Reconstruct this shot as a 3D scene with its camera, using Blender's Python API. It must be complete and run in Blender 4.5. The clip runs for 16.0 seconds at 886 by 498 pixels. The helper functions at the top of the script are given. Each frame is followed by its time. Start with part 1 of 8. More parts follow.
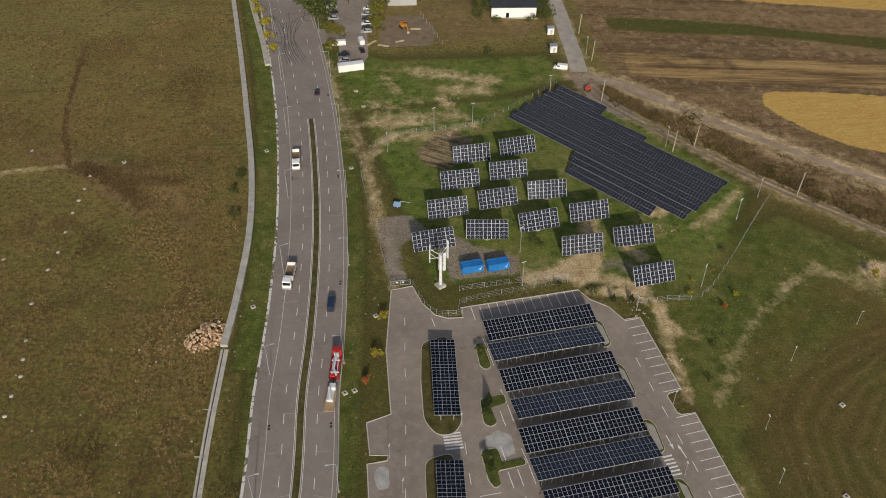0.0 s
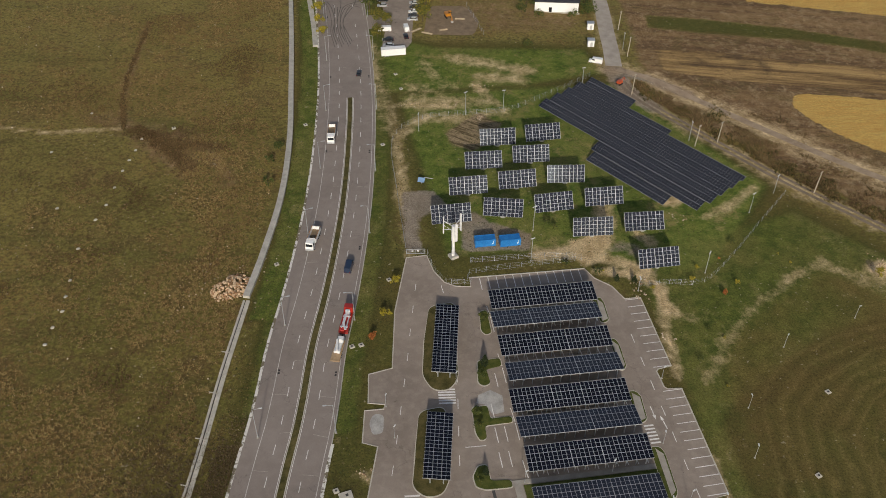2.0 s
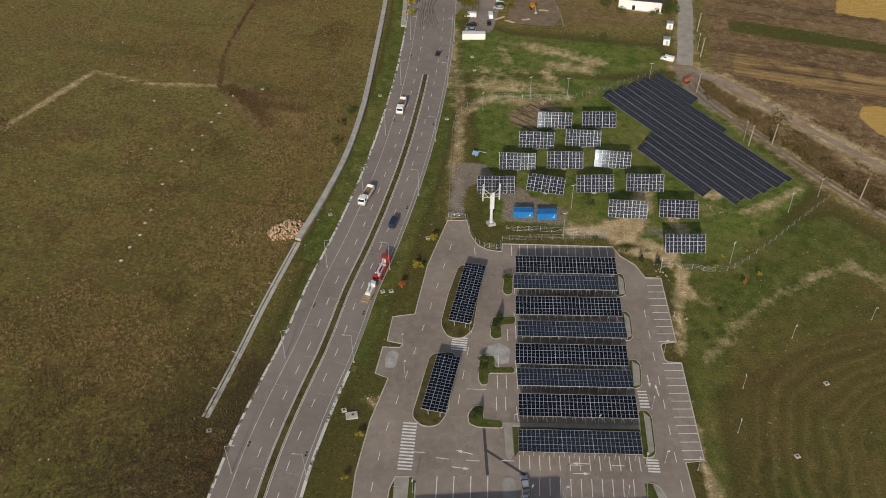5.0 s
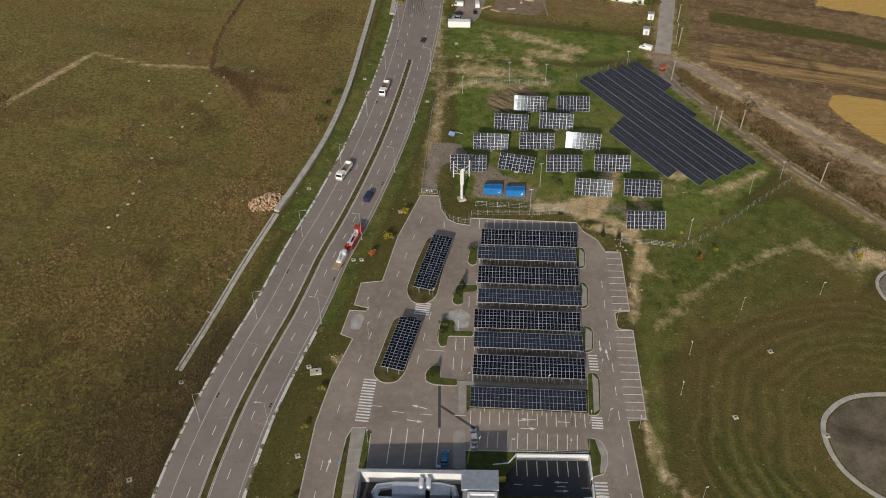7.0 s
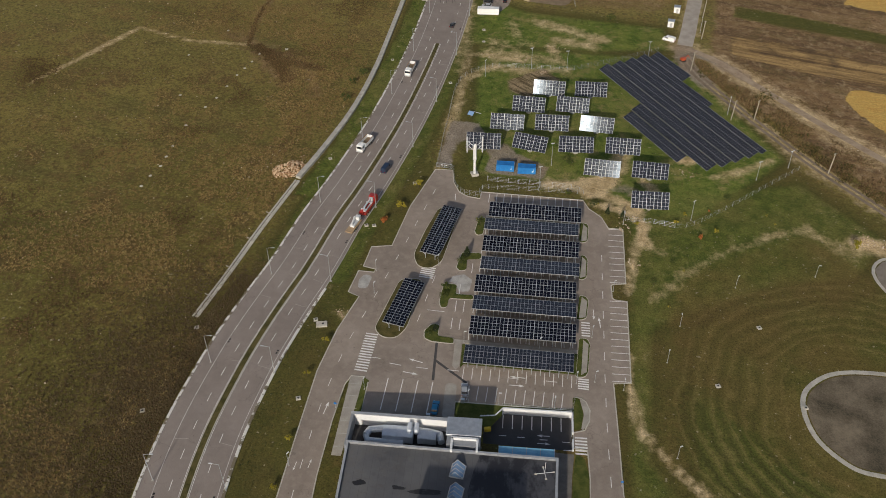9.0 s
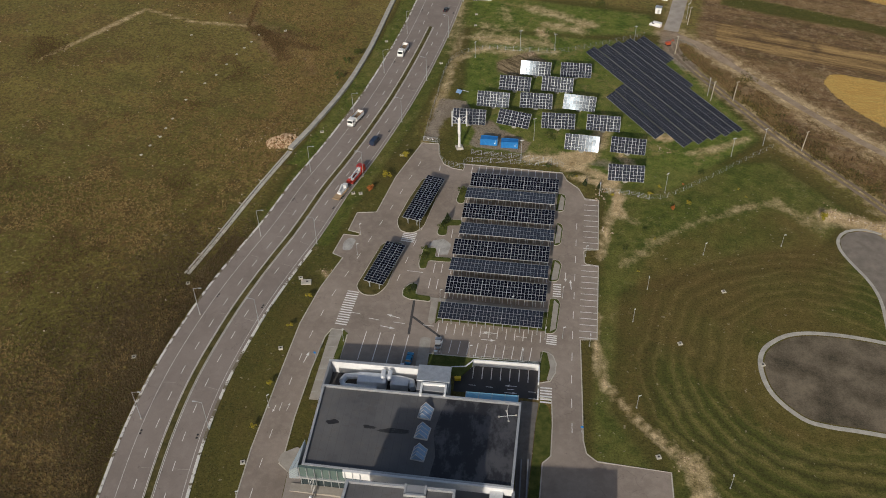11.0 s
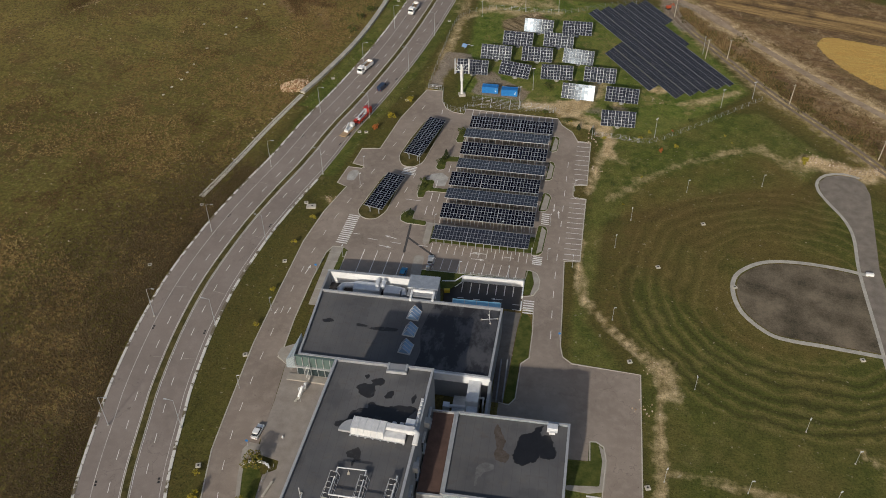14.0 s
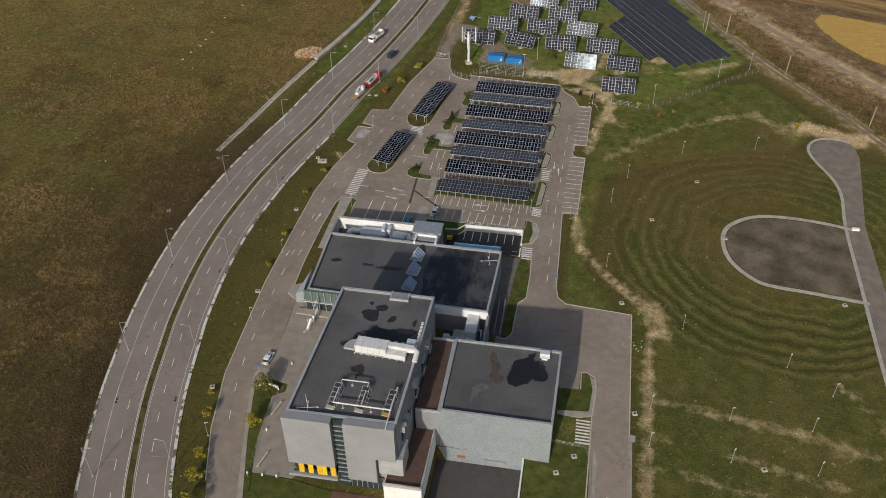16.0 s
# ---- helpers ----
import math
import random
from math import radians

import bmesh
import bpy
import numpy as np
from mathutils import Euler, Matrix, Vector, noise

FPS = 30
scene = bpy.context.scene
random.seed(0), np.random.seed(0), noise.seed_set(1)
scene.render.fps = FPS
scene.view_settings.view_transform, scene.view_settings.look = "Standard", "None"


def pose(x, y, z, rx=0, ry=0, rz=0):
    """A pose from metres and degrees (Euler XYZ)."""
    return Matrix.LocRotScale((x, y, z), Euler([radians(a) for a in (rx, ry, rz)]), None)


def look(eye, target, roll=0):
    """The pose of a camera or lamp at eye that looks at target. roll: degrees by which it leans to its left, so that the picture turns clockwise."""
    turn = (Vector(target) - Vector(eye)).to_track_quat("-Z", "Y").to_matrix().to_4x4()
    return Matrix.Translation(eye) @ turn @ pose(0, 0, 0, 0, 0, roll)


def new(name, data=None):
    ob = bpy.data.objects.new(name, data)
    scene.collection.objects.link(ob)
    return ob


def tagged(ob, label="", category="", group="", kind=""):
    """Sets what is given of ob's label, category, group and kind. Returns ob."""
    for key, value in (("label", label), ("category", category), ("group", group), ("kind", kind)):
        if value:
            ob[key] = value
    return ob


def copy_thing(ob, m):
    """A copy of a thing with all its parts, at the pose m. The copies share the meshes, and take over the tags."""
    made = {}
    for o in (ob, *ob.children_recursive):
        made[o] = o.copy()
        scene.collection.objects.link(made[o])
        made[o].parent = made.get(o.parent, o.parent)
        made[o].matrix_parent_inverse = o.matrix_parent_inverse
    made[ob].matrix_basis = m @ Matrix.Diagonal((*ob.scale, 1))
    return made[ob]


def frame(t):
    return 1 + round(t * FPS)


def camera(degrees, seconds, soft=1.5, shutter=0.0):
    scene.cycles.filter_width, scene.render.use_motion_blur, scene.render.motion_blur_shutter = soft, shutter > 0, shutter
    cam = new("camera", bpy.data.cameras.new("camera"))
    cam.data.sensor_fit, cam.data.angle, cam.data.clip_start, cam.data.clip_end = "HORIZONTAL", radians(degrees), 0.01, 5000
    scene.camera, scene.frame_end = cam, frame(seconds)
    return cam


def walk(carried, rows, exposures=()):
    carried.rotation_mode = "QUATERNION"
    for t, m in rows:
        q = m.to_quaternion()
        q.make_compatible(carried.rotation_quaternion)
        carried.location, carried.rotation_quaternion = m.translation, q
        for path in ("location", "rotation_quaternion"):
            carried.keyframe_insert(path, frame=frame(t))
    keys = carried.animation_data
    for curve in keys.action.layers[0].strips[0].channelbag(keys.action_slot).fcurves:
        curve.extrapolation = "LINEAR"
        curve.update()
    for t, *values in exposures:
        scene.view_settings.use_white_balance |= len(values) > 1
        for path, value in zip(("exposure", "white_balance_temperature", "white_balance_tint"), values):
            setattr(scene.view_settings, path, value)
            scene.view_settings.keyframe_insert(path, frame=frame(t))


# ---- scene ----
cam = camera(53.0, 16.0, soft=0.9)
PATH = [
    (0, (0.23, -0.72, 163.92), (41.30, 145.13, 33.38), 0.45),
    (0.5, (3.03, -5.78, 164.64), (40.55, 141.16, 34.25), 0.28),
    (1, (5.81, -10.54, 165.44), (40.08, 137.20, 35.06), 0.21),
    (1.5, (8.23, -15.30, 166.21), (39.77, 133.14, 35.94), 0.28),
    (2, (10.83, -19.77, 166.96), (37.43, 129.60, 36.64), 0.25),
    (2.5, (14.14, -24.29, 167.83), (34.05, 126.14, 37.54), 0.02),
    (3, (17.52, -28.71, 168.55), (31.28, 122.50, 38.37), -0.12),
    (3.5, (21.38, -32.87, 169.34), (29.22, 118.79, 39.20), -0.36),
    (4, (25.11, -37.03, 170.11), (29.42, 114.89, 40.10), -0.45),
    (6.5, (44.35, -56.38, 173.47), (40.59, 95.57, 43.48), -0.67),
    (7, (47.92, -60.29, 173.56), (43.50, 91.76, 43.70), -0.67),
    (7.5, (51.49, -64.13, 173.84), (45.85, 87.90, 44.01), -0.66),
    (8, (54.58, -68.08, 174.06), (46.69, 83.95, 44.35), -0.65),
    (8.5, (57.88, -72.12, 174.22), (45.58, 79.73, 44.64), -0.69),
    (11, (73.62, -92.47, 173.51), (54.75, 59.38, 44.73), -0.93),
    (11.5, (76.11, -96.59, 172.83), (56.37, 55.20, 44.11), -0.93),
    (12, (78.81, -100.90, 171.91), (58.10, 50.84, 43.29), -1.01),
    (12.5, (80.91, -105.41, 170.68), (59.41, 46.35, 42.20), -1.01),
    (13, (82.81, -110.15, 169.46), (60.40, 41.62, 41.14), -0.96),
    (13.5, (84.71, -114.96, 168.27), (61.19, 36.75, 40.08), -0.95),
    (14, (86.48, -119.63, 167.01), (61.77, 31.97, 38.92), -0.99),
    (14.5, (88.14, -124.44, 165.59), (62.43, 27.16, 37.70), -1.00),
    (15, (89.63, -129.59, 164.25), (63.27, 22.09, 36.59), -0.95),
    (15.5, (90.96, -134.49, 163.39), (64.04, 17.12, 35.75), -0.92),
    (16, (92.29, -139.30, 162.83), (64.76, 12.35, 35.38), -0.89),
]
walk(cam, [(t, look(eye, target, roll)) for t, eye, target, roll in PATH])

# ---- light ----
from mathutils.geometry import tessellate_polygon

SUN_ELEVATION, SUN_AZIMUTH = 24.0, 9.5     # the shadows fall 9.5 degrees east of +y
world = bpy.data.worlds.new("world")
scene.world = world
world.use_nodes = True
wn = world.node_tree
sky = wn.nodes.new("ShaderNodeTexSky")
sky.sky_type, sky.sun_disc = "NISHITA", False
sky.sun_elevation, sky.sun_rotation = radians(SUN_ELEVATION), radians(180 + SUN_AZIMUTH)
sky.air_density, sky.dust_density = 1.0, 3.0
wn.links.new(sky.outputs[0], wn.nodes["Background"].inputs[0])
wn.nodes["Background"].inputs[1].default_value = 0.085
lamp = bpy.data.lights.new("sun", "SUN")
lamp.energy, lamp.angle, lamp.color = 2.9, radians(1.2), (1.0, 0.93, 0.82)
sun = new("sun", lamp)
sun.matrix_world = look((0, -100, 100), (100 * math.sin(radians(SUN_AZIMUTH)), -100 + 100 * math.cos(radians(SUN_AZIMUTH)), 100 - 100 * math.tan(radians(SUN_ELEVATION))))
scene.view_settings.exposure = 0.0


# ---- materials ----
class Nodes:
    """A short way to write a material's node tree."""

    def __init__(self, name, rough=0.8, metal=0.0, spec=0.5):
        self.mat = bpy.data.materials.new(name)
        self.mat.use_nodes = True
        self.t = self.mat.node_tree
        self.b = self.t.nodes["Principled BSDF"]
        self.b.inputs["Roughness"].default_value = rough
        self.b.inputs["Metallic"].default_value = metal
        self.b.inputs["Specular IOR Level"].default_value = spec
        self.coords = self.t.nodes.new("ShaderNodeTexCoord").outputs["Object"]

    def link(self, a, b):
        self.t.links.new(a, b)

    def noise(self, scale, detail=4.0, rough=0.6, stretch=None, where=None):
        n = self.t.nodes.new("ShaderNodeTexNoise")
        n.inputs["Scale"].default_value, n.inputs["Detail"].default_value, n.inputs["Roughness"].default_value = scale, detail, rough
        src = where or self.coords
        if stretch:
            m = self.t.nodes.new("ShaderNodeMapping")
            m.inputs["Scale"].default_value = stretch
            self.link(src, m.inputs[0])
            src = m.outputs[0]
        self.link(src, n.inputs["Vector"])
        return n.outputs[0]

    def ramp(self, fac, stops):
        r = self.t.nodes.new("ShaderNodeValToRGB")
        while len(r.color_ramp.elements) < len(stops):
            r.color_ramp.elements.new(0.5)
        for e, (p, c) in zip(r.color_ramp.elements, stops):
            e.position, e.color = p, (*c, 1) if isinstance(c, tuple) else (c, c, c, 1)
        self.link(fac, r.inputs[0])
        return r.outputs[0]

    def mix(self, fac, a, b, mode="MIX"):
        m = self.t.nodes.new("ShaderNodeMix")
        m.data_type, m.blend_type = "RGBA", mode
        for v, s in ((fac, m.inputs[0]), (a, m.inputs[6]), (b, m.inputs[7])):
            if isinstance(v, (int, float)):
                s.default_value = v
            elif isinstance(v, tuple):
                s.default_value = (*v, 1)
            else:
                self.link(v, s)
        return m.outputs[2]

    def math(self, op, a, b=0.0, c=0.0):
        m = self.t.nodes.new("ShaderNodeMath")
        m.operation = op
        for v, s in zip((a, b, c), m.inputs):
            if isinstance(v, (int, float)):
                s.default_value = v
            else:
                self.link(v, s)
        return m.outputs[0]

    def random(self):
        return self.t.nodes.new("ShaderNodeObjectInfo").outputs["Random"]

    def color(self, c):
        if isinstance(c, tuple):
            self.b.inputs["Base Color"].default_value = (*c, 1)
        else:
            self.link(c, self.b.inputs["Base Color"])
        return self

    def rough(self, c):
        self.link(c, self.b.inputs["Roughness"])
        return self

    def bump(self, height, strength=0.4, distance=0.05):
        n = self.t.nodes.new("ShaderNodeBump")
        n.inputs["Strength"].default_value, n.inputs["Distance"].default_value = strength, distance
        self.link(height, n.inputs["Height"])
        self.link(n.outputs[0], self.b.inputs["Normal"])
        return self


def varied(name, a, b, scale=1.0, rough=0.8, metal=0.0, grain=8.0, bump=0.0, spec=0.5, per_object=0.0):
    """A material that wanders between two colours at two scales."""
    n = Nodes(name, rough, metal, spec)
    big, small = n.noise(scale, 3), n.noise(scale * grain, 5, 0.7)
    f = n.math("ADD", n.math("MULTIPLY", big, 0.65), n.math("MULTIPLY", small, 0.35))
    if per_object:
        f = n.math("ADD", f, n.math("MULTIPLY", n.math("SUBTRACT", n.random(), 0.5), per_object))
    n.color(n.ramp(f, [(0.36, a), (0.64, b)]))
    if bump:
        n.bump(small, bump)
    return n.mat


def asphalt(name, a, b, worn, cracks=0.3):
    n = Nodes(name, 0.9, spec=0.25)
    big = n.noise(0.06, 4, 0.6)
    streak = n.noise(0.5, 3, 0.6)
    fine = n.noise(9.0, 3, 0.7)
    c = n.mix(n.ramp(big, [(0.35, 0.0), (0.68, 1.0)]), a, b)
    c = n.mix(n.math("MULTIPLY", n.ramp(streak, [(0.45, 0.0), (0.75, 1.0)]), 0.35), c, worn)
    c = n.mix(n.math("MULTIPLY", n.ramp(n.noise(0.17, 5, 0.7), [(0.60, 0.0), (0.72, 1.0)]), 0.30), c, (a[0] * 0.62, a[1] * 0.62, a[2] * 0.62))
    c = n.mix(n.math("MULTIPLY", n.ramp(n.noise(0.9, 2, 0.5), [(0.72, 0.0), (0.78, 1.0)]), 0.5), c, (a[0] * 0.45, a[1] * 0.45, a[2] * 0.45))
    v = n.t.nodes.new("ShaderNodeTexVoronoi")
    v.feature = "DISTANCE_TO_EDGE"
    v.inputs["Scale"].default_value = 0.085
    warp = n.t.nodes.new("ShaderNodeMix")
    warp.data_type, warp.blend_type = "RGBA", "ADD"
    warp.inputs[0].default_value = 9.0
    wob = n.t.nodes.new("ShaderNodeTexNoise")
    wob.inputs["Scale"].default_value, wob.inputs["Detail"].default_value = 0.25, 5.0
    n.link(n.coords, wob.inputs["Vector"])
    warp.clamp_factor = False
    n.link(n.coords, warp.inputs[6])
    n.link(wob.outputs[1], warp.inputs[7])
    n.link(warp.outputs[2], v.inputs["Vector"])
    crack = n.math("MULTIPLY", n.ramp(v.outputs[0], [(0.004, 1.0), (0.010, 0.0)]), n.ramp(n.noise(0.05, 3, 0.6), [(0.46, 0.0), (0.56, cracks)]))
    c = n.mix(crack, c, (a[0] * 0.4, a[1] * 0.4, a[2] * 0.4))
    c = n.mix(0.35, c, n.ramp(fine, [(0.3, 0.72), (0.7, 1.25)]), "MULTIPLY")
    n.color(c).bump(fine, 0.25, 0.01)
    return n.mat


ASPHALT = asphalt("asphalt", (0.237, 0.198, 0.172), (0.292, 0.247, 0.217), (0.347, 0.297, 0.262))
LOT = asphalt("lot_asphalt", (0.243, 0.199, 0.164), (0.335, 0.277, 0.230), (0.45, 0.380, 0.316))
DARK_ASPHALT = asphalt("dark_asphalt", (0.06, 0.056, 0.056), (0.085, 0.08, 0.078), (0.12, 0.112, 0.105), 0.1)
CONCRETE = varied("concrete", (0.34, 0.32, 0.28), (0.52, 0.49, 0.43), 0.5, 0.9, bump=0.2)
KERB = varied("kerb_concrete", (0.40, 0.37, 0.31), (0.60, 0.56, 0.48), 0.6, 0.9, grain=12)
PAVING = varied("paving", (0.30, 0.27, 0.23), (0.42, 0.385, 0.335), 0.4, 0.9, grain=10)
MARK = varied("road_paint", (0.62, 0.60, 0.57), (0.86, 0.84, 0.81), 0.7, 0.7, grain=9)
WHITE = varied("white_render", (0.72, 0.72, 0.72), (0.84, 0.84, 0.83), 0.2, 0.7)
STEEL = varied("galvanised_steel", (0.46, 0.48, 0.50), (0.62, 0.64, 0.66), 0.8, 0.45, 0.6)
ALU = varied("aluminium_frame", (0.33, 0.335, 0.345), (0.43, 0.435, 0.445), 0.8, 0.5, 0.2)
BLUE = varied("blue_paint", (0.012, 0.14, 0.42), (0.03, 0.22, 0.55), 0.6, 0.45, grain=5)
EARTH = varied("soil", (0.16, 0.115, 0.07), (0.26, 0.19, 0.12), 0.4, 0.95, bump=0.3)


def cells(name, a, b, gloss, spec=0.32):
    n = Nodes(name, gloss, spec=spec)
    f = n.math("MULTIPLY_ADD", n.random(), 0.6, n.math("MULTIPLY", n.noise(0.8, 2), 0.4))
    n.color(n.ramp(f, [(0.1, a), (0.9, b)]))
    n.b.inputs["Specular Tint"].default_value = (0.72, 0.86, 1.0, 1)
    return n.mat


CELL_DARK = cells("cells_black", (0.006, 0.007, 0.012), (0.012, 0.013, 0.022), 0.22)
# reflected sky is painted into these cells: paler and bluer than CELL_DARK
CELL_SKYLIT = cells("cells_sky_tint", (0.013, 0.016, 0.027), (0.024, 0.029, 0.044), 0.28)
CELL_GREY = cells("cells_grey", (0.018, 0.020, 0.029), (0.033, 0.036, 0.050), 0.22, 0.34)
ALU_BRIGHT = varied("bright_frame", (0.50, 0.52, 0.56), (0.62, 0.64, 0.68), 0.8, 0.5, 0.1)


# ---- helpers of this scene ----
def G(x, y):
    """Height of the sloping ground."""
    return -2.33 - 0.034 * max(-350.0, min(350.0, x)) + 0.0146 * max(-300.0, min(600.0, y))


def mesh_of(bm, name, mats, smooth=False):
    me = bpy.data.meshes.new(name)
    bm.normal_update()
    bm.to_mesh(me)
    bm.free()
    for m in mats if isinstance(mats, (list, tuple)) else [mats]:
        me.materials.append(m)
    if smooth:
        for p in me.polygons:
            p.use_smooth = True
    return me


def part(name, bm, mat, parent=None, label="", at=None, smooth=False):
    me = bm if isinstance(bm, bpy.types.Mesh) else mesh_of(bm, name, mat, smooth)
    ob = new(name, me)
    if parent is not None:
        ob.parent = parent
    if at is not None:
        ob.matrix_basis = at
    if label:
        ob["label"] = label
    return ob


def thing(name, m, label, category, group="", kind=""):
    ob = new(name)
    ob.matrix_basis = m
    ob.empty_display_size = 0.5
    return tagged(ob, label, category, group, kind)


def box(bm, c, s, rot=None, mi=0):
    """A box with centre c and full sizes s."""
    m = Matrix.Translation(c) @ (rot or Matrix()) @ Matrix.Diagonal((*s, 1))
    r = bmesh.ops.create_cube(bm, size=1, matrix=m)
    for f in {f for v in r["verts"] for f in v.link_faces}:
        f.material_index = mi
    return r["verts"]


def bevel_box(c, s, b=0.05, seg=2, rot=None):
    bm = bmesh.new()
    box(bm, c, s, rot)
    bmesh.ops.bevel(bm, geom=bm.edges[:], offset=b, segments=seg, affect="EDGES")
    return bm


def boxes(items):
    bm = bmesh.new()
    for it in items:
        box(bm, *it)
    return bm


def tube(bm, a, b, r0, r1=None, n=8, mi=0):
    a, b = Vector(a), Vector(b)
    d = b - a
    m = Matrix.Translation((a + b) / 2) @ d.to_track_quat("Z", "Y").to_matrix().to_4x4()
    r = bmesh.ops.create_cone(bm, cap_ends=True, segments=n, radius1=r0, radius2=r0 if r1 is None else r1, depth=d.length, matrix=m)
    for f in {f for v in r["verts"] for f in v.link_faces}:
        f.material_index = mi


def prism(pts, z0, z1):
    """An upright prism over a polygon; z0 and z1 are heights or functions of x, y."""
    f0, f1 = (z if callable(z) else (lambda x, y, z=z: z) for z in (z0, z1))
    bm = bmesh.new()
    area = sum(a[0] * b[1] - b[0] * a[1] for a, b in zip(pts, pts[1:] + pts[:1]))
    if area < 0:
        pts = pts[::-1]
    lo = [bm.verts.new((x, y, f0(x, y))) for x, y in pts]
    hi = [bm.verts.new((x, y, f1(x, y))) for x, y in pts]
    n = len(pts)
    for i in range(n):
        bm.faces.new((lo[i], lo[(i + 1) % n], hi[(i + 1) % n], hi[i]))
    if n == 4:
        bm.faces.new(hi)
        bm.faces.new(lo[::-1])
    else:
        for tri in tessellate_polygon([[Vector((x, y, 0)) for x, y in pts]]):
            a, b, c = (Vector(pts[i]) for i in tri)
            t = tri if (b - a).cross(c - a) > 0 else tri[::-1]
            bm.faces.new([hi[i] for i in t])
            bm.faces.new([lo[i] for i in t[::-1]])
    return bm


def over(dz):
    return lambda x, y: G(x, y) + dz


def slab(name, pts, dz, mat, parent=None, label="", category="", kind="structure", deep=0.3):
    ob = part(name, prism(pts, over(dz - deep), over(dz)), mat, parent)
    if parent is None:
        tagged(ob, label, category, "", kind)
    return ob


def smooth_line(pts, step=2.0):
    """A Catmull-Rom curve through the points, cut into even steps."""
    p = [Vector((*a, 0)) for a in pts]
    p = [2 * p[0] - p[1]] + p + [2 * p[-1] - p[-2]]
    out = []
    for i in range(1, len(p) - 2):
        n = max(2, int((p[i + 1] - p[i]).length / step))
        for k in range(n):
            t = k / n
            a, b, c, d = p[i - 1 : i + 3]
            v = 0.5 * (2 * b + (c - a) * t + (2 * a - 5 * b + 4 * c - d) * t * t + (3 * b - a - 3 * c + d) * t**3)
            out.append((v.x, v.y))
    return out + [tuple(p[-2][:2])]


def offset(line, d):
    """The line moved d metres to the right of its direction."""
    out = []
    for i, (x, y) in enumerate(line):
        a, b = line[max(0, i - 1)], line[min(len(line) - 1, i + 1)]
        v = Vector((b[0] - a[0], b[1] - a[1])).normalized()
        out.append((x + v.y * d, y - v.x * d))
    return out


def ribbon(line, d0, d1, z0, z1):
    """A strip along a line between two offsets, from z0 to z1 over the ground."""
    bm = bmesh.new()
    rows = []
    for (x0, y0), (x1, y1) in zip(offset(line, d0), offset(line, d1)):
        rows.append([bm.verts.new((x0, y0, G(x0, y0) + z0)), bm.verts.new((x0, y0, G(x0, y0) + z1)), bm.verts.new((x1, y1, G(x1, y1) + z1)), bm.verts.new((x1, y1, G(x1, y1) + z0))])
    for a, b in zip(rows, rows[1:]):
        for i in range(4):
            bm.faces.new((a[i], a[(i + 1) % 4], b[(i + 1) % 4], b[i]))
    bm.faces.new(rows[0])
    bm.faces.new(rows[-1][::-1])
    bmesh.ops.recalc_face_normals(bm, faces=bm.faces[:])
    return bm


def rounded(pts, r=1.2, n=5):
    """The polygon with rounded corners."""
    out = []
    for i in range(len(pts)):
        a, b, c = (Vector(pts[j % len(pts)]) for j in (i - 1, i, i + 1))
        u, v = (a - b), (c - b)
        k = min(r, u.length * 0.45, v.length * 0.45)
        p, q = b + u.normalized() * k, b + v.normalized() * k
        for s in range(n + 1):
            t = s / n
            w = (1 - t) ** 2 * p + 2 * t * (1 - t) * b + t * t * q
            out.append((w.x, w.y))
    return out


def strip(name, a, b, width, dz, mat, parent, thick=0.03):
    """A painted bar on the ground from a to b."""
    a, b = Vector(a), Vector(b)
    d = (b - a).normalized()
    s = Vector((d.y, -d.x)) * width / 2
    return part(name, prism([tuple(a + s), tuple(b + s), tuple(b - s), tuple(a - s)], over(dz - thick), over(dz)), mat, parent)


# ---- large structure ----
ROAD = smooth_line([(33, 420), (31, 350), (29.3, 300), (26.7, 262), (23.1, 230), (19.0, 202), (14.5, 178.4), (10.0, 158.2), (5.4, 140.2), (2.3, 124.4), (0.1, 114.3), (-2.4, 104.8), (-5.5, 91.8), (-8.2, 77.8), (-10.8, 57), (-11.2, 38), (-9.9, 18.7), (-8.3, 8), (-5.3, -9.4), (-1.0, -26), (3.5, -40), (14, -66), (34, -105)], 3.0)
WALL = smooth_line([(12, 420), (9.5, 350), (7.8, 305), (6, 269), (3.9, 234), (0, 203.5), (-6.2, 176.7), (-11, 160)], 3.0)
DITCH = smooth_line([(-11, 159), (-16.8, 134.6), (-21.7, 111.3), (-25.8, 93.5)], 3.0)
LOT_EDGE = [(24, -50), (17.7, -29.9), (13.7, -16), (10.9, 1), (10.5, 15), (10.1, 35), (11, 58), (12, 78), (14.5, 93), (18.4, 106.7), (15, 108.3), (16.5, 117.4), (21, 117.2), (21.5, 118.8), (17.6, 119.7), (18.7, 128.6), (24.8, 129.8), (28.1, 149.7), (34.2, 170.6), (39.9, 170.9), (40.8, 164), (43.0, 159), (46, 157), (50.2, 156.3), (50.4, 159.9), (83.8, 159.4), (85.4, 155.2), (89.3, 151.3), (91.3, 146), (95.8, 146), (95.2, 120.8), (91.6, 120.4), (90.8, 119.6), (90.9, 114.4), (91.7, 113.5), (95.1, 113.4), (94.2, 82.6), (89.6, 82), (90, 62), (90.2, 48), (91, 44), (93.6, 41.9), (111.2, 41.1), (110.9, -50)]
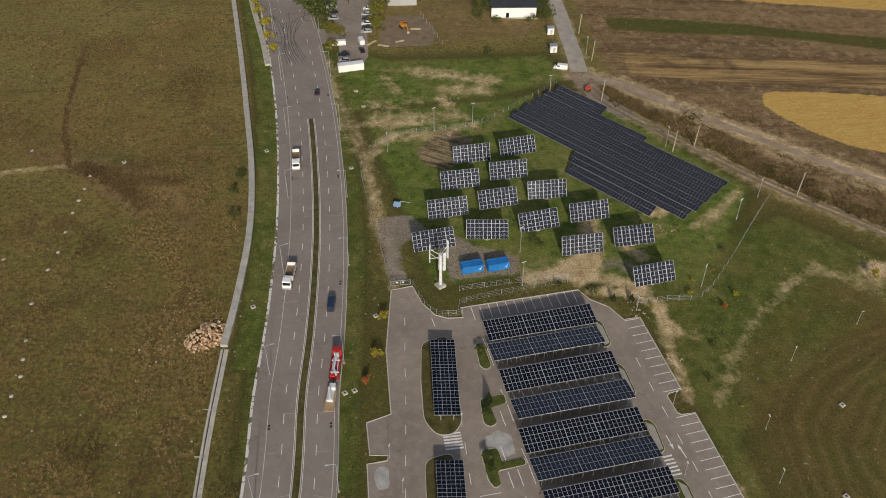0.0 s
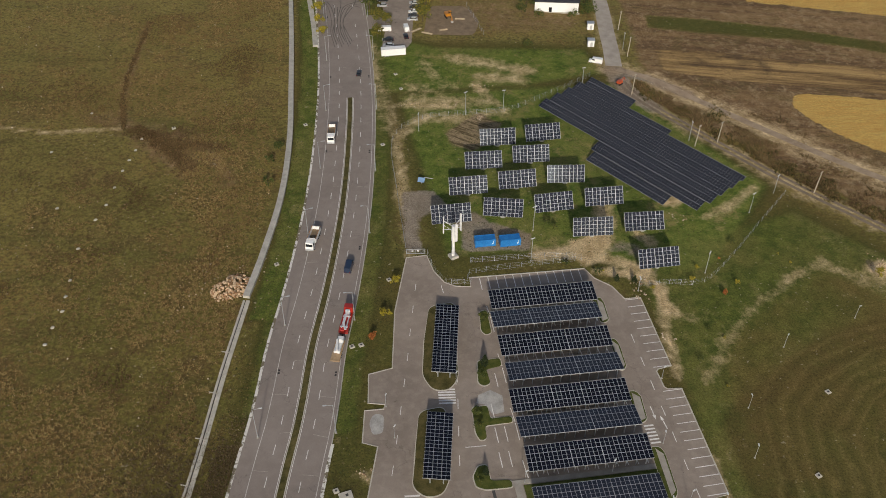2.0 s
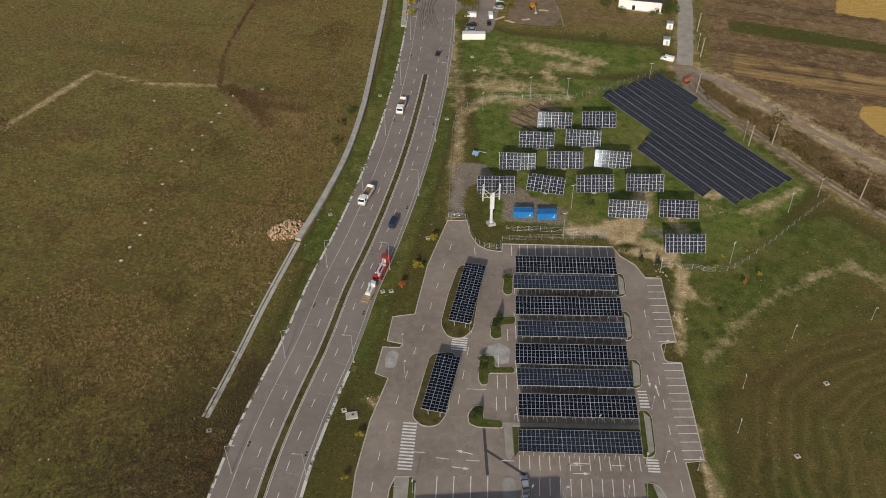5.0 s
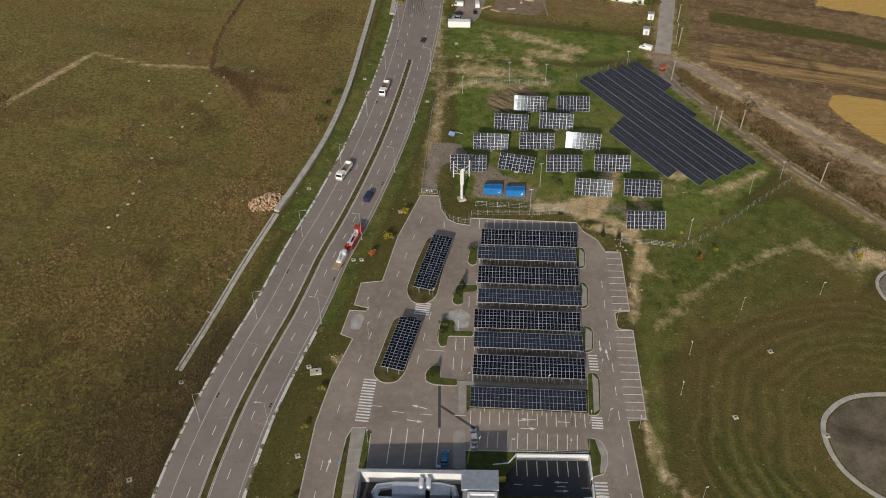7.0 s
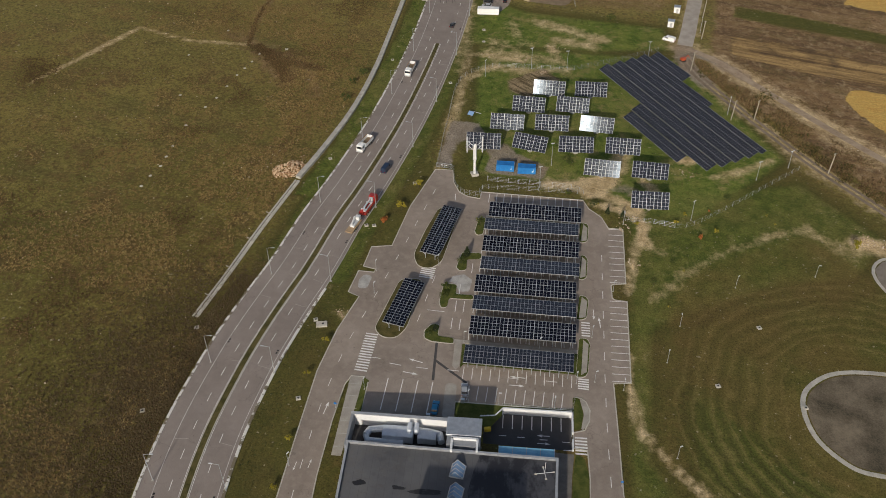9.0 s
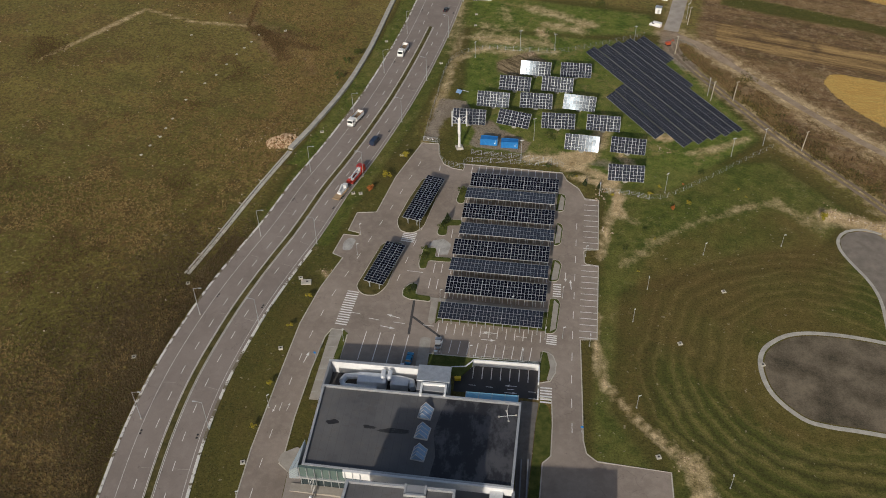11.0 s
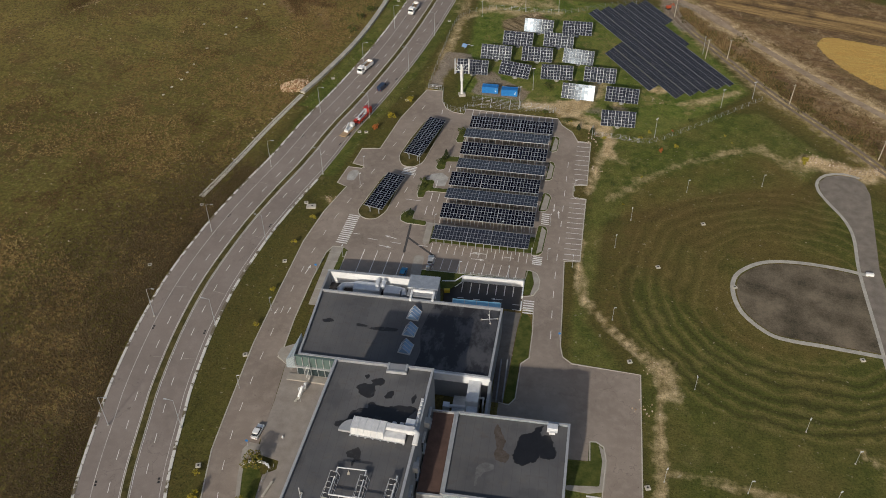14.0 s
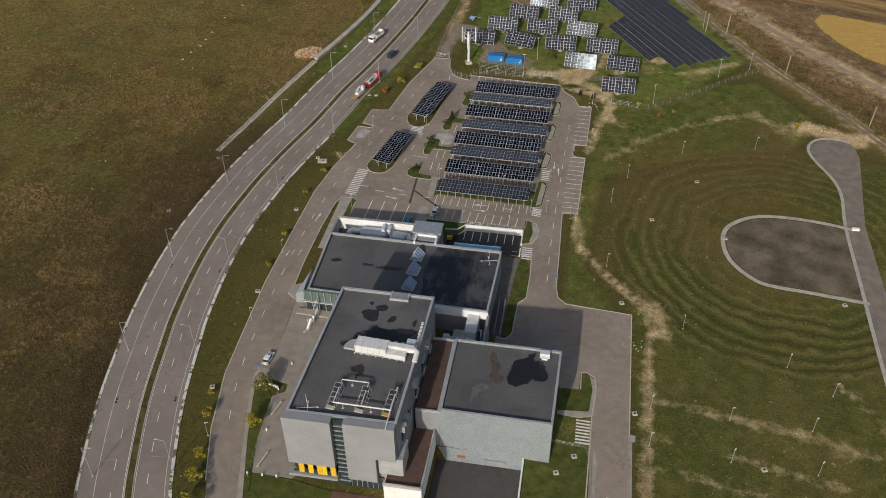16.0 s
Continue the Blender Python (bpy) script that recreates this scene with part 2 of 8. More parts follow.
LOT_INNER = [(101.5, -50), (102.3, 4), (103, 12.9), (102.4, 16.8), (100.5, 18.1), (98.8, 17.8), (98.9, 12.2), (93.4, 11.9), (76.0, 12.0), (76.0, 26.0), (78.6, 25.6), (80.2, 28), (80.6, 39.8), (82.6, 42.2), (82.8, 52), (82.4, 60), (79.0, 60.4), (79.0, 64.9), (81.9, 65.9), (83.2, 69), (83.4, 72.4), (82.4, 75.2), (81.2, 76.2), (79.4, 76.4), (78.8, 72.0), (48.9, 71.6), (48.9, 65.9), (25.6, 65.5), (25.9, 75.5), (24.6, 77.3), (21.0, 77.2), (19.7, 74), (18.6, 62), (18.0, 46), (18.2, 33), (17.5, 31.8), (20.3, 29.7), (21.0, 16.8), (21.2, 3.5), (22.3, -14.6), (26.2, -29.8), (31, -50)]
RING = (156.0, 77.0)


def seg_dist(px, py, line):
    """Distance of many points from an open line."""
    best = np.full(px.shape, 1e9)
    for (ax, ay), (bx, by) in zip(line, line[1:]):
        dx, dy = bx - ax, by - ay
        t = np.clip(((px - ax) * dx + (py - ay) * dy) / (dx * dx + dy * dy + 1e-9), 0, 1)
        best = np.minimum(best, np.hypot(px - ax - t * dx, py - ay - t * dy))
    return best


def inside(px, py, poly, soft=4.0):
    """1 well inside the polygon, 0 well outside, even between."""
    odd = np.zeros(px.shape, bool)
    for (ax, ay), (bx, by) in zip(poly, poly[1:] + poly[:1]):
        if ay != by:
            odd ^= ((ay > py) != (by > py)) & (px < (bx - ax) * (py - ay) / (by - ay) + ax)
    d = seg_dist(px, py, poly + poly[:1])
    return np.clip(0.5 + np.where(odd, d, -d) / (2 * soft), 0, 1)


PIT = (56.6, 78.6, 59.4, 70.6)             # the sunken car park: x0, x1, y0, y1
COURT = (66.6, 87.0, -34.0, -11.0)          # the sunken yard south of the hall
DIRT_PATH = [(94, 92), (94.2, 79.6), (95.8, 66.4), (104.4, 55.5), (113.9, 45.7), (117.0, 41), (116.2, 33.1), (115.4, 17.1), (115.3, 2.8), (115.3, -13.3), (115, -50)]
FARM_TRACK = smooth_line([(146, 420), (143.5, 345), (133.6, 290.5), (128.2, 263), (131.5, 246), (144.7, 221.5), (155.5, 202.8), (166.4, 186), (184.1, 162), (200, 138), (230, 100)], 3.0)
FARM_TRACK_B = smooth_line([(130, 268), (141.0, 258.5), (154.7, 239.9), (171.5, 218.1), (186.2, 199.7), (200.6, 183.8), (240, 140)], 3.0)


def build_ground():
    xs = np.unique(np.concatenate([np.arange(-230, 310, 2.0), [-1600, -900, -500, -330, 400, 560, 900, 1600], PIT[:2], [PIT[0] + 0.02, PIT[1] - 0.02], COURT[:2], [COURT[0] + 0.02, COURT[1] - 0.02]]))
    ys = np.unique(np.concatenate([np.arange(-80, 430, 2.0), [-1600, -900, -400, -180, 520, 700, 1000, 1700], PIT[2:], [PIT[2] + 0.02, PIT[3] - 0.02], COURT[2:], [COURT[2] + 0.02, COURT[3] - 0.02]]))
    gx, gy = np.meshgrid(xs, ys)
    gz = -2.33 - 0.034 * np.clip(gx, -350, 350) + 0.0146 * np.clip(gy, -300, 600)
    for a, b, c, d in (PIT, COURT):
        gz = np.where((gx > a + 0.01) & (gx < b - 0.01) & (gy > c + 0.01) & (gy < d - 0.01), gz - (2.4 if c > 0 else 5.2), gz)
    nx, ny = len(xs), len(ys)
    idx = np.arange(nx * ny).reshape(ny, nx)
    faces = np.stack([idx[:-1, :-1], idx[:-1, 1:], idx[1:, 1:], idx[1:, :-1]], -1).reshape(-1, 4)
    me = bpy.data.meshes.new("ground")
    me.from_pydata(np.stack([gx, gy, gz], -1).reshape(-1, 3).tolist(), [], faces.tolist())
    px, py = gx.ravel(), gy.ravel()
    road = seg_dist(px, py, ROAD)
    left = px < np.interp(py, [p[1] for p in ROAD[::-1]], [p[0] for p in ROAD[::-1]])
    green = np.clip(1.3 - (road - 10) / 7, 0, 0.85) * np.where(left & (py < 120), np.clip((py + 60) / 260, 0.15, 1), 1.0)
    green = np.maximum(green, 0.62 * np.where(left, 0, np.clip((60 - road) / 10, 0, 1)) * (py < 175))
    for poly, v, s in (
        ([(96, 168), (128, 176), (160, 184), (186, 150), (168, 125), (140, 118), (108, 100), (104, 60), (116, 40), (112, -80), (86, -80), (86, 60), (92, 150)], 0.86, 8),
        ([(104, 112), (186, 140), (260, 120), (300, -80), (110, -80), (100, 60)], 0.80, 10),
        ([(40, 262), (92, 262), (126, 262), (160, 190), (122, 150), (96, 152), (84, 164), (42, 166)], 1.0, 6),
        ([(38, 310), (64, 296), (125, 288), (127, 262), (92, 256), (36, 256)], 0.97, 6),
        ([(66, 420), (66, 345), (150, 300), (150, 420)], 0.35, 10),
    ):
        green = np.maximum(green, v * inside(px, py, poly, s))
    green = np.where(left & (road < 24) & (py > 150), np.maximum(green, 0.90 * np.clip((21 - road) / 3, 0, 1)), green)
    green = np.where(~left & (py < 112) & (px < 24), np.minimum(green, 0.66), green)
    sand = np.zeros(px.shape)
    for line, w, v in (
        (DIRT_PATH, 1.3, 0.62), ([(101.5, 146), (99.5, 138), (97.6, 128), (96.2, 118)], 1.5, 0.6), ([(36, 172), (37, 200), (40, 232), (50, 243), (66, 240), (80, 244)], 2.6, 0.6),
        ([(72, 167), (84, 167.5), (92, 169)], 2.6, 0.9), ([(90, 163), (96, 160.5), (101.4, 155.6)], 2.2, 0.9), ([(92, 172), (96, 180), (99, 190)], 3.5, 0.8), ([(104.5, 172.5), (107, 168)], 2.0, 0.9), ([(100.8, 139), (108, 136)], 1.5, 0.5),
        ([(118, 186), (126, 188)], 2.2, 0.9), ([(128, 178), (138, 182), (150, 190)], 2.0, 0.6), ([(50, 255), (72, 250)], 4.0, 0.5),
        ([(70, 282), (82, 277), (95, 270)], 4.0, 0.62), ([(76, 268), (92, 264)], 3.0, 0.5), ([(73, 262), (78, 248)], 2.2, 0.66), ([(46, 252), (60, 249)], 2.6, 0.66), ([(50, 264), (54, 262)], 4.0, 0.5), ([(37, 300), (37, 262), (39, 236)], 3.5, 0.46), ([(56, 280), (62, 262)], 4.5, 0.42), ([(20, 196), (22, 176)], 1.0, 0.4), 
        ([(170, 148), (188, 142)], 3.5, 1.0), ([(188, 143), (194, 146)], 2.6, 1.0), ([(104, 116), (111, 125), (118, 132), (126, 138), (136, 144), (146, 150), (155, 153), (160, 147), (166, 142)], 2.8, 0.34), ([(128, 140), (136, 144), (146, 150)], 1.8, 0.52), ([(117, 44), (119, 36)], 3.0, 0.62), ([(14, 100), (20, 92)], 2.0, 0.5), ([(9, 112), (12, 100)], 1.5, 0.3),
        ([(118, 12), (150, 8), (168, 4)], 1.6, 0.4), ([(118, 1), (160, -6)], 1.2, 0.36), ([(118, -8), (168, -16)], 1.4, 0.36), ([(163, 26), (171, 16), (173, 4)], 1.4, 0.38),
        ([(-99, 256), (-112, 231), (-125, 207)], 1.6, 0.66), ([(-99, 256), (-75, 247.6), (-51, 247.2)], 1.3, 0.62), (FARM_TRACK, 4.5, 0.5), (FARM_TRACK_B, 7.0, 0.62),
    ):
        sand = np.maximum(sand, v * np.clip(1.2 - seg_dist(px, py, line) / w * 0.7, 0, 1))
    for poly, v, s in (
        ([(81, 166), (83, 172), (91.7, 173.4), (96.4, 171.2), (93.6, 167), (91, 165.4), (94.5, 162.2), (88, 161.5), (84.2, 160.4)], 1.15, 1.6),
        ([(84.6, 159.8), (89, 158.6), (95, 157.6), (101, 155), (104.4, 149), (103.4, 143), (104.6, 138.6), (99.6, 140), (100.8, 147), (99.6, 152), (95, 154.4), (90.4, 155.4), (86.4, 156.4)], 1.1, 1.0),
    ):
        sand = np.maximum(sand, v * inside(px, py, poly, s))
    gravel = np.zeros(px.shape)
    for poly, v, s in (
        ([(50.4, 172.2), (53.5, 171.0), (61, 170.6), (70.6, 169.6), (72, 176), (69.6, 178), (62.4, 182.6), (57.4, 189.6), (54.4, 187), (52, 179)], 1.0, 1.2),
        ([(33.8, 173), (39.2, 172.6), (40.0, 187), (44.6, 190), (49.6, 186), (53, 180), (55, 184), (50, 193), (47.4, 201), (37, 202), (35.2, 188)], 1.0, 1.2),
        ([(100, 150), (104, 158), (97, 164), (92, 166), (97, 171), (103, 168), (107, 158)], 0.62, 1.5),
    ):
        gravel = np.maximum(gravel, v * inside(px, py, poly, s))
    for line, w in ([p for p in FARM_TRACK if 240 < p[1] < 268], 4.2), ([(130, 266), (140, 259), (150, 247)], 3.0):
        gravel = np.maximum(gravel, np.clip(1.15 - seg_dist(px, py, line) / w * 0.7, 0, 1))
    rills = 1.3 * inside(px, py, [(57, 232), (70, 243), (76, 236), (72, 226), (64, 222), (58, 225)], 2.5)
    stubble = inside(px, py, [(150, 282), (177, 276), (204, 266), (252, 254), (330, 236), (330, 214), (239, 236), (194, 249), (171, 255), (148, 265)], 1.6)
    bowl = inside(px, py, [(106, 112), (112, 123), (120, 131), (130, 138), (142, 145), (153, 149), (160, 142), (167, 132), (172, 112), (174, 60), (150, 52), (128, 62), (112, 84)], 4.0)
    brown = 0.95 * inside(px, py, [(160, 450), (147, 310), (142, 280), (136, 254), (148, 226), (170, 193), (196, 155), (290, 60), (900, 60), (900, 450)], 4)
    brown = np.maximum(brown, 0.5 * inside(px, py, [(66, 338), (84, 300), (130, 296), (134, 330), (100, 345)], 8))
    brown = np.maximum(brown, 0.55 * inside(px, py, [(-60, 262), (-36, 250), (-22, 222), (-30, 214), (-50, 240), (-70, 258)], 4))
    strip_ = inside(px, py, [(154, 300), (176, 292), (209, 284), (232, 275), (258, 262), (340, 226), (340, 240), (265, 272), (237, 282), (214, 293), (182, 304), (156, 311)], 1.2)
    green, brown = np.maximum(green, 0.76 * strip_), brown * (1 - strip_)
    dark_slope = inside(px, py, [(-14, 66), (-16, 20), (-4, -36), (10, -70), (-60, -80), (-60, 60), (-34, 96)], 9) * left
    for line, w, v in (([(-50.6, 247), (-52.6, 275), (-47.6, 323)], 2.0, 0.62), ([(-45, 243), (-30, 240), (-20, 230), (-17, 214)], 5.0, 0.62)):
        brown = np.maximum(brown, v * np.clip(1.2 - seg_dist(px, py, line) / w * 0.7, 0, 1))
    green, brown = green * (1 - 0.8 * dark_slope), np.maximum(brown, 0.36 * dark_slope)
    yellow = inside(px, py, [(190, 242), (196, 243), (215, 238), (236, 231), (330, 204), (330, 150), (212, 199), (202, 205), (194, 216), (188, 227), (186.5, 235)], 1.2)
    yellow = np.maximum(yellow, 0.9 * inside(px, py, [(206, 319), (244, 306), (281, 293), (340, 276), (340, 350), (230, 380)], 1.5))
    att = me.color_attributes.new("zones", "FLOAT_COLOR", "POINT")
    att.data.foreach_set("color", np.stack([green, sand, brown, yellow], -1).astype(np.float32).ravel())
    att = me.color_attributes.new("made_ground", "FLOAT_COLOR", "POINT")
    att.data.foreach_set("color", np.stack([gravel, rills, stubble, bowl], -1).astype(np.float32).ravel())
    n = Nodes("ground", 0.95, spec=0.1)
    a2 = n.t.nodes.new("ShaderNodeAttribute")
    a2.attribute_name = "made_ground"
    s2 = n.t.nodes.new("ShaderNodeSeparateColor")
    n.link(a2.outputs["Color"], s2.inputs[0])
    a = n.t.nodes.new("ShaderNodeAttribute")
    a.attribute_name = "zones"
    s = n.t.nodes.new("ShaderNodeSeparateColor")
    n.link(a.outputs["Color"], s.inputs[0])
    huge, big, mid, fine = n.noise(0.008, 4, 0.55), n.noise(0.035, 5, 0.65), n.noise(0.28, 5, 0.7), n.noise(2.2, 4, 0.75)
    tuft = n.noise(1.1, 3, 0.7)
    turn = n.t.nodes.new("ShaderNodeMapping")
    turn.inputs["Rotation"].default_value = (0, 0, radians(14))
    n.link(n.coords, turn.inputs[0])

    def edge(m, width=0.35):
        """A mask with a ragged border."""
        r = n.math("ADD", m, n.math("MULTIPLY", n.math("SUBTRACT", n.math("MULTIPLY_ADD", mid, 0.5, n.math("MULTIPLY", big, 0.5)), 0.5), 1.5))
        return n.ramp(r, [(0.5 - width / 2, 0.0), (0.5 + width / 2, 1.0)])

    meadow = n.mix(n.ramp(big, [(0.36, 0.0), (0.64, 1.0)]), (0.128, 0.112, 0.028), (0.225, 0.178, 0.050))
    meadow = n.mix(n.ramp(huge, [(0.40, 0.0), (0.62, 1.0)]), meadow, n.mix(0.55, meadow, (0.120, 0.126, 0.032)))
    meadow = n.mix(n.math("MULTIPLY", n.ramp(n.noise(0.06, 5, 0.75), [(0.50, 0.0), (0.60, 1.0)]), 0.75), meadow, (0.120, 0.075, 0.032))
    meadow = n.mix(n.math("MULTIPLY", n.ramp(mid, [(0.50, 0.0), (0.72, 1.0)]), 0.55), meadow, (0.090, 0.074, 0.026))
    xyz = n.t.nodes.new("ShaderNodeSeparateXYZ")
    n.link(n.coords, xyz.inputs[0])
    # haze and backscatter over the far meadow, painted in as a paler northward fade
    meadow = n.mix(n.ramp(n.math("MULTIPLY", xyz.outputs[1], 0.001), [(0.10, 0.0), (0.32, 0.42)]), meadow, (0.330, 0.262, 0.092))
    clod = n.noise(0.62, 3, 0.65)
    meadow = n.mix(n.math("MULTIPLY", n.ramp(clod, [(0.53, 0.0), (0.62, 1.0)]), 0.5), meadow, (0.105, 0.060, 0.030))
    meadow = n.mix(n.math("MULTIPLY", n.ramp(clod, [(0.34, 1.0), (0.44, 0.0)]), 0.45), meadow, (0.300, 0.235, 0.090))
    sere = n.math("MULTIPLY", n.ramp(n.noise(0.022, 5, 0.7), [(0.50, 0.0), (0.60, 1.0)]), n.ramp(n.noise(0.45, 4, 0.75), [(0.42, 0.0), (0.58, 1.0)]))
    meadow = n.mix(n.math("MULTIPLY", sere, 0.6), meadow, (0.225, 0.134, 0.052))
    trail = n.noise(0.05, 4, 0.6, (0.25, 1.6, 1), turn.outputs[0])
    meadow = n.mix(n.math("MULTIPLY", n.ramp(trail, [(0.56, 0.0), (0.66, 1.0)]), 0.4), meadow, (0.110, 0.112, 0.032))
    meadow = n.mix(n.math("MULTIPLY", n.ramp(tuft, [(0.50, 0.0), (0.64, 1.0)]), 0.7), meadow, (0.060, 0.050, 0.020))
    rich = n.ramp(s.outputs[0], [(0.74, 0.0), (0.97, 1.0)])
    lush = n.mix(n.ramp(mid, [(0.36, 0.0), (0.66, 1.0)]), n.mix(rich, (0.046, 0.056, 0.014), (0.070, 0.112, 0.020)), n.mix(rich, (0.098, 0.094, 0.025), (0.175, 0.200, 0.042)))
    lush = n.mix(n.math("MULTIPLY", n.ramp(big, [(0.44, 0.0), (0.70, 1.0)]), 0.8), lush, n.mix(rich, (0.125, 0.092, 0.032), (0.200, 0.186, 0.056)))
    lush = n.mix(n.math("MULTIPLY", n.ramp(tuft, [(0.55, 0.0), (0.70, 1.0)]), 0.4), lush, (0.040, 0.044, 0.014))
    soil = n.mix(n.ramp(mid, [(0.3, 0.0), (0.7, 1.0)]), (0.35, 0.245, 0.115), (0.68, 0.53, 0.315))
    field = n.mix(n.ramp(mid, [(0.3, 0.0), (0.7, 1.0)]), (0.120, 0.074, 0.038), (0.285, 0.182, 0.094))
    rows_ = n.noise(0.10, 5, 0.75, (0.16, 2.6, 1), turn.outputs[0])
    tilth = n.noise(0.035, 5, 0.7, (0.15, 2.0, 1), turn.outputs[0])
    field = n.mix(n.math("MULTIPLY", n.ramp(tilth, [(0.48, 0.0), (0.60, 1.0)]), 0.55), field, (0.095, 0.058, 0.032))
    field = n.mix(n.math("MULTIPLY", n.ramp(n.noise(0.3, 5, 0.8), [(0.50, 0.0), (0.62, 1.0)]), 0.55), field, (0.385, 0.290, 0.165))
    field = n.mix(n.math("MULTIPLY", n.ramp(n.noise(0.09, 4, 0.7), [(0.52, 0.0), (0.62, 1.0)]), 0.5), field, (0.120, 0.092, 0.036))
    field = n.mix(n.math("MULTIPLY", n.ramp(rows_, [(0.47, 0.0), (0.58, 1.0)]), 0.40), field, (0.300, 0.200, 0.095))
    gold = n.mix(n.ramp(n.noise(0.4, 4, 0.7, (0.3, 3.0, 1)), [(0.3, 0.0), (0.7, 1.0)]), (0.500, 0.275, 0.075), (0.580, 0.415, 0.130))
    patch = n.math("MULTIPLY", n.math("MULTIPLY", n.ramp(n.noise(0.11, 5, 0.72), [(0.54, 0.0), (0.66, 1.0)]), rich), 0.65)
    lush = n.mix(patch, lush, (0.310, 0.240, 0.105))
    # mown rings round the oval path
    rx, ry = n.math("SUBTRACT", xyz.outputs[0], RING[0]), n.math("SUBTRACT", xyz.outputs[1], RING[1])
    rad = n.math("SQRT", n.math("ADD", n.math("MULTIPLY", rx, rx), n.math("MULTIPLY", ry, ry)))
    rad = n.math("ADD", rad, n.math("MULTIPLY", n.math("SUBTRACT", big, 0.5), 15.0))
    wave = n.math("SINE", n.math("MULTIPLY", rad, 2 * math.pi / 4.3))
    band = n.math("MULTIPLY", n.ramp(n.math("MULTIPLY", rad, 0.01), [(0.27, 0.0), (0.31, 1.0), (0.50, 1.0), (0.54, 0.0)]), n.ramp(n.math("MULTIPLY_ADD", wave, 0.5, n.math("MULTIPLY", mid, 0.5)), [(0.35, 0.0), (0.75, 1.0)]))
    band = n.math("MULTIPLY", band, n.ramp(n.math("MULTIPLY_ADD", ry, 0.01, 0.5), [(0.22, 0.62), (0.62, 0.20)]))
    ridge = n.math("MULTIPLY", n.ramp(n.math("MULTIPLY", rad, 0.01), [(0.18, 0.0), (0.24, 1.0), (0.50, 1.0), (0.54, 0.0)]), n.ramp(n.math("MULTIPLY_ADD", wave, -0.5, n.math("MULTIPLY", mid, 0.6)), [(0.50, 0.0), (0.85, 0.48)]))
    lush = n.mix(ridge, lush, (0.215, 0.170, 0.062))
    rust = n.math("MULTIPLY", edge(a2.outputs["Alpha"], 0.6), n.ramp(n.noise(0.03, 4, 0.6), [(0.38, 0.10), (0.60, 0.55)]))
    lush = n.mix(rust, lush, n.mix(mid, (0.105, 0.066, 0.024), (0.190, 0.124, 0.046)))
    lush = n.mix(band, lush, (0.040, 0.040, 0.014))
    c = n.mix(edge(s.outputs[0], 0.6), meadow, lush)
    c = n.mix(edge(s.outputs[2], 0.4), c, field)
    straw = n.mix(n.ramp(rows_, [(0.40, 0.0), (0.60, 1.0)]), (0.150, 0.094, 0.046), (0.430, 0.285, 0.120))
    straw = n.mix(n.math("MULTIPLY", n.ramp(big, [(0.52, 0.0), (0.64, 1.0)]), 0.7), straw, (0.060, 0.042, 0.030))
    c = n.mix(edge(s2.outputs[2], 0.3), c, straw)
    c = n.mix(edge(a.outputs["Alpha"], 0.2), c, gold)
    c = n.mix(edge(s.outputs[1], 0.55), c, soil)
    shingle = n.mix(n.ramp(mid, [(0.3, 0.0), (0.7, 1.0)]), (0.215, 0.172, 0.130), (0.335, 0.285, 0.230))
    shingle = n.mix(n.math("MULTIPLY", n.ramp(big, [(0.45, 0.0), (0.62, 1.0)]), 0.6), shingle, (0.30, 0.205, 0.125))
    c = n.mix(n.math("MULTIPLY", edge(s2.outputs[0], 0.35), 0.9), c, shingle)
    # washed-out gullies in the bare bank
    tilt_ = n.t.nodes.new("ShaderNodeMapping")
    tilt_.inputs["Rotation"].default_value = (0, 0, radians(-52))
    n.link(n.coords, tilt_.inputs[0])
    wash = n.noise(0.5, 4, 0.7, (2.2, 0.25, 1), tilt_.outputs[0])
    bank = n.mix(n.ramp(wash, [(0.44, 0.0), (0.56, 1.0)]), (0.115, 0.078, 0.045), (0.33, 0.245, 0.150))
    c = n.mix(n.math("MULTIPLY", edge(s2.outputs[1], 0.4), 0.9), c, bank)
    c = n.mix(n.math("MULTIPLY", n.ramp(n.noise(0.75, 2, 0.5), [(0.70, 0.0), (0.74, 1.0)]), 0.5), c, (0.40, 0.34, 0.25))
    c = n.mix(0.85, c, n.ramp(fine, [(0.30, 0.40), (0.70, 1.6)]), "MULTIPLY")
    n.color(c).bump(n.math("ADD", n.math("MULTIPLY", fine, 0.35), tuft), 0.6, 0.22)
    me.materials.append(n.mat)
    ob = new("ground", me)
    return tagged(ob, "dry olive-brown meadow with green verges, bare earth and ploughed fields", "ground", "", "structure")


ground = build_ground()

# the dual carriageway
BEAM = Nodes("broken_edge_beam", 0.9)
BEAM = BEAM.color(BEAM.mix(BEAM.ramp(BEAM.noise(0.35, 4, 0.7), [(0.50, 0.0), (0.56, 1.0)]), (0.70, 0.675, 0.62), (0.17, 0.14, 0.09))).mat
road = part("road", ribbon(ROAD, -8.7, 11.1, -0.3, 0.03), ASPHALT)
tagged(road, "grey asphalt dual carriageway curving past the car park", "road", "", "structure")
south = [p for p in ROAD if p[1] < 262]
median = part("median", ribbon(south, -0.75, 0.75, -0.1, 0.10), None, road, "narrow strip of dark dry grass")
median.data.materials.clear()
VERGE = varied("verge_grass", (0.050, 0.048, 0.016), (0.14, 0.115, 0.045), 0.5, 0.95, grain=6, bump=0.8, spec=0.1)
GRASS = varied("lawn_grass", (0.045, 0.064, 0.014), (0.12, 0.125, 0.034), 0.5, 0.95, grain=7, bump=0.8, spec=0.1)
median.data.materials.append(VERGE)
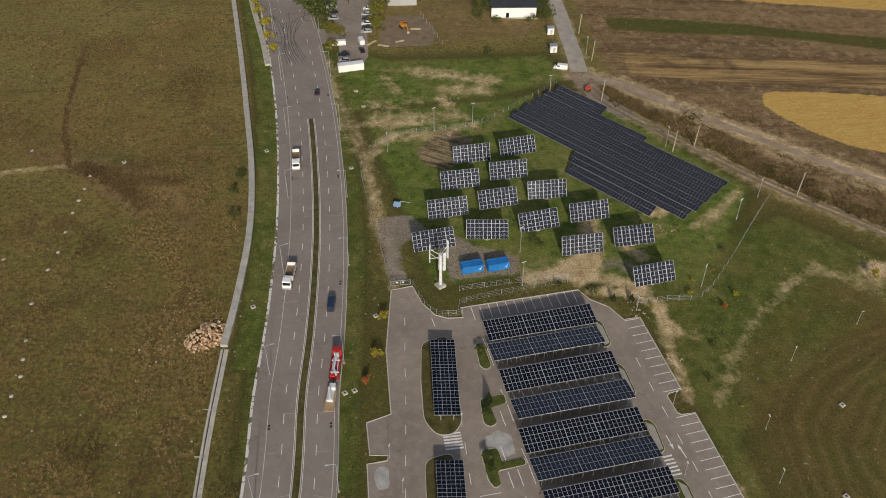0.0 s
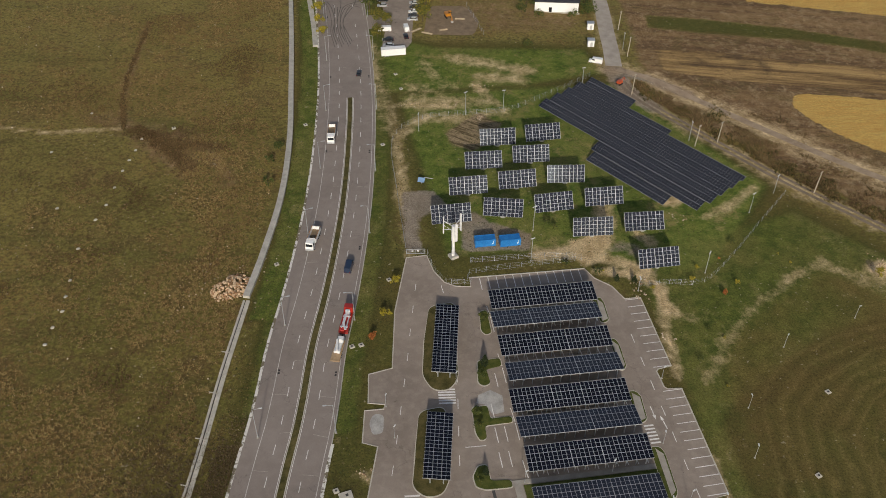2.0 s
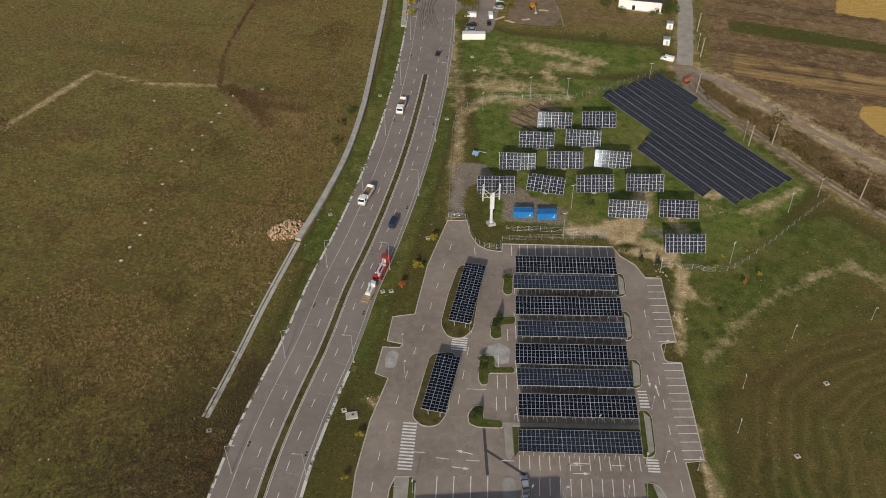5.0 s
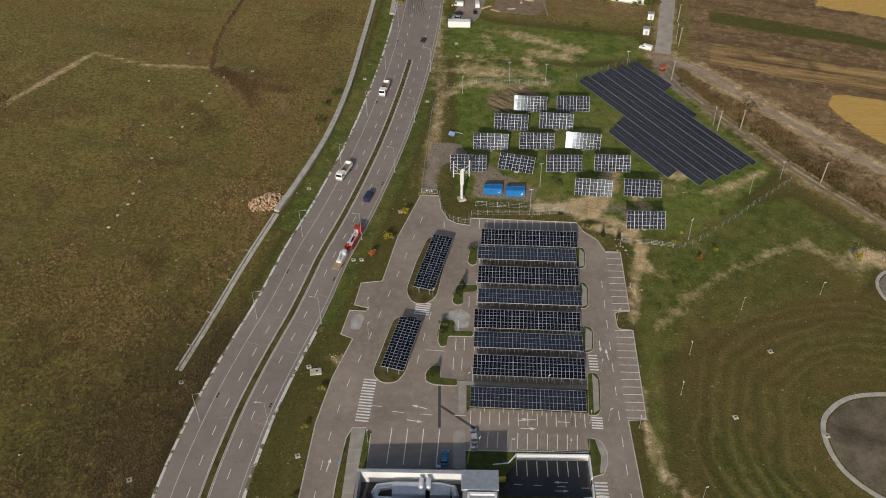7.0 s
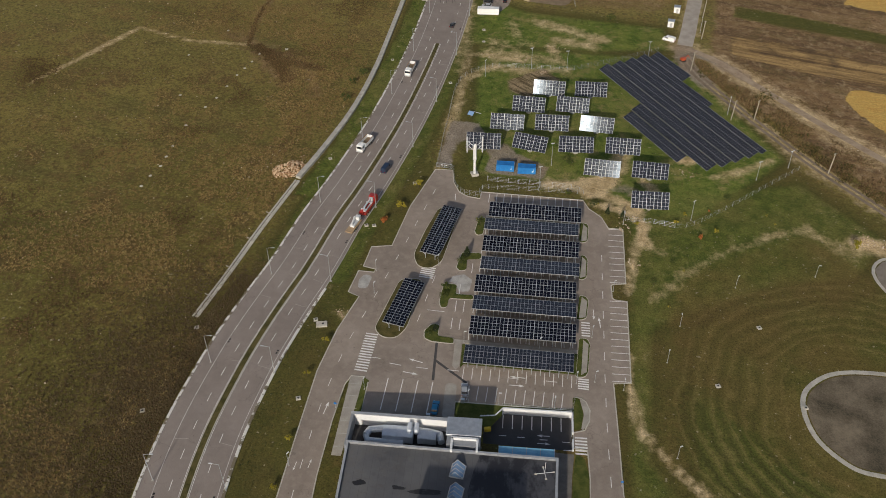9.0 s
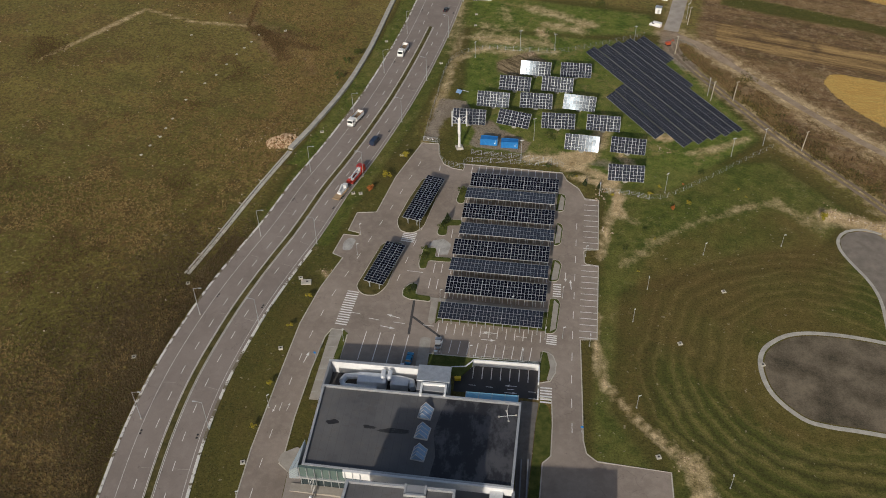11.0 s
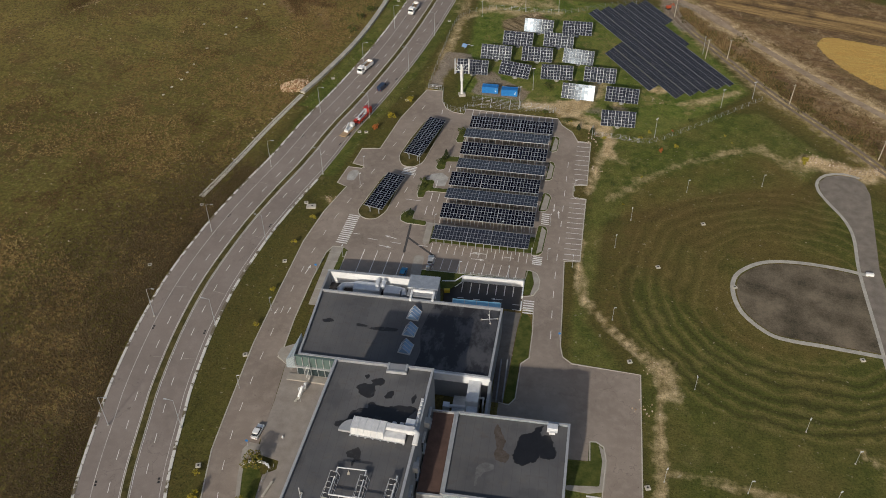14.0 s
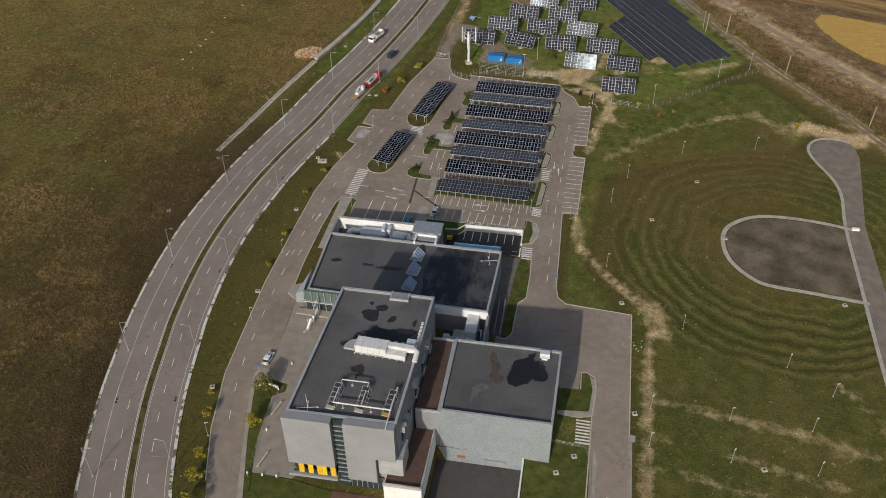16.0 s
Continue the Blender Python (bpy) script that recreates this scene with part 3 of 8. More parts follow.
for d in (-0.95, 0.75):
    part("median_kerb", ribbon(south, d, d + 0.2, -0.1, 0.15), KERB, road)
for d in (-7.8, 7.5):
    part("edge_line", ribbon(ROAD, d - 0.08, d + 0.08, 0.0, 0.036), varied("worn_paint", (0.38, 0.35, 0.32), (0.68, 0.65, 0.61), 0.7, 0.7, grain=9), road)
for d in (-1.25, 1.13):
    part("inner_line", ribbon(south, d, d + 0.12, 0.0, 0.036), MARK, road)
part("road_kerb", ribbon([p for p in ROAD if p[1] < 112], -9.45, -8.7, -0.3, 0.16), BEAM, road, "broken pale concrete kerb and gutter")
part("road_kerb", ribbon([p for p in ROAD if p[1] > 108], -8.95, -8.7, -0.3, 0.12), CONCRETE, road)
part("road_kerb", ribbon(ROAD, 11.1, 11.75, -0.3, 0.14), BEAM, road, "broken pale concrete edge beam")


def along(line):
    """The length run from the line's start to each of its points."""
    run = [0.0]
    for a, b in zip(line, line[1:]):
        run.append(run[-1] + math.dist(a, b))
    return run


def at_run(line, run, v):
    return tuple(float(np.interp(v, run, [p[k] for p in line])) for k in (0, 1))


ROAD_RUN = along(ROAD)


def road_place(s, d):
    """A point at s metres along the road and d metres to its west."""
    a, b = Vector(at_run(ROAD, ROAD_RUN, s - 0.5)), Vector(at_run(ROAD, ROAD_RUN, s + 0.5))
    v = (b - a).normalized()
    return tuple((a + b) / 2 + Vector((v.y, -v.x)) * d)


for d, s0 in ((3.85, 243.8), (-3.85, 244.3)):
    for k in range(-27, 30):
        s_ = s0 + k * (8.68 if d > 0 or k < 10 else 8.85)
        if 2 < s_ < ROAD_RUN[-1] - 4:
            strip("lane_dash", road_place(s_, d), road_place(s_ + 2.85, d), 0.16, 0.036, MARK, road)
JOINT = varied("pale_joint", (0.36, 0.32, 0.28), (0.48, 0.43, 0.38), 0.9, 0.9)
for k, s_ in enumerate((62, 101, 140, 178, 214, 250, 287.2, 298.2, 309.4, 320.6, 345, 371, 397, 452)):
    for d0, d1 in (((3.9, 7.3), (-3.9, -7.4)) if k % 2 else ((-4.0, -7.6), (1.3, 3.7))):
        strip("sealed_joint", road_place(s_, d0), road_place(s_ + 0.25 * (k % 3), d1), 0.09, 0.034, JOINT, road)
GRATE = Nodes("iron_grate", 0.6, 0.5).color((0.035, 0.033, 0.032)).mat
for s_ in range(51, 470, 48):
    for d in (7.05, -7.05):
        for e in (-0.45, 0.45):
            strip("gully_grate", road_place(s_ + e - 0.3, d), road_place(s_ + e + 0.3, d), 0.5, 0.038, GRATE, road)

# concrete wall and gutter beyond the verge
tagged(part("retaining_wall", ribbon(WALL, -0.9, 0.9, -0.3, 0.9), CONCRETE), "long low pale concrete retaining wall beside the meadow", "wall", "", "structure")
gutter = tagged(part("gutter", ribbon(DITCH, -1.0, 0.05, -0.3, 0.22), KERB), "pale concrete drainage channel along the meadow", "gutter", "", "structure")
part("gutter_side", ribbon(DITCH, 0.35, 0.9, -0.3, 0.22), KERB, gutter)
part("gutter_bed", ribbon(DITCH, 0.05, 0.35, -0.3, 0.02), DARK_ASPHALT, gutter, "dark gap between the slabs")
for k in range(6, len(DITCH) - 1, 4):
    strip("gutter_spout", DITCH[k], (DITCH[k][0] - 1.9, DITCH[k][1] + 0.7), 0.2, 0.24, KERB, gutter, 0.2)

# car park, service road and yard
lot = slab("car_park", LOT_EDGE + LOT_INNER, 0.03, LOT, None, "worn brown-grey asphalt car park with painted bays", "car park")


def edging(line, side, name="kerb"):
    part(name, ribbon(line, *sorted((0.0, side * 0.28)), -0.3, 0.15), KERB, lot)


edging(LOT_EDGE[1:], -1)
for a, b in ((0, 6), (9, 12), (12, 14), (14, 24), (24, 28), (29, 36)):
    edging(LOT_INNER[a : b + 1], -1)

# islands and walks inside the car park
def island(pts, r=1.2, plant=None):
    p = rounded(pts, r)
    ob = slab("traffic_island", p, 0.14, KERB, None, "kerbed traffic island with short green grass", "island")
    c = Vector((sum(x for x, _ in p) / len(p), sum(y for _, y in p) / len(p)))
    inner = []
    for x, y in p:
        v = Vector((x, y)) - c
        w = c + v * max(0.5, 1 - 0.28 / max(v.length, 0.5))
        inner.append((w.x, w.y))
    part("turf", prism(inner, over(0.0), over(0.19)), plant or GRASS, ob)
    return ob


island([(37.3, 150.4), (44.6, 151.2), (40.6, 124), (37.5, 120.6), (33.6, 121.2), (31.6, 126), (33.6, 137)], 2.2, VERGE)
island([(29.2, 115.6), (35.8, 116.2), (33.6, 96), (31, 91.6), (27.0, 91.4), (24.4, 94.5), (26.4, 104)], 2.2, VERGE)
island([(50.4, 146.8), (52.6, 146.9), (52.2, 138.2), (50.4, 137.6), (49.3, 139.2)], 0.9)
island([(46.2, 129.4), (52.5, 129.6), (52.4, 126.9), (47.8, 126.5), (48.2, 121.3), (46.2, 120.6), (44.9, 122)], 0.9)
island([(41.9, 115.0), (45.9, 115.1), (45.9, 111.0), (51.2, 110.9), (51.2, 109.0), (43.8, 108.7), (43.7, 105), (42, 104.6), (41.2, 107)], 0.9)
island([(38.2, 95.5), (40.0, 98.3), (42.3, 98.4), (42.4, 93.6), (47.0, 93.4), (47.0, 91.3), (40.6, 91.4), (38.4, 92.6)], 0.9)
for pts in (
    [(82.4, 147.8), (84.8, 147.6), (85.3, 145.5), (84.7, 138.8), (83.4, 137.8), (81.9, 138)],
    [(82.4, 132.4), (83.9, 132), (84.5, 130), (83.9, 122.2), (82.8, 121.0), (81.5, 121)],
    [(81.5, 114.5), (83.4, 114.3), (84.3, 112.5), (83.4, 105.2), (82.0, 104.3), (80.4, 104.3)],
    [(81.1, 97.6), (83.4, 97.4), (84.1, 95.5), (83.2, 84.8), (82.2, 83.2), (79.8, 83.0)],
):
    ob = island(pts, 0.8)
    q = [pts[1], pts[2], pts[3], pts[4]]
    part("footpath", prism([(q[0][0] - 1.2, q[0][1] - 0.6), (q[1][0] - 0.5, q[1][1] - 0.4), (q[2][0] - 0.35, q[2][1] + 0.4), (q[3][0] - 0.9, q[3][1] + 0.7)], over(0.0), over(0.215)), PAVING, ob, "pale concrete footpath strip")
lawn = slab("lawn_strip", [(49.2, 91.6), (81.2, 91.4), (80.0, 84.0), (50.0, 84.4), (49.2, 82.9)], 0.13, GRASS, None, "shaded grass strip beneath the solar canopies", "lawn")
walk_a = slab("footpath", [(42.4, 93.1), (81.4, 92.8), (81.3, 91.6), (49.0, 91.9), (49.0, 83.6), (48.1, 82.3), (47.1, 83.6), (47.1, 91.7), (42.4, 92.0)], 0.16, PAVING, None, "pale concrete footpath between parking rows", "footpath")
walk_b = slab("footpath", [(20.9, 77.1), (24.4, 77.3), (23.6, 64.9), (22.8, 52), (20.4, 52)], 0.13, PAVING, None, "pale slab footpath leading to the building", "footpath")
for k in range(6):
    y = 54.5 + 4.0 * k
    strip("slab_joint", (20.6 + 0.02 * k, y), (24.2, y + 0.05), 0.14, 0.137, CONCRETE, walk_b)
walk_c = slab("footpath", rounded([(45.9, 77.4), (48.9, 77.4), (48.9, 66), (45.9, 66)], 1.3), 0.14, PAVING, None, "pale concrete walk with rounded end beside the bays", "footpath")
tagged(slab("lawn", [(24.2, 77.2), (25.9, 76.0), (25.6, 65.4), (48.6, 65.9), (48.6, 64.2), (23.8, 63.9)], 0.12, GRASS), "dark green lawn edge round the bays", "lawn")
tagged(slab("lawn", [(49.1, 71.5), (61.0, 71.5), (61.0, 68.5), (58.3, 64.6), (49.1, 64.4)], 0.12, GRASS), "square dark green lawn in the building's shade", "lawn")
tagged(slab("lawn", [(61, 72.0), (78.8, 72.2), (78.8, 71.0), (61, 70.8)], 0.12, GRASS), "grass strip above the sunken car park", "lawn")
tagged(slab("lawn", rounded([(78.9, 76.2), (80.6, 76.0), (81.6, 71), (80.8, 66.2), (78.9, 65.6)], 0.7), 0.15, GRASS), "kerbed grass patch beside the ramp", "lawn")
tagged(slab("footpath", rounded([(80.7, 76.0), (82.3, 75.0), (83.2, 72.2), (82.8, 68), (81.4, 66.1), (80.9, 66.3), (81.7, 71)], 0.6), 0.14, PAVING), "curved concrete footpath round the ramp corner", "footpath")
tagged(slab("lawn", rounded([(79.4, 58.6), (81.4, 57.6), (82.4, 53), (82.2, 41.5), (80.0, 40.2), (80.2, 30), (79.6, 26.8), (77.2, 26.2), (78.0, 40), (78.6, 52)], 0.8), 0.13, GRASS), "long dark green lawn beside the hall", "lawn")
tagged(slab("lawn", rounded([(98.7, 17.7), (101, 17.2), (102.2, 12.8), (101.8, 5.2), (93.8, 4.8), (93.6, 11.5), (98.7, 11.6)], 0.8), 0.13, GRASS), "kerbed lawn beside the hall", "lawn")
tagged(slab("footpath", rounded([(101.0, 17.4), (102.9, 15), (103.0, 11), (102.5, 4.2), (99, 3.2), (93.8, 3.4), (93.8, 4.6), (101.4, 5.4), (102.0, 12.6)], 0.6), 0.14, PAVING), "curved pale footpath round the lawn", "footpath")
tagged(slab("lawn", rounded([(87.2, -11.8), (93.2, -11.8), (93.2, -5), (101, -5.2), (102.2, -10), (102.6, -50), (87.2, -50)], 1.0), 0.13, GRASS), "green lawn with concrete covers beside the drive", "lawn")
tagged(slab("footpath", [(110.9, 0.2), (112.6, 0.2), (112.6, -1.6), (111.9, -1.8), (112, -50), (110.9, -50)], 0.15, PAVING), "pale concrete footpath along the yard edge", "footpath")
tagged(slab("lawn", [(103, -5), (102.6, -50), (103.4, -50), (103.9, -9)], 0.16, PAVING), "pale footpath along the drive", "footpath")
fore = slab("forecourt", [(17.5, 31.8), (22.4, 33.0), (24.0, 27.4), (39.6, 27.0), (39.3, 15), (37.6, -24), (36.4, -26), (27.0, -26), (25.2, -17), (24.6, -4), (27.4, -2), (27.2, 0.4), (22.0, 1.4), (21.2, 6.3), (21.1, 10.7), (21.1, 16.8), (20.8, 23.8), (20.4, 29.7)], 0.11, varied("forecourt_paving", (0.25, 0.217, 0.188), (0.345, 0.305, 0.265), 0.35, 0.9, grain=12), None, "brown-grey paved forecourt before the entrance", "forecourt")
tagged(slab("lawn", [(27.2, -26.2), (37, -26.4), (46, -27.6), (46, -50), (33, -50)], 0.12, GRASS), "rough green lawn before the building", "lawn")
tagged(slab("lawn", [(25.2, -17), (24.5, -4.2), (22.3, -1.2), (19.4, -2.0), (23.0, -17), (26.8, -31), (28, -31)], 0.15, GRASS), "planted bed with young yellowing trees", "lawn")
tagged(slab("footpath", [(21.7, 4.1), (19.0, 4.4), (17.9, 2.1), (19.2, -5.4), (22.1, -17.6), (25.9, -33), (30, -50), (31.4, -50), (27.2, -32.8), (23.0, -17.5), (20.4, -6.3), (19.3, -0.6), (20.2, 1.4), (21.7, 1.9)], 0.17, PAVING), "narrow pale concrete footpath along the planted bed", "footpath")
tagged(slab("footpath", [(20.4, 29.7), (17.3, 32.6), (17.7, 34.8), (21.0, 37), (23.2, 36), (23.4, 32), (22.6, 27.6)], 0.17, PAVING), "rounded pale footpath corner before the entrance", "footpath")
tagged(slab("terrace", [(46.2, -27.4), (58, -27.4), (58, -50), (46.2, -50)], 0.10, varied("red_paving", (0.10, 0.055, 0.042), (0.16, 0.090, 0.070), 0.5, 0.9)), "red-brown paved terrace at the entrance", "terrace")
tagged(slab("side_paving", [(74.2, 58.5), (79.0, 58.4), (78.4, 52), (77.8, 40), (77.0, 26), (74.2, 26)], 0.08, varied("side_paving", (0.13, 0.115, 0.10), (0.2, 0.18, 0.16), 0.5, 0.9)), "grey paving beside the hall", "paving")

# painted bays, arrows and crossings
def bay(a, b, w=0.2):
    strip("bay_line", a, b, w, 0.036, MARK, lot)


for k in range(13):      # east side, south group
    t = k / 12
    y, x = 83.0 + t * 30.2, 94.3 + t * 0.8
    bay((x - 4.9, y - 0.1), (x, y))
for k in range(10):      # east side, north group
    t = k / 9
    bay((90.6 + t * 0.7, 121.0 + t * 24.6), (95.3 + t * 0.5, 121.1 + t * 24.6))
for k in range(11):      # before the sunken car park
    bay((52.1 + 2.44 * k, 77.2), (51.75 + 2.43 * k, 72.4))
for k in range(4):       # deep bays beside the lawn
    bay((30.8 + 3.92 * k, 77.5), (30.2 + 3.92 * k, 66.8), 0.24)
for k in range(13):      # along the north edge
    bay((53.2 + 2.4 * k, 159.6), (53.0 + 2.4 * k, 154.8))
for y0, y1 in ((143.6, 138.6), (143.9, 148.4), (126.2, 121.2), (126.8, 131.0), (108.8, 103.8), (109.2, 113.4), (93.4, 98.2), (83.6, 79.4)):
    for k in range(13):
        x = 53.2 - (148 - y0) * 0.045 + 2.38 * k
        bay((x, y0), (x - 0.15, y1))
for x, y in ((45.6, 99), (47.9, 99), (46.2, 106), (48.5, 106), (49.8, 122.5), (46.8, 113)):
    bay((x, y - 2.2), (x + 0.1, y + 2.2))
for a, b in (((38.3, 103.6), (43.2, 103.4)), ((24.5, 84.2), (27.8, 84.0)), ((30.5, 82.6), (33.6, 82.2)), ((37.6, 82.0), (40.8, 81.8)), ((46, 82), (49, 81.9)), ((62, 81), (65, 80.9)), ((72, 81), (75, 80.9))):
    bay(a, b)
def arrow(x, y, deg, size=3.4):
    m = Matrix.Rotation(radians(deg), 2)
    pts = [m @ Vector(p) * size for p in ((-0.6, -0.035), (0.2, -0.035), (0.18, -0.13), (0.6, 0.0), (0.18, 0.13), (0.2, 0.035), (-0.6, 0.035))]
    part("arrow", prism([(x + p.x, y + p.y) for p in pts], over(0.0), over(0.036)), MARK, lot)


for x, y, d in ((37.3, 84.2, 165), (36.3, 79.8, -8), (64.6, 81.4, 178), (64.5, 78.6, 0), (87.0, 104, 95), (85.4, 107, -90), (16.5, 66, 80), (106.5, -20, -90)):
    arrow(x, y, d)
def crossing(x, y, deg, n, width, pitch=0.95):
    m = Matrix.Rotation(radians(deg), 2)
    for k in range(n):
        o = Vector((x, y)) + m @ Vector((0, k * pitch))
        v = m @ Vector((width / 2, 0))
        strip("crossing_bar", tuple(o - v), tuple(o + v), 0.45, 0.036, MARK, lot)


arrow(12.4, 47.9, -98, 2.2)
arrow(15.8, 49.0, 82, 2.2)
crossing(23.2, 79.3, -4.3, 15, 3.4)
crossing(81.8, 79.4, -2, 5, 2.8, 0.8)
crossing(36.5, 117.0, -6, 6, 4.2, 0.85)
crossing(83.0, 98.5, 0, 6, 2.4, 1.0)
crossing(80.8, 58.8, 0, 6, 3.0, 0.95)
crossing(100.2, -4.2, 0, 8, 3.4, 0.95)
for line in ([(87.6, 50), (87.4, 66), (87.6, 84), (88.0, 100), (88.4, 118), (88.9, 138)], [(42, 158), (42.6, 140), (40.2, 124), (37.2, 106), (35.0, 92)]):
    pl = smooth_line(line, 1.0)
    for a, b in zip(pl[::8], pl[3::8]):
        strip("lane_dash", a, b, 0.18, 0.036, MARK, lot)

service = smooth_line([(35.15, 159.57), (33.27, 151.57), (31.31, 143.4), (29.4, 134.7), (27.5, 126.8), (25.5, 118.7), (21.4, 102.0), (19.2, 93.5), (17.4, 84.8), (15.1, 68), (13.9, 50), (13.4, 32), (13.5, 15.9), (13.85, 7.2), (14.7, -1.3), (16.2, -10), (20.2, -26)], 1.0)
service_run = along(service)
for k in range(int(service_run[-1] / 8.6)):
    strip("lane_dash", at_run(service, service_run, 8.6 * k), at_run(service, service_run, 8.6 * k + 2.7), 0.15, 0.036, MARK, lot)

# sunken car park
PIT_Z = G(67, 65) - 1.7
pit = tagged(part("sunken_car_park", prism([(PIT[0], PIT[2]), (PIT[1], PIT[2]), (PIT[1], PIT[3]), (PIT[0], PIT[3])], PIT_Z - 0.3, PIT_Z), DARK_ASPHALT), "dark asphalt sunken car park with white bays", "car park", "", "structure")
for k in range(7):
    x = 61.3 + 2.45 * k
    part("bay_line", boxes([((x, 68.2, PIT_Z + 0.002), (0.22, 4.4, 0.012))]), MARK, pit)
for x, y in ((61.4, 63.7), (66, 63.5), (71.6, 63.2), (77.2, 62.9)):
    part("lane_dash", boxes([((x, y, PIT_Z + 0.002), (1.9, 0.2, 0.012))]), MARK, pit)
for y, d in ((64.4, -1), (62.0, 1)):
    part("arrow", prism([(71.6 + d * a, y + b) for a, b in ((-1.6, -0.1), (0.5, -0.1), (0.4, -0.4), (1.7, 0.0), (0.4, 0.4), (0.5, 0.1), (-1.6, 0.1))][::d], PIT_Z - 0.05, PIT_Z + 0.01), MARK, pit)
tagged(part("pit_wall", boxes([((70.1, 70.75, PIT_Z + 0.9), (17.6, 0.35, 2.7)), ((78.75, 67.6, PIT_Z + 0.9), (0.35, 6.6, 2.7)), ((60.2, 69.4, PIT_Z + 0.9), (0.35, 3.6, 2.7), Matrix.Rotation(radians(-38), 4, "Z")), ((57.4, 67.9, PIT_Z + 0.9), (4.0, 0.35, 2.7), Matrix.Rotation(radians(8), 4, "Z"))]), WHITE), "white rendered retaining wall round the sunken car park", "wall", "", "structure")
tagged(part("pit_wall", boxes([((78.75, 61.0, PIT_Z + 0.7), (0.35, 3.4, 2.2)), ((77.6, 59.5, PIT_Z + 0.4), (2.4, 0.3, 1.6))]), WHITE), "low white wall at the ramp", "wall", "", "structure")

# ---- the building ----
def roof_mat():
    n = Nodes("roof_membrane", 0.75, spec=0.35)
    big, mid, fine = n.noise(0.07, 4, 0.6), n.noise(0.35, 5, 0.65), n.noise(5, 3)
    wet = n.ramp(n.noise(0.11, 5, 0.62), [(0.56, 0.0), (0.60, 1.0)])
    c = n.mix(n.ramp(big, [(0.35, 0.0), (0.65, 1.0)]), (0.098, 0.098, 0.103), (0.138, 0.136, 0.138))
    c = n.mix(n.math("MULTIPLY", n.ramp(mid, [(0.5, 0.0), (0.8, 1.0)]), 0.4), c, (0.15, 0.128, 0.105))
    c = n.mix(n.math("MULTIPLY", n.ramp(n.noise(0.22, 5, 0.75, (1, 2.2, 1)), [(0.58, 0.0), (0.70, 1.0)]), 0.35), c, (0.085, 0.062, 0.045))
    c = n.mix(n.math("MULTIPLY", wet, 0.22), c, (0.020, 0.020, 0.022))
    xyz = n.t.nodes.new("ShaderNodeSeparateXYZ")
    n.link(n.coords, xyz.inputs[0])
    seam = n.math("LESS_THAN", n.math("ABSOLUTE", n.math("SUBTRACT", n.math("FRACT", n.math("MULTIPLY", xyz.outputs[0], 0.52)), 0.5)), 0.022)
    c = n.mix(n.math("MULTIPLY", seam, 0.28), c, (0.045, 0.045, 0.048))
    c = n.mix(0.25, c, n.ramp(fine, [(0.3, 0.8), (0.7, 1.2)]), "MULTIPLY")
    n.color(c).rough(n.ramp(wet, [(0.0, 0.8), (1.0, 0.6)]))
    return n.mat


def cladding(name, a, b, size):
    """Metal shingles laid as lozenges, with fine joints and uneven sheets."""
    n = Nodes(name, 0.42, 0.35)
    t = n.t.nodes.new("ShaderNodeTexBrick")
    m, m2 = n.t.nodes.new("ShaderNodeMapping"), n.t.nodes.new("ShaderNodeMapping")
    m.inputs["Rotation"].default_value = (radians(90), 0, 0)
    m2.inputs["Rotation"].default_value = (0, 0, radians(45))
    n.link(n.coords, m.inputs[0])
    n.link(m.outputs[0], m2.inputs[0])
    n.link(m2.outputs[0], t.inputs["Vector"])
    t.offset = 0.0
    t.inputs["Scale"].default_value, t.inputs["Brick Width"].default_value, t.inputs["Row Height"].default_value, t.inputs["Mortar Size"].default_value = 1.0, size, size, 0.022
    t.inputs["Color1"].default_value, t.inputs["Color2"].default_value, t.inputs["Mortar"].default_value = (*a, 1), (*b, 1), (a[0] * 0.55, a[1] * 0.55, a[2] * 0.55, 1)
    n.color(n.mix(0.4, t.outputs[0], n.ramp(n.noise(0.3, 4), [(0.3, 0.75), (0.7, 1.1)]), "MULTIPLY"))
    n.bump(t.outputs["Fac"], -0.5, 0.02)
    return n.mat


ROOF = roof_mat()
FACADE = varied("grey_facade", (0.225, 0.235, 0.252), (0.29, 0.30, 0.318), 0.15, 0.7, grain=12)
COPING = varied("coping", (0.40, 0.41, 0.42), (0.52, 0.53, 0.54), 0.5, 0.5, 0.3)
ZINC = cladding("zinc_shingles", (0.36, 0.42, 0.455), (0.42, 0.48, 0.515), 0.55)
GLASS = Nodes("dark_glass", 0.06, spec=0.6).color((0.03, 0.045, 0.05)).mat
SKYGLASS = Nodes("blue_glass", 0.08, spec=0.8).color((0.20, 0.32, 0.50)).mat
YELLOW = varied("yellow_panel", (0.62, 0.42, 0.02), (0.75, 0.55, 0.04), 0.8, 0.5)
RED_ROOF = varied("red_brown_gravel", (0.085, 0.050, 0.040), (0.135, 0.080, 0.062), 0.5, 0.95, grain=14)
DUCT = varied("duct_metal", (0.64, 0.66, 0.69), (0.80, 0.82, 0.84), 0.7, 0.4, 0.3)
WHITE_METAL = varied("white_metal", (0.58, 0.585, 0.59), (0.74, 0.745, 0.745), 0.8, 0.5)


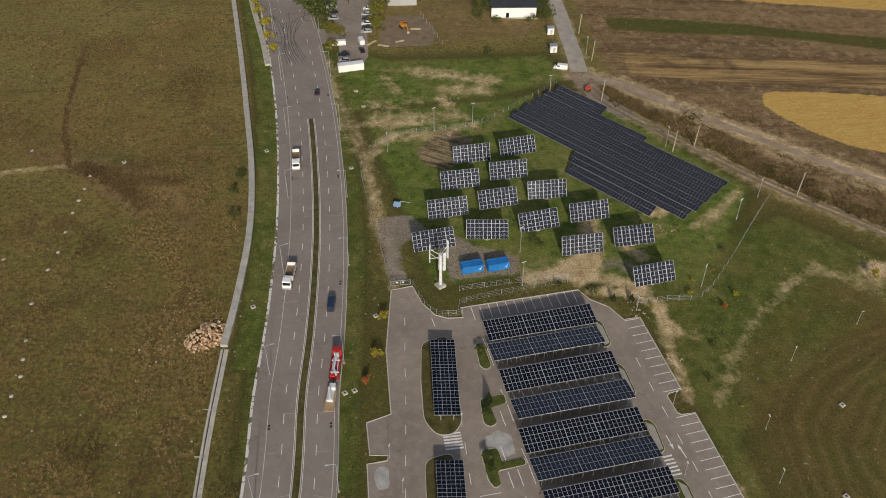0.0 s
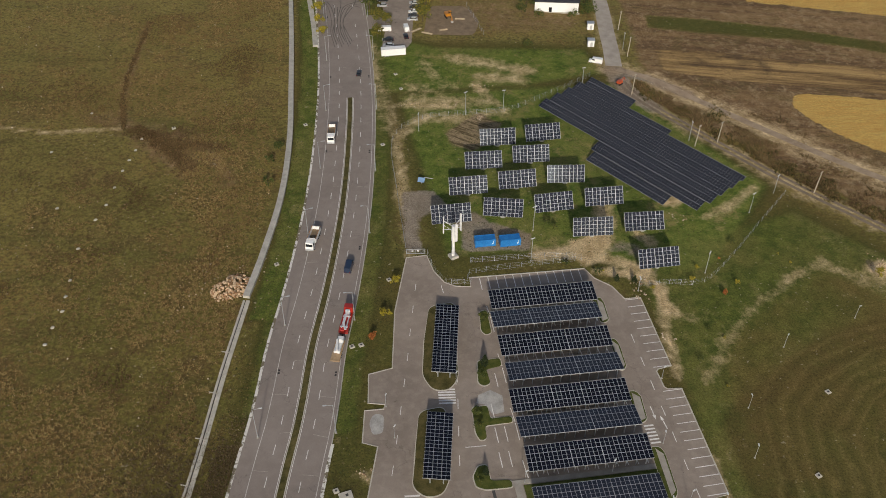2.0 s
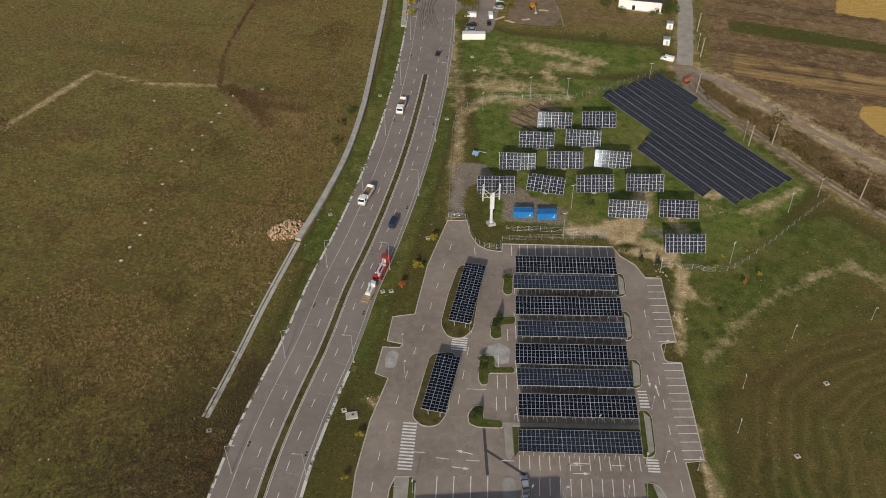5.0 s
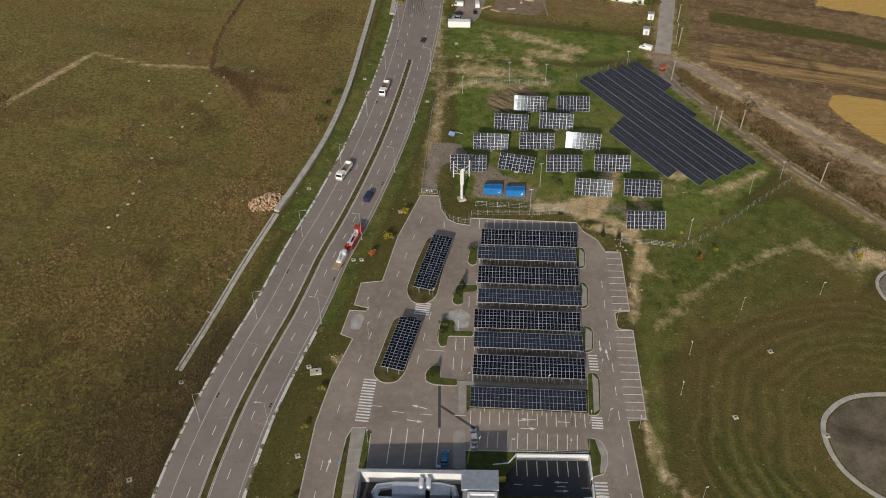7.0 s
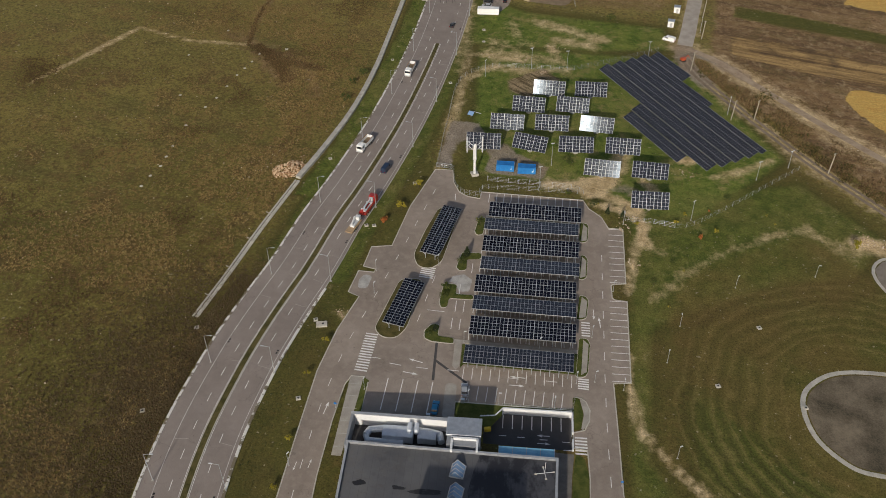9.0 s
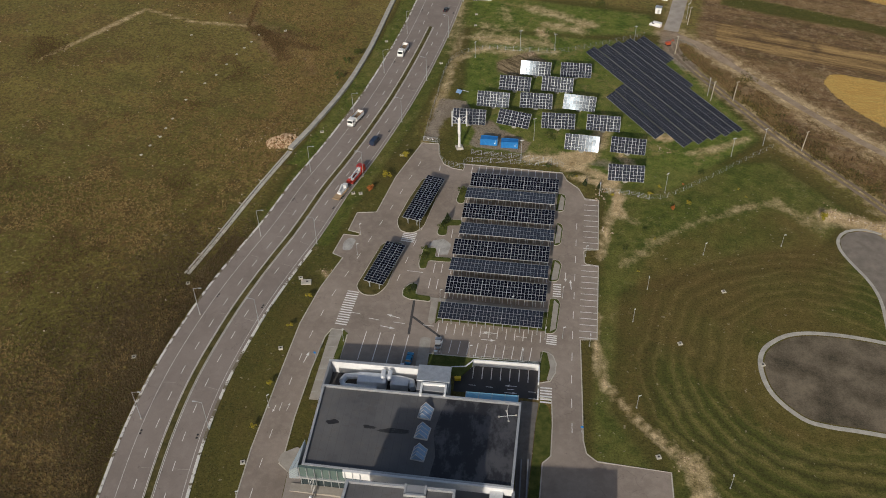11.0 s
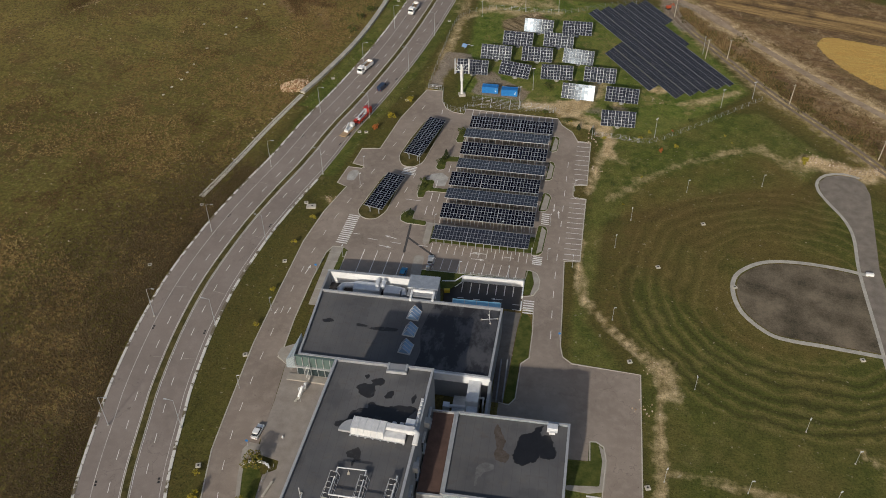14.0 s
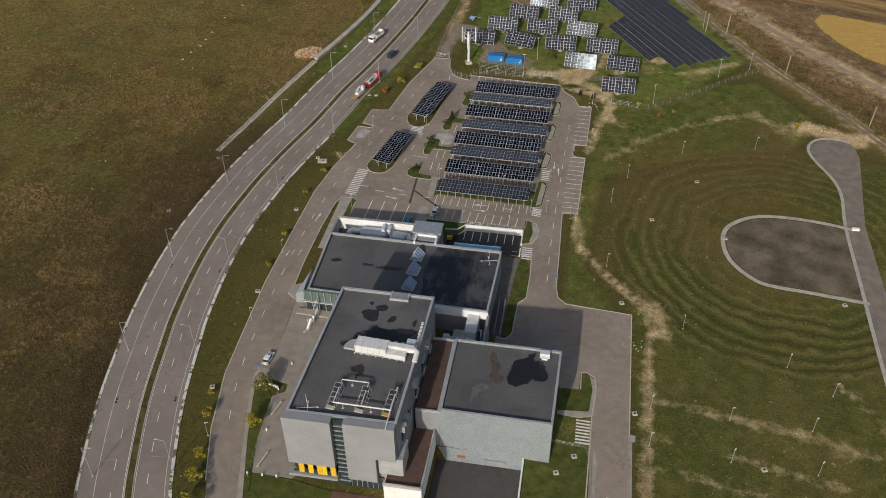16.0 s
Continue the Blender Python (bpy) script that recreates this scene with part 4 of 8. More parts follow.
def roofed_block(name, quad, z0, z_roof, z_top, wall, label, category="building", thick=0.45):
    """A block with a sunk flat roof behind a parapet."""
    ob = thing(name, Matrix(), label, category)
    part("wall", prism(quad, z0, z_roof - 0.25), wall, ob)
    c = Vector((sum(p[0] for p in quad) / 4, sum(p[1] for p in quad) / 4))
    inner = []
    for p in quad:
        v = Vector(p) - c
        inner.append((p[0] - math.copysign(thick, v.x), p[1] - math.copysign(thick, v.y)))
    part("roof", prism(inner, z_roof - 0.2, z_roof), ROOF, ob, "dark grey roof membrane with wet stains")
    for i in range(4):
        j = (i + 1) % 4
        part("parapet", prism([quad[i], quad[j], inner[j], inner[i]], z_roof - 0.247, z_top - 0.12), wall, ob)
        o = [(p[0] + math.copysign(0.06, p[0] - c.x), p[1] + math.copysign(0.06, p[1] - c.y)) for p in (quad[i], quad[j])]
        k = [(p[0] - math.copysign(0.05, p[0] - c.x), p[1] - math.copysign(0.05, p[1] - c.y)) for p in (inner[j], inner[i])]
        part("coping", prism([*o, *k], z_top - 0.118, z_top), COPING, ob, "light metal coping")
    return ob


tall = roofed_block("office_block", [(37.4, -24.8), (61.1, -24.6), (62.1, 14.5), (39.35, 14.7)], -5.0, 17.7, 18.4, FACADE, "tall grey office block with flat dark roof")
part("facade_panel", prism([(36.9, -26.9), (47.4, -26.9), (47.4, -24.9), (36.9, -24.9)], 3.5, 18.38), FACADE, tall, "smooth pale grey facade panel")
part("facade_panel", prism([(50.0, -26.6), (56.5, -26.6), (56.5, -24.85), (50.0, -24.85)], -0.2, 18.38), FACADE, tall, "smooth pale grey facade panel")
part("facade_panel", prism([(56.503, -26.6), (60.95, -26.6), (60.95, -24.85), (56.503, -24.85)], 7.9, 18.38), FACADE, tall)
part("bay_window", prism([(56.8, -25.6), (62.2, -25.6), (62.2, -20), (61.0, -20), (61.0, -24.75), (56.8, -24.75)], 2.0, 7.7), COPING, tall, "grey metal clad bay")
part("stair_glass", prism([(47.4, -25.4), (50.0, -25.4), (50.0, -24.9), (47.4, -24.9)], -4.4, 18.0), GLASS, tall, "dark glass strip")
for k in range(13):
    part("glass_bar", boxes([((48.7, -25.5, -2.5 + 1.55 * k), (2.56, 0.2, 0.16))]), STEEL, tall)
part("ground_glazing", prism([(38.0, -25.2), (47.3, -25.2), (47.3, -24.9), (38.0, -24.9)], -4.4, -1.6), GLASS, tall, "dark shop glazing")
part("window_band", prism([(37.5, -25.5), (47.3, -25.5), (47.3, -24.9), (37.5, -24.9)], 0.2, 3.48), GLASS, tall, "dark glazing behind yellow panels")
ORANGE_PANEL = varied("orange_panel", (0.60, 0.36, 0.02), (0.70, 0.44, 0.03), 0.8, 0.5)
for x, w, m in ((39.5, 1.3, ORANGE_PANEL), (41.6, 1.2, YELLOW), (43.6, 1.2, ORANGE_PANEL), (44.75, 1.05, YELLOW), (46.7, 1.2, ORANGE_PANEL)):
    part("yellow_panel", bevel_box((x, -26.55, 1.75), (w, 0.16, 3.45), 0.03, 1), m, tall, "bright yellow window panel")
for x in (38.1, 40.5, 42.6, 45.7):
    part("balustrade_glass", boxes([((x, -26.6, 0.55), (0.9, 0.06, 1.0))]), GLASS, tall)
part("balcony", bevel_box((42.1, -26.5, -0.45), (11.2, 1.5, 0.7), 0.06, 1), FACADE, tall, "grey balcony slab")
part("entrance_glazing", prism([(50.1, -25.2), (57.5, -25.2), (57.5, -24.9), (50.1, -24.9)], -4.4, -0.3), GLASS, tall, "dark entrance glazing")
for k in range(7):
    part("mullion", boxes([((50.2 + 1.2 * k, -25.28, -2.3), (0.12, 0.14, 4.0))]), STEEL, tall)
for y in (-20, -14, -7, 0, 7):
    for zz in (12.2, 8.2):
        part("ledge", boxes([((61.3 + (y + 24.6) * 0.03, y, zz), (0.5, 3.0, 0.25))]), COPING, tall)
    part("window", boxes([((61.12 + (y + 24.6) * 0.03, y, 10.2), (0.24, 2.4, 3.4))]), GLASS, tall)
for y, zz in ((-21.4, 13.4), (-18.6, 13.0), (-9.5, 14.2), (3.0, 13.6)):
    x = 61.5 + (y + 24.6) * 0.03
    part("window_box", boxes([((x, y, zz - 0.75), (1.3, 1.7, 0.12)), ((x, y, zz + 0.75), (1.3, 1.7, 0.12)), ((x, y - 0.8, zz), (1.3, 0.12, 1.5)), ((x, y + 0.8, zz), (1.3, 0.12, 1.5))]), COPING, tall, "projecting grey window frame")
    part("window_pane", boxes([((x - 0.3, y, zz), (0.06, 1.5, 1.4))]), GLASS, tall)
part("roof_notch", prism([(52.0, 12.6), (55.8, 12.6), (55.8, 14.75), (52.0, 14.75)], 17.5, 18.43), FACADE, tall, "pale sunk corner in the parapet")
part("notch_coping", boxes([((51.8, 13.6, 18.2), (0.4, 2.5, 0.75)), ((56.0, 13.6, 18.2), (0.4, 2.5, 0.75)), ((53.9, 12.4, 18.2), (4.6, 0.4, 0.75))]), COPING, tall)

hall = roofed_block("side_hall", [(67.6, -10.9), (93.0, -11.2), (93.5, 11.5), (67.7, 11.7)], -5.6, 7.4, 8.0, ZINC, "side hall clad in grey zinc shingles")
part("lower_front", prism([(66.9, -11.0), (87.0, -11.2), (87.0, -10.95), (66.9, -10.95)], -10.0, -5.0), ZINC, hall)
part("link_roof", prism([(62.0, -11.0), (67.58, -10.9), (67.68, 11.6), (62.3, 11.6)], -5.0, 7.2), FACADE, hall)
part("link_gravel", prism([(62.1, -10.8), (67.0, -10.8), (67.1, 11.2), (62.3, 11.2)], 7.15, 7.3), RED_ROOF, hall, "red-brown gravel on the link roof")
part("link_coping", boxes([((67.35, 0.3, 7.5), (0.4, 22.0, 0.7)), ((64.9, 11.4, 7.5), (5.6, 0.4, 0.7)), ((65.0, -11.0, 7.3), (5.6, 0.4, 0.6))]), COPING, hall)
part("loading_door", bevel_box((80.6, -11.35, -8.4), (5.0, 0.3, 1.9), 0.04, 1), FACADE, hall, "pale roller door")
part("orange_sign", bevel_box((72.6, -11.35, -7.6), (1.9, 0.25, 0.6), 0.03, 1), varied("orange_paint", (0.42, 0.10, 0.03), (0.5, 0.14, 0.05), 1.0), hall, "orange-red plate")
terrace = thing("terrace_wing", Matrix(), "low wing with red-brown roof terrace and white walls", "building")
part("wall", prism([(58.0, -27.6), (66.4, -27.6), (66.6, -11.1), (61.2, -11.1), (61.2, -24.7), (58.0, -24.7)], -10.0, 0.6), WHITE, terrace)
part("deck", prism([(58.3, -27.2), (66.0, -27.2), (66.2, -11.2), (61.3, -11.2), (61.3, -24.8), (58.3, -24.8)], 0.5, 0.75), RED_ROOF, terrace, "red-brown terrace deck")
part("parapet", boxes([((66.4, -19.3, 0.9), (0.35, 16.6, 0.9)), ((62.2, -27.5, 0.9), (8.6, 0.35, 0.9))]), COPING, terrace)
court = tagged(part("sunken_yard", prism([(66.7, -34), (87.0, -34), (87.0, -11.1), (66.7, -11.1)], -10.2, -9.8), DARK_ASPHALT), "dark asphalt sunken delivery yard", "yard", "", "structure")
tagged(part("yard_wall", boxes([((87.1, -22.6, -7.4), (0.4, 22.6, 5.2))]), WHITE), "pale retaining wall beside the sunken yard", "wall", "", "structure")

north = roofed_block("low_hall", [(25.2, 27.2), (73.8, 25.8), (74.5, 50.6), (24.9, 51.6)], -5.0, 3.9, 4.6, FACADE, "long low hall with flat dark roof and skylights")
part("glass_front", prism([(24.4, 26.5), (39.4, 26.1), (39.4, 26.9), (24.4, 27.1)], 1.0, 4.4), Nodes("green_glass", 0.1, spec=0.6).color((0.10, 0.145, 0.135)).mat, north, "green-tinted entrance glazing")
part("shop_glass", prism([(24.4, 26.8), (39.4, 26.5), (39.4, 26.95), (24.4, 27.15)], -3.2, 0.6), GLASS, north, "dark recessed ground-floor glazing")
part("floor_band", prism([(23.6, 26.1), (39.4, 25.7), (39.4, 26.8), (23.6, 27.1)], 0.61, 0.99), COPING, north, "pale band between the glazed floors")
part("front_step", prism([(22.0, 24.6), (39.2, 24.2), (39.2, 26.4), (22.0, 26.8)], -4.0, -2.4), PAVING, north, "pale entrance step")
for k in range(9):
    part("glass_mullion", boxes([((24.6 + 1.8 * k, 26.35 - 0.045 * k, 2.7), (0.16, 0.3, 3.4))]), STEEL, north)
    part("glass_mullion", boxes([((24.6 + 1.8 * k, 26.7 - 0.04 * k, -1.0), (0.14, 0.3, 3.2))]), STEEL, north)
bm = bmesh.new()
v = [bm.verts.new(p) for p in ((22.0, 26.2, 0.2), (24.3, 26.3, 0.2), (24.8, 33.0, 0.2), (23.4, 33.0, 0.2), (22.2, 26.4, 3.1), (24.3, 26.5, 4.3), (24.8, 33.0, 6.3), (24.0, 33.0, 4.4))]
for f in ((0, 1, 5, 4), (1, 2, 6, 5), (2, 3, 7, 6), (3, 0, 4, 7), (4, 5, 6, 7), (3, 2, 1, 0)):
    bm.faces.new([v[i] for i in f])
part("corner_fin", bm, ZINC, north, "slanted zinc-clad corner")
part("south_band", prism([(34.9, 26.2), (73.9, 25.3), (73.9, 25.75), (34.9, 26.9)], 2.2, 4.55), WHITE, north, "white fascia band")
for y in (45.4, 39.4, 33.2):
    sk = thing("skylight", pose(51.6, y, 3.9, 0, 0, -8), "ridged rooflight with blue glass in a metal frame", "skylight", "rooflights on the low hall")
    bm = bmesh.new()
    v = [bm.verts.new(p) for p in ((-1.5, -1.7, 0.2), (1.5, -1.7, 0.2), (1.5, 1.7, 0.2), (-1.5, 1.7, 0.2), (-0.35, -1.7, 2.0), (-0.35, 1.7, 2.0))]
    for f in ((0, 1, 4), (2, 3, 5), (1, 2, 5, 4), (3, 0, 4, 5), (3, 2, 1, 0)):
        bm.faces.new([v[i] for i in f])
    part("glazing", bm, SKYGLASS, sk)
    for yy in (-1.7, -0.6, 0.6, 1.7):
        bm = bmesh.new()
        tube(bm, (-1.55, yy, 0.2), (-0.35, yy, 2.06), 0.09, n=4)
        tube(bm, (1.55, yy, 0.2), (-0.35, yy, 2.06), 0.09, n=4)
        part("frame_bar", bm, COPING, sk)
    part("curb", boxes([((1.55, 0, 0.1), (0.25, 3.7, 0.3)), ((-1.55, 0, 0.1), (0.25, 3.7, 0.3)), ((0, 1.8, 0.1), (2.8, 0.2, 0.3)), ((0, -1.8, 0.1), (2.8, 0.2, 0.3))]), COPING, sk)
part("blue_canopy", boxes([((67.2, 52.7, 3.3), (13.2, 2.3, 0.15))]), varied("blue_glass_roof", (0.17, 0.42, 0.60), (0.27, 0.54, 0.70), 0.5, 0.25), north, "blue glass canopy strip")
for k in range(5):
    part("canopy_rib", boxes([((60.7 + 3.25 * k, 52.7, 3.42), (0.14, 2.36, 0.14))]), COPING, north)

plant = thing("plant_enclosure", Matrix(), "white walled service yard north of the hall", "enclosure")
part("outer_wall", prism([(24.0, 51.7), (24.5, 51.7), (24.8, 61.4), (24.2, 61.8)], -3.4, 2.6), FACADE, plant)
part("outer_wall", prism([(24.2, 61.2), (48.0, 60.9), (48.0, 61.6), (24.2, 61.8)], -3.6, 2.5), WHITE, plant, "white rendered screen wall")
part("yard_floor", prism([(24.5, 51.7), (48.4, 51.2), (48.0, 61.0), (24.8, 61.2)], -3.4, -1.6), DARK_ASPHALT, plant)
part("coping", prism([(24.1, 61.1), (48.1, 60.8), (48.1, 61.75), (24.1, 61.9)], 2.505, 2.62), COPING, plant)
stair = thing("stair_tower", Matrix(), "stair tower with grey metal roof", "tower")
part("wall", prism([(48.3, 52.5), (56.2, 52.3), (56.2, 60.2), (48.3, 60.4)], -3.5, 4.3), FACADE, stair)
part("metal_roof", bevel_box((52.2, 57.8, 4.5), (8.4, 5.4, 0.45), 0.06, 1), STEEL, stair, "grey sheet metal roof")
for k in range(11):
    part("roof_seam", boxes([((48.4 + 0.78 * k, 57.8, 4.75), (0.07, 5.3, 0.08))]), STEEL, stair)
part("white_frame", boxes([((49.6, 52.4, 4.4), (0.5, 3.6, 1.2)), ((55.6, 52.4, 4.4), (0.5, 3.6, 1.2)), ((52.6, 54.2, 4.4), (6.4, 0.5, 1.2))]), WHITE, stair, "white upstand round the roof door")

def duct_unit(name, m, label, parts):
    ob = thing(name, m, label, "air handler")
    for nm, bm in parts:
        part(nm, bm, DUCT, ob)
    return ob


def pipe(pts, r, n=12):
    bm = bmesh.new()
    for a, b in zip(pts, pts[1:]):
        tube(bm, a, b, r, n=n)
    for p in pts[1:-1]:
        bmesh.ops.create_uvsphere(bm, u_segments=n, v_segments=6, radius=r * 1.02, matrix=Matrix.Translation(p))
    return bm


duct_unit("air_duct", pose(37.6, 57.0, -1.6), "large silver ventilation duct with curved ends", [
    ("duct_loop", pipe([(-9.4, 0, 1.6), (-8.6, 1.7, 1.6), (-5.5, 2.2, 1.6), (0, 2.3, 1.6)], 0.85)),
    ("duct_loop", pipe([(9.2, -0.8, 1.6), (8.6, 1.5, 1.6), (5.5, 2.2, 1.6), (0, 2.3, 1.6)], 0.85)),
    ("duct_run", pipe([(-9.4, 0, 1.6), (-8.8, -1.3, 1.4), (0, -1.6, 1.4)], 0.7)),
    ("casing", bevel_box((-1.5, 0.6, 1.9), (7.5, 3.4, 2.6), 0.1, 2)),
    ("casing", bevel_box((5.6, 0.4, 1.6), (4.6, 2.6, 2.2), 0.1, 2)),
    ("exhaust_outlet", pipe([(1.3, 0.6, 3.0), (1.3, 0.6, 3.7), (1.3, 2.6, 3.9)], 0.6)),
    ("exhaust_outlet", pipe([(3.0, 0.6, 3.0), (3.0, 0.6, 3.7), (3.0, 2.6, 3.9)], 0.6)),
])
ahu = thing("rooftop_air_handler", pose(46.2, -4.6, 17.7, 0, 0, -4), "white rooftop air handling unit with ribbed casing", "air handler")
for k in range(5):
    part("casing_module", bevel_box((2.3 + 1.42 * k, 0.4, 1.5), (1.38, 3.2, 2.2), 0.06, 2), WHITE_METAL, ahu)
for k in range(6):
    part("casing_rib", bevel_box((1.59 + 1.42 * k, 0.4, 1.5), (0.12, 3.34, 2.34), 0.02, 1), DUCT, ahu)
bm = bmesh.new()
ring = [(-2.6 * math.sin(a), 1.9 - 3.2 * (1 - math.cos(a))) for a in (0, 0.26, 0.52, 0.79, 1.05, 1.31, 1.57)]
lo = [bm.verts.new((1.5 + x, y, 0.9)) for x, y in ring + [(0, -1.3)]]
hi = [bm.verts.new((1.5 + x, y, 1.5)) for x, y in ring + [(0, -1.3)]]
bm.faces.new(hi)
bm.faces.new(lo[::-1])
for a in range(len(lo)):
    bm.faces.new((lo[a], lo[(a + 1) % len(lo)], hi[(a + 1) % len(lo)], hi[a]))
bmesh.ops.recalc_face_normals(bm, faces=bm.faces[:])
part("intake_hood", bm, COPING, ahu, "rounded grey-blue intake hood")
part("outlet_duct", bevel_box((11.6, 1.3, 1.7), (6.2, 1.5, 1.3), 0.12, 2), WHITE_METAL, ahu)
part("lower_casing", bevel_box((11.0, -0.4, 0.95), (4.4, 1.7, 1.3), 0.08, 2), WHITE_METAL, ahu)
part("outlet_drop", pipe([(14.6, 1.3, 1.7), (15.4, 0.9, 1.4), (15.4, -1.4, 0.7)], 0.6), WHITE_METAL, ahu)
part("fan_box", bevel_box((13.4, 3.4, 1.2), (2.0, 1.7, 1.4), 0.06, 1), DUCT, ahu)
part("fan_neck", bevel_box((13.0, 2.3, 1.0), (0.7, 1.2, 0.6), 0.05, 1), WHITE_METAL, ahu)
for x, y in ((10.0, 2.8), (11.6, 2.9)):
    part("damper_box", bevel_box((x, y, 1.0), (0.9, 0.8, 0.8), 0.05, 1), WHITE_METAL, ahu)
part("base_frame", boxes([((7.3, -1.25, 0.32), (12.0, 0.14, 0.14)), ((7.3, 1.9, 0.32), (12.0, 0.14, 0.14))]), STEEL, ahu)
for k in range(8):
    for y in (-1.25, 1.9):
        part("foot", boxes([((1.4 + 1.65 * k, y, 0.13), (0.3, 0.3, 0.26))]), STEEL, ahu)
for k in range(8):
    v = thing("roof_vent", pose(60.9 + 0.03 * k, -3.4 + 1.15 * k, 18.4), "small white box vent on the parapet", "vent", "row of vents on the parapet")
    part("vent_body", bevel_box((0, 0, 0.3), (0.6, 0.85, 0.6), 0.06, 1), WHITE_METAL, v)
rack = thing("roof_pipe_rack", pose(45.4, -22.4, 17.7), "white pipe loop over three sloping lattice racks", "pipe rack")
LATTICE_MESH = varied("dark_mesh_panel", (0.030, 0.030, 0.033), (0.060, 0.060, 0.064), 1.2, 0.6, 0.3)
OCHRE = varied("ochre_paint", (0.45, 0.28, 0.06), (0.55, 0.36, 0.1), 1.0)
for n_, ((x0, y0), (x1, y1)) in enumerate(zip([(0.9, 0.5), (7.1, 0.5), (13.0, 0.4)], [(1.4, 6.0), (7.5, 5.9), (13.5, 5.8)])):
    u = Vector((x1 - x0, y1 - y0, 1.5))
    w = Vector((u.y, -u.x, 0)).normalized() * 0.75
    a = Vector((x0, y0, 0.15))
    bm = bmesh.new()
    for sgn in (-1, 1):
        tube(bm, a + w * sgn, a + u + w * sgn, 0.05, n=5)
        tube(bm, a + w * sgn * 1.5, a + w * sgn * 1.5 + Vector((u.x, u.y, 0.1)), 0.05, n=5)
        for k in range(5):
            q = u * (k + 1) / 5
            tube(bm, a + w * sgn + q, a + w * sgn * 1.5 + Vector((q.x, q.y, 0.05)), 0.04, n=4)
    for k in range(6):
        tube(bm, a - w + u * k / 5, a + w + u * k / 5, 0.035, n=4)
    part("lattice_ramp", bm, COPING, rack)
    for k in (0, 2, 4):
        p, q = a + u * (k + 0.15) / 5, a + u * (k + 0.85) / 5
        bm = bmesh.new()
        bm.faces.new([bm.verts.new(v) for v in (p - w, p + w, q + w, q - w)])
        r = bmesh.ops.extrude_face_region(bm, geom=bm.faces[:])
        for e in r["geom"]:
            if isinstance(e, bmesh.types.BMVert):
                e.co.z -= 0.06
        bmesh.ops.recalc_face_normals(bm, faces=bm.faces[:])
        part("mesh_panel", bm, LATTICE_MESH, rack, "dark mesh panel")
    part("base_pad", bevel_box(tuple(a + Vector((0, -0.2, -0.02))), (1.9, 0.9, 0.3), 0.04, 1, Matrix.Rotation(radians(-8), 4, "Z")), OCHRE if n_ == 2 else KERB, rack, "ochre tray" if n_ == 2 else "pale base pad")
part("pipe_loop", pipe([(x, y, 1.3) for x, y in [(1.5, 0.8), (1.8, 7.3), (7.7, 7.3), (7.5, 0.8)]], 0.13, 8), WHITE_METAL, rack)
part("pipe_run", pipe([(x, y, 1.3) for x, y in [(1.5, 0.8), (13.8, 0.6), (14.1, 6.9)]], 0.17, 8), WHITE_METAL, rack)
part("pipe_run", pipe([(x, y, z_) for (x, y), z_ in zip([(13.8, 0.9), (13.8, -4.1)], (1.2, 0.8))], 0.14, 8), WHITE_METAL, rack)
for x, y in ((3.6, 0.6), (9.7, 0.4), (4.0, 7.0)):
    part("pipe_foot", boxes([((x, y, 0.06), (0.55, 0.5, 0.12)), ((x, y, 0.6), (0.08, 0.08, 1.2))]), KERB, rack)
for x, y, z in ((41.6, -22.9, 17.7), (71.4, 46.6, 3.9)):
    an = thing("roof_mast", pose(x, y, z, 0, 0, 12), "thin mast on a cross of weighted arms", "mast")
    bm = bmesh.new()
    tube(bm, (0, 0, 0), (0, 0, 4.2), 0.05, n=6)
    part("pole", bm, WHITE_METAL, an)
    part("cross_arm", boxes([((0, 0, 0.15), (4.2, 0.12, 0.1)), ((0, 0, 0.15), (0.12, 3.2, 0.1))]), WHITE_METAL, an)
    for dx, dy in ((2.1, 0), (-2.1, 0), (0, 1.6), (0, -1.6)):
        part("weight", bevel_box((dx, dy, 0.15), (0.45, 0.45, 0.25), 0.04, 1), CONCRETE, an)
sb = thing("roof_box", pose(89.6, 9.6, 7.4), "small pale metal box on the hall roof", "roof unit")
part("casing", bevel_box((0, 0, 0.8), (2.4, 1.6, 1.4), 0.08, 1), DUCT, sb)
part("cowl", bevel_box((0, -1.1, 0.45), (1.4, 0.6, 0.7), 0.08, 1), WHITE_METAL, sb)
yard_ac = thing("yard_air_handler", pose(70.2, 21.6, -4.4), "tall white air handling unit in the inner yard", "air handler")
part("casing", bevel_box((0, 0.6, 4.0), (3.0, 7.0, 7.8), 0.12, 2), WHITE_METAL, yard_ac)
part("head", bevel_box((0.1, -3.6, 3.2), (2.6, 2.4, 6.0), 0.12, 2), DUCT, yard_ac)
part("pipes", pipe([(1.4, 0, 6.0), (2.6, 0, 6.2), (2.6, -2.4, 6.2), (2.6, -2.4, 1)], 0.22, 8), WHITE_METAL, yard_ac)
part("platform", boxes([((-3.4, -0.4, 3.0), (3.2, 6.0, 0.15))]), STEEL, yard_ac)
part("branch_duct", pipe([(-1.2, -2.0, 4.6), (-4.6, -2.0, 4.6), (-6.0, -2.0, 4.2)], 0.4, 8), DUCT, yard_ac)
part("fan_box", bevel_box((-6.3, -2.0, 4.2), (1.6, 1.6, 1.6), 0.08, 1), DUCT, yard_ac)
tagged(part("inner_yard", prism([(62.4, 15.4), (73.8, 15.4), (73.8, 25.6), (62.4, 25.6)], -5.0, -3.6), VERGE), "shaded inner yard floor with moss", "yard", "", "structure")
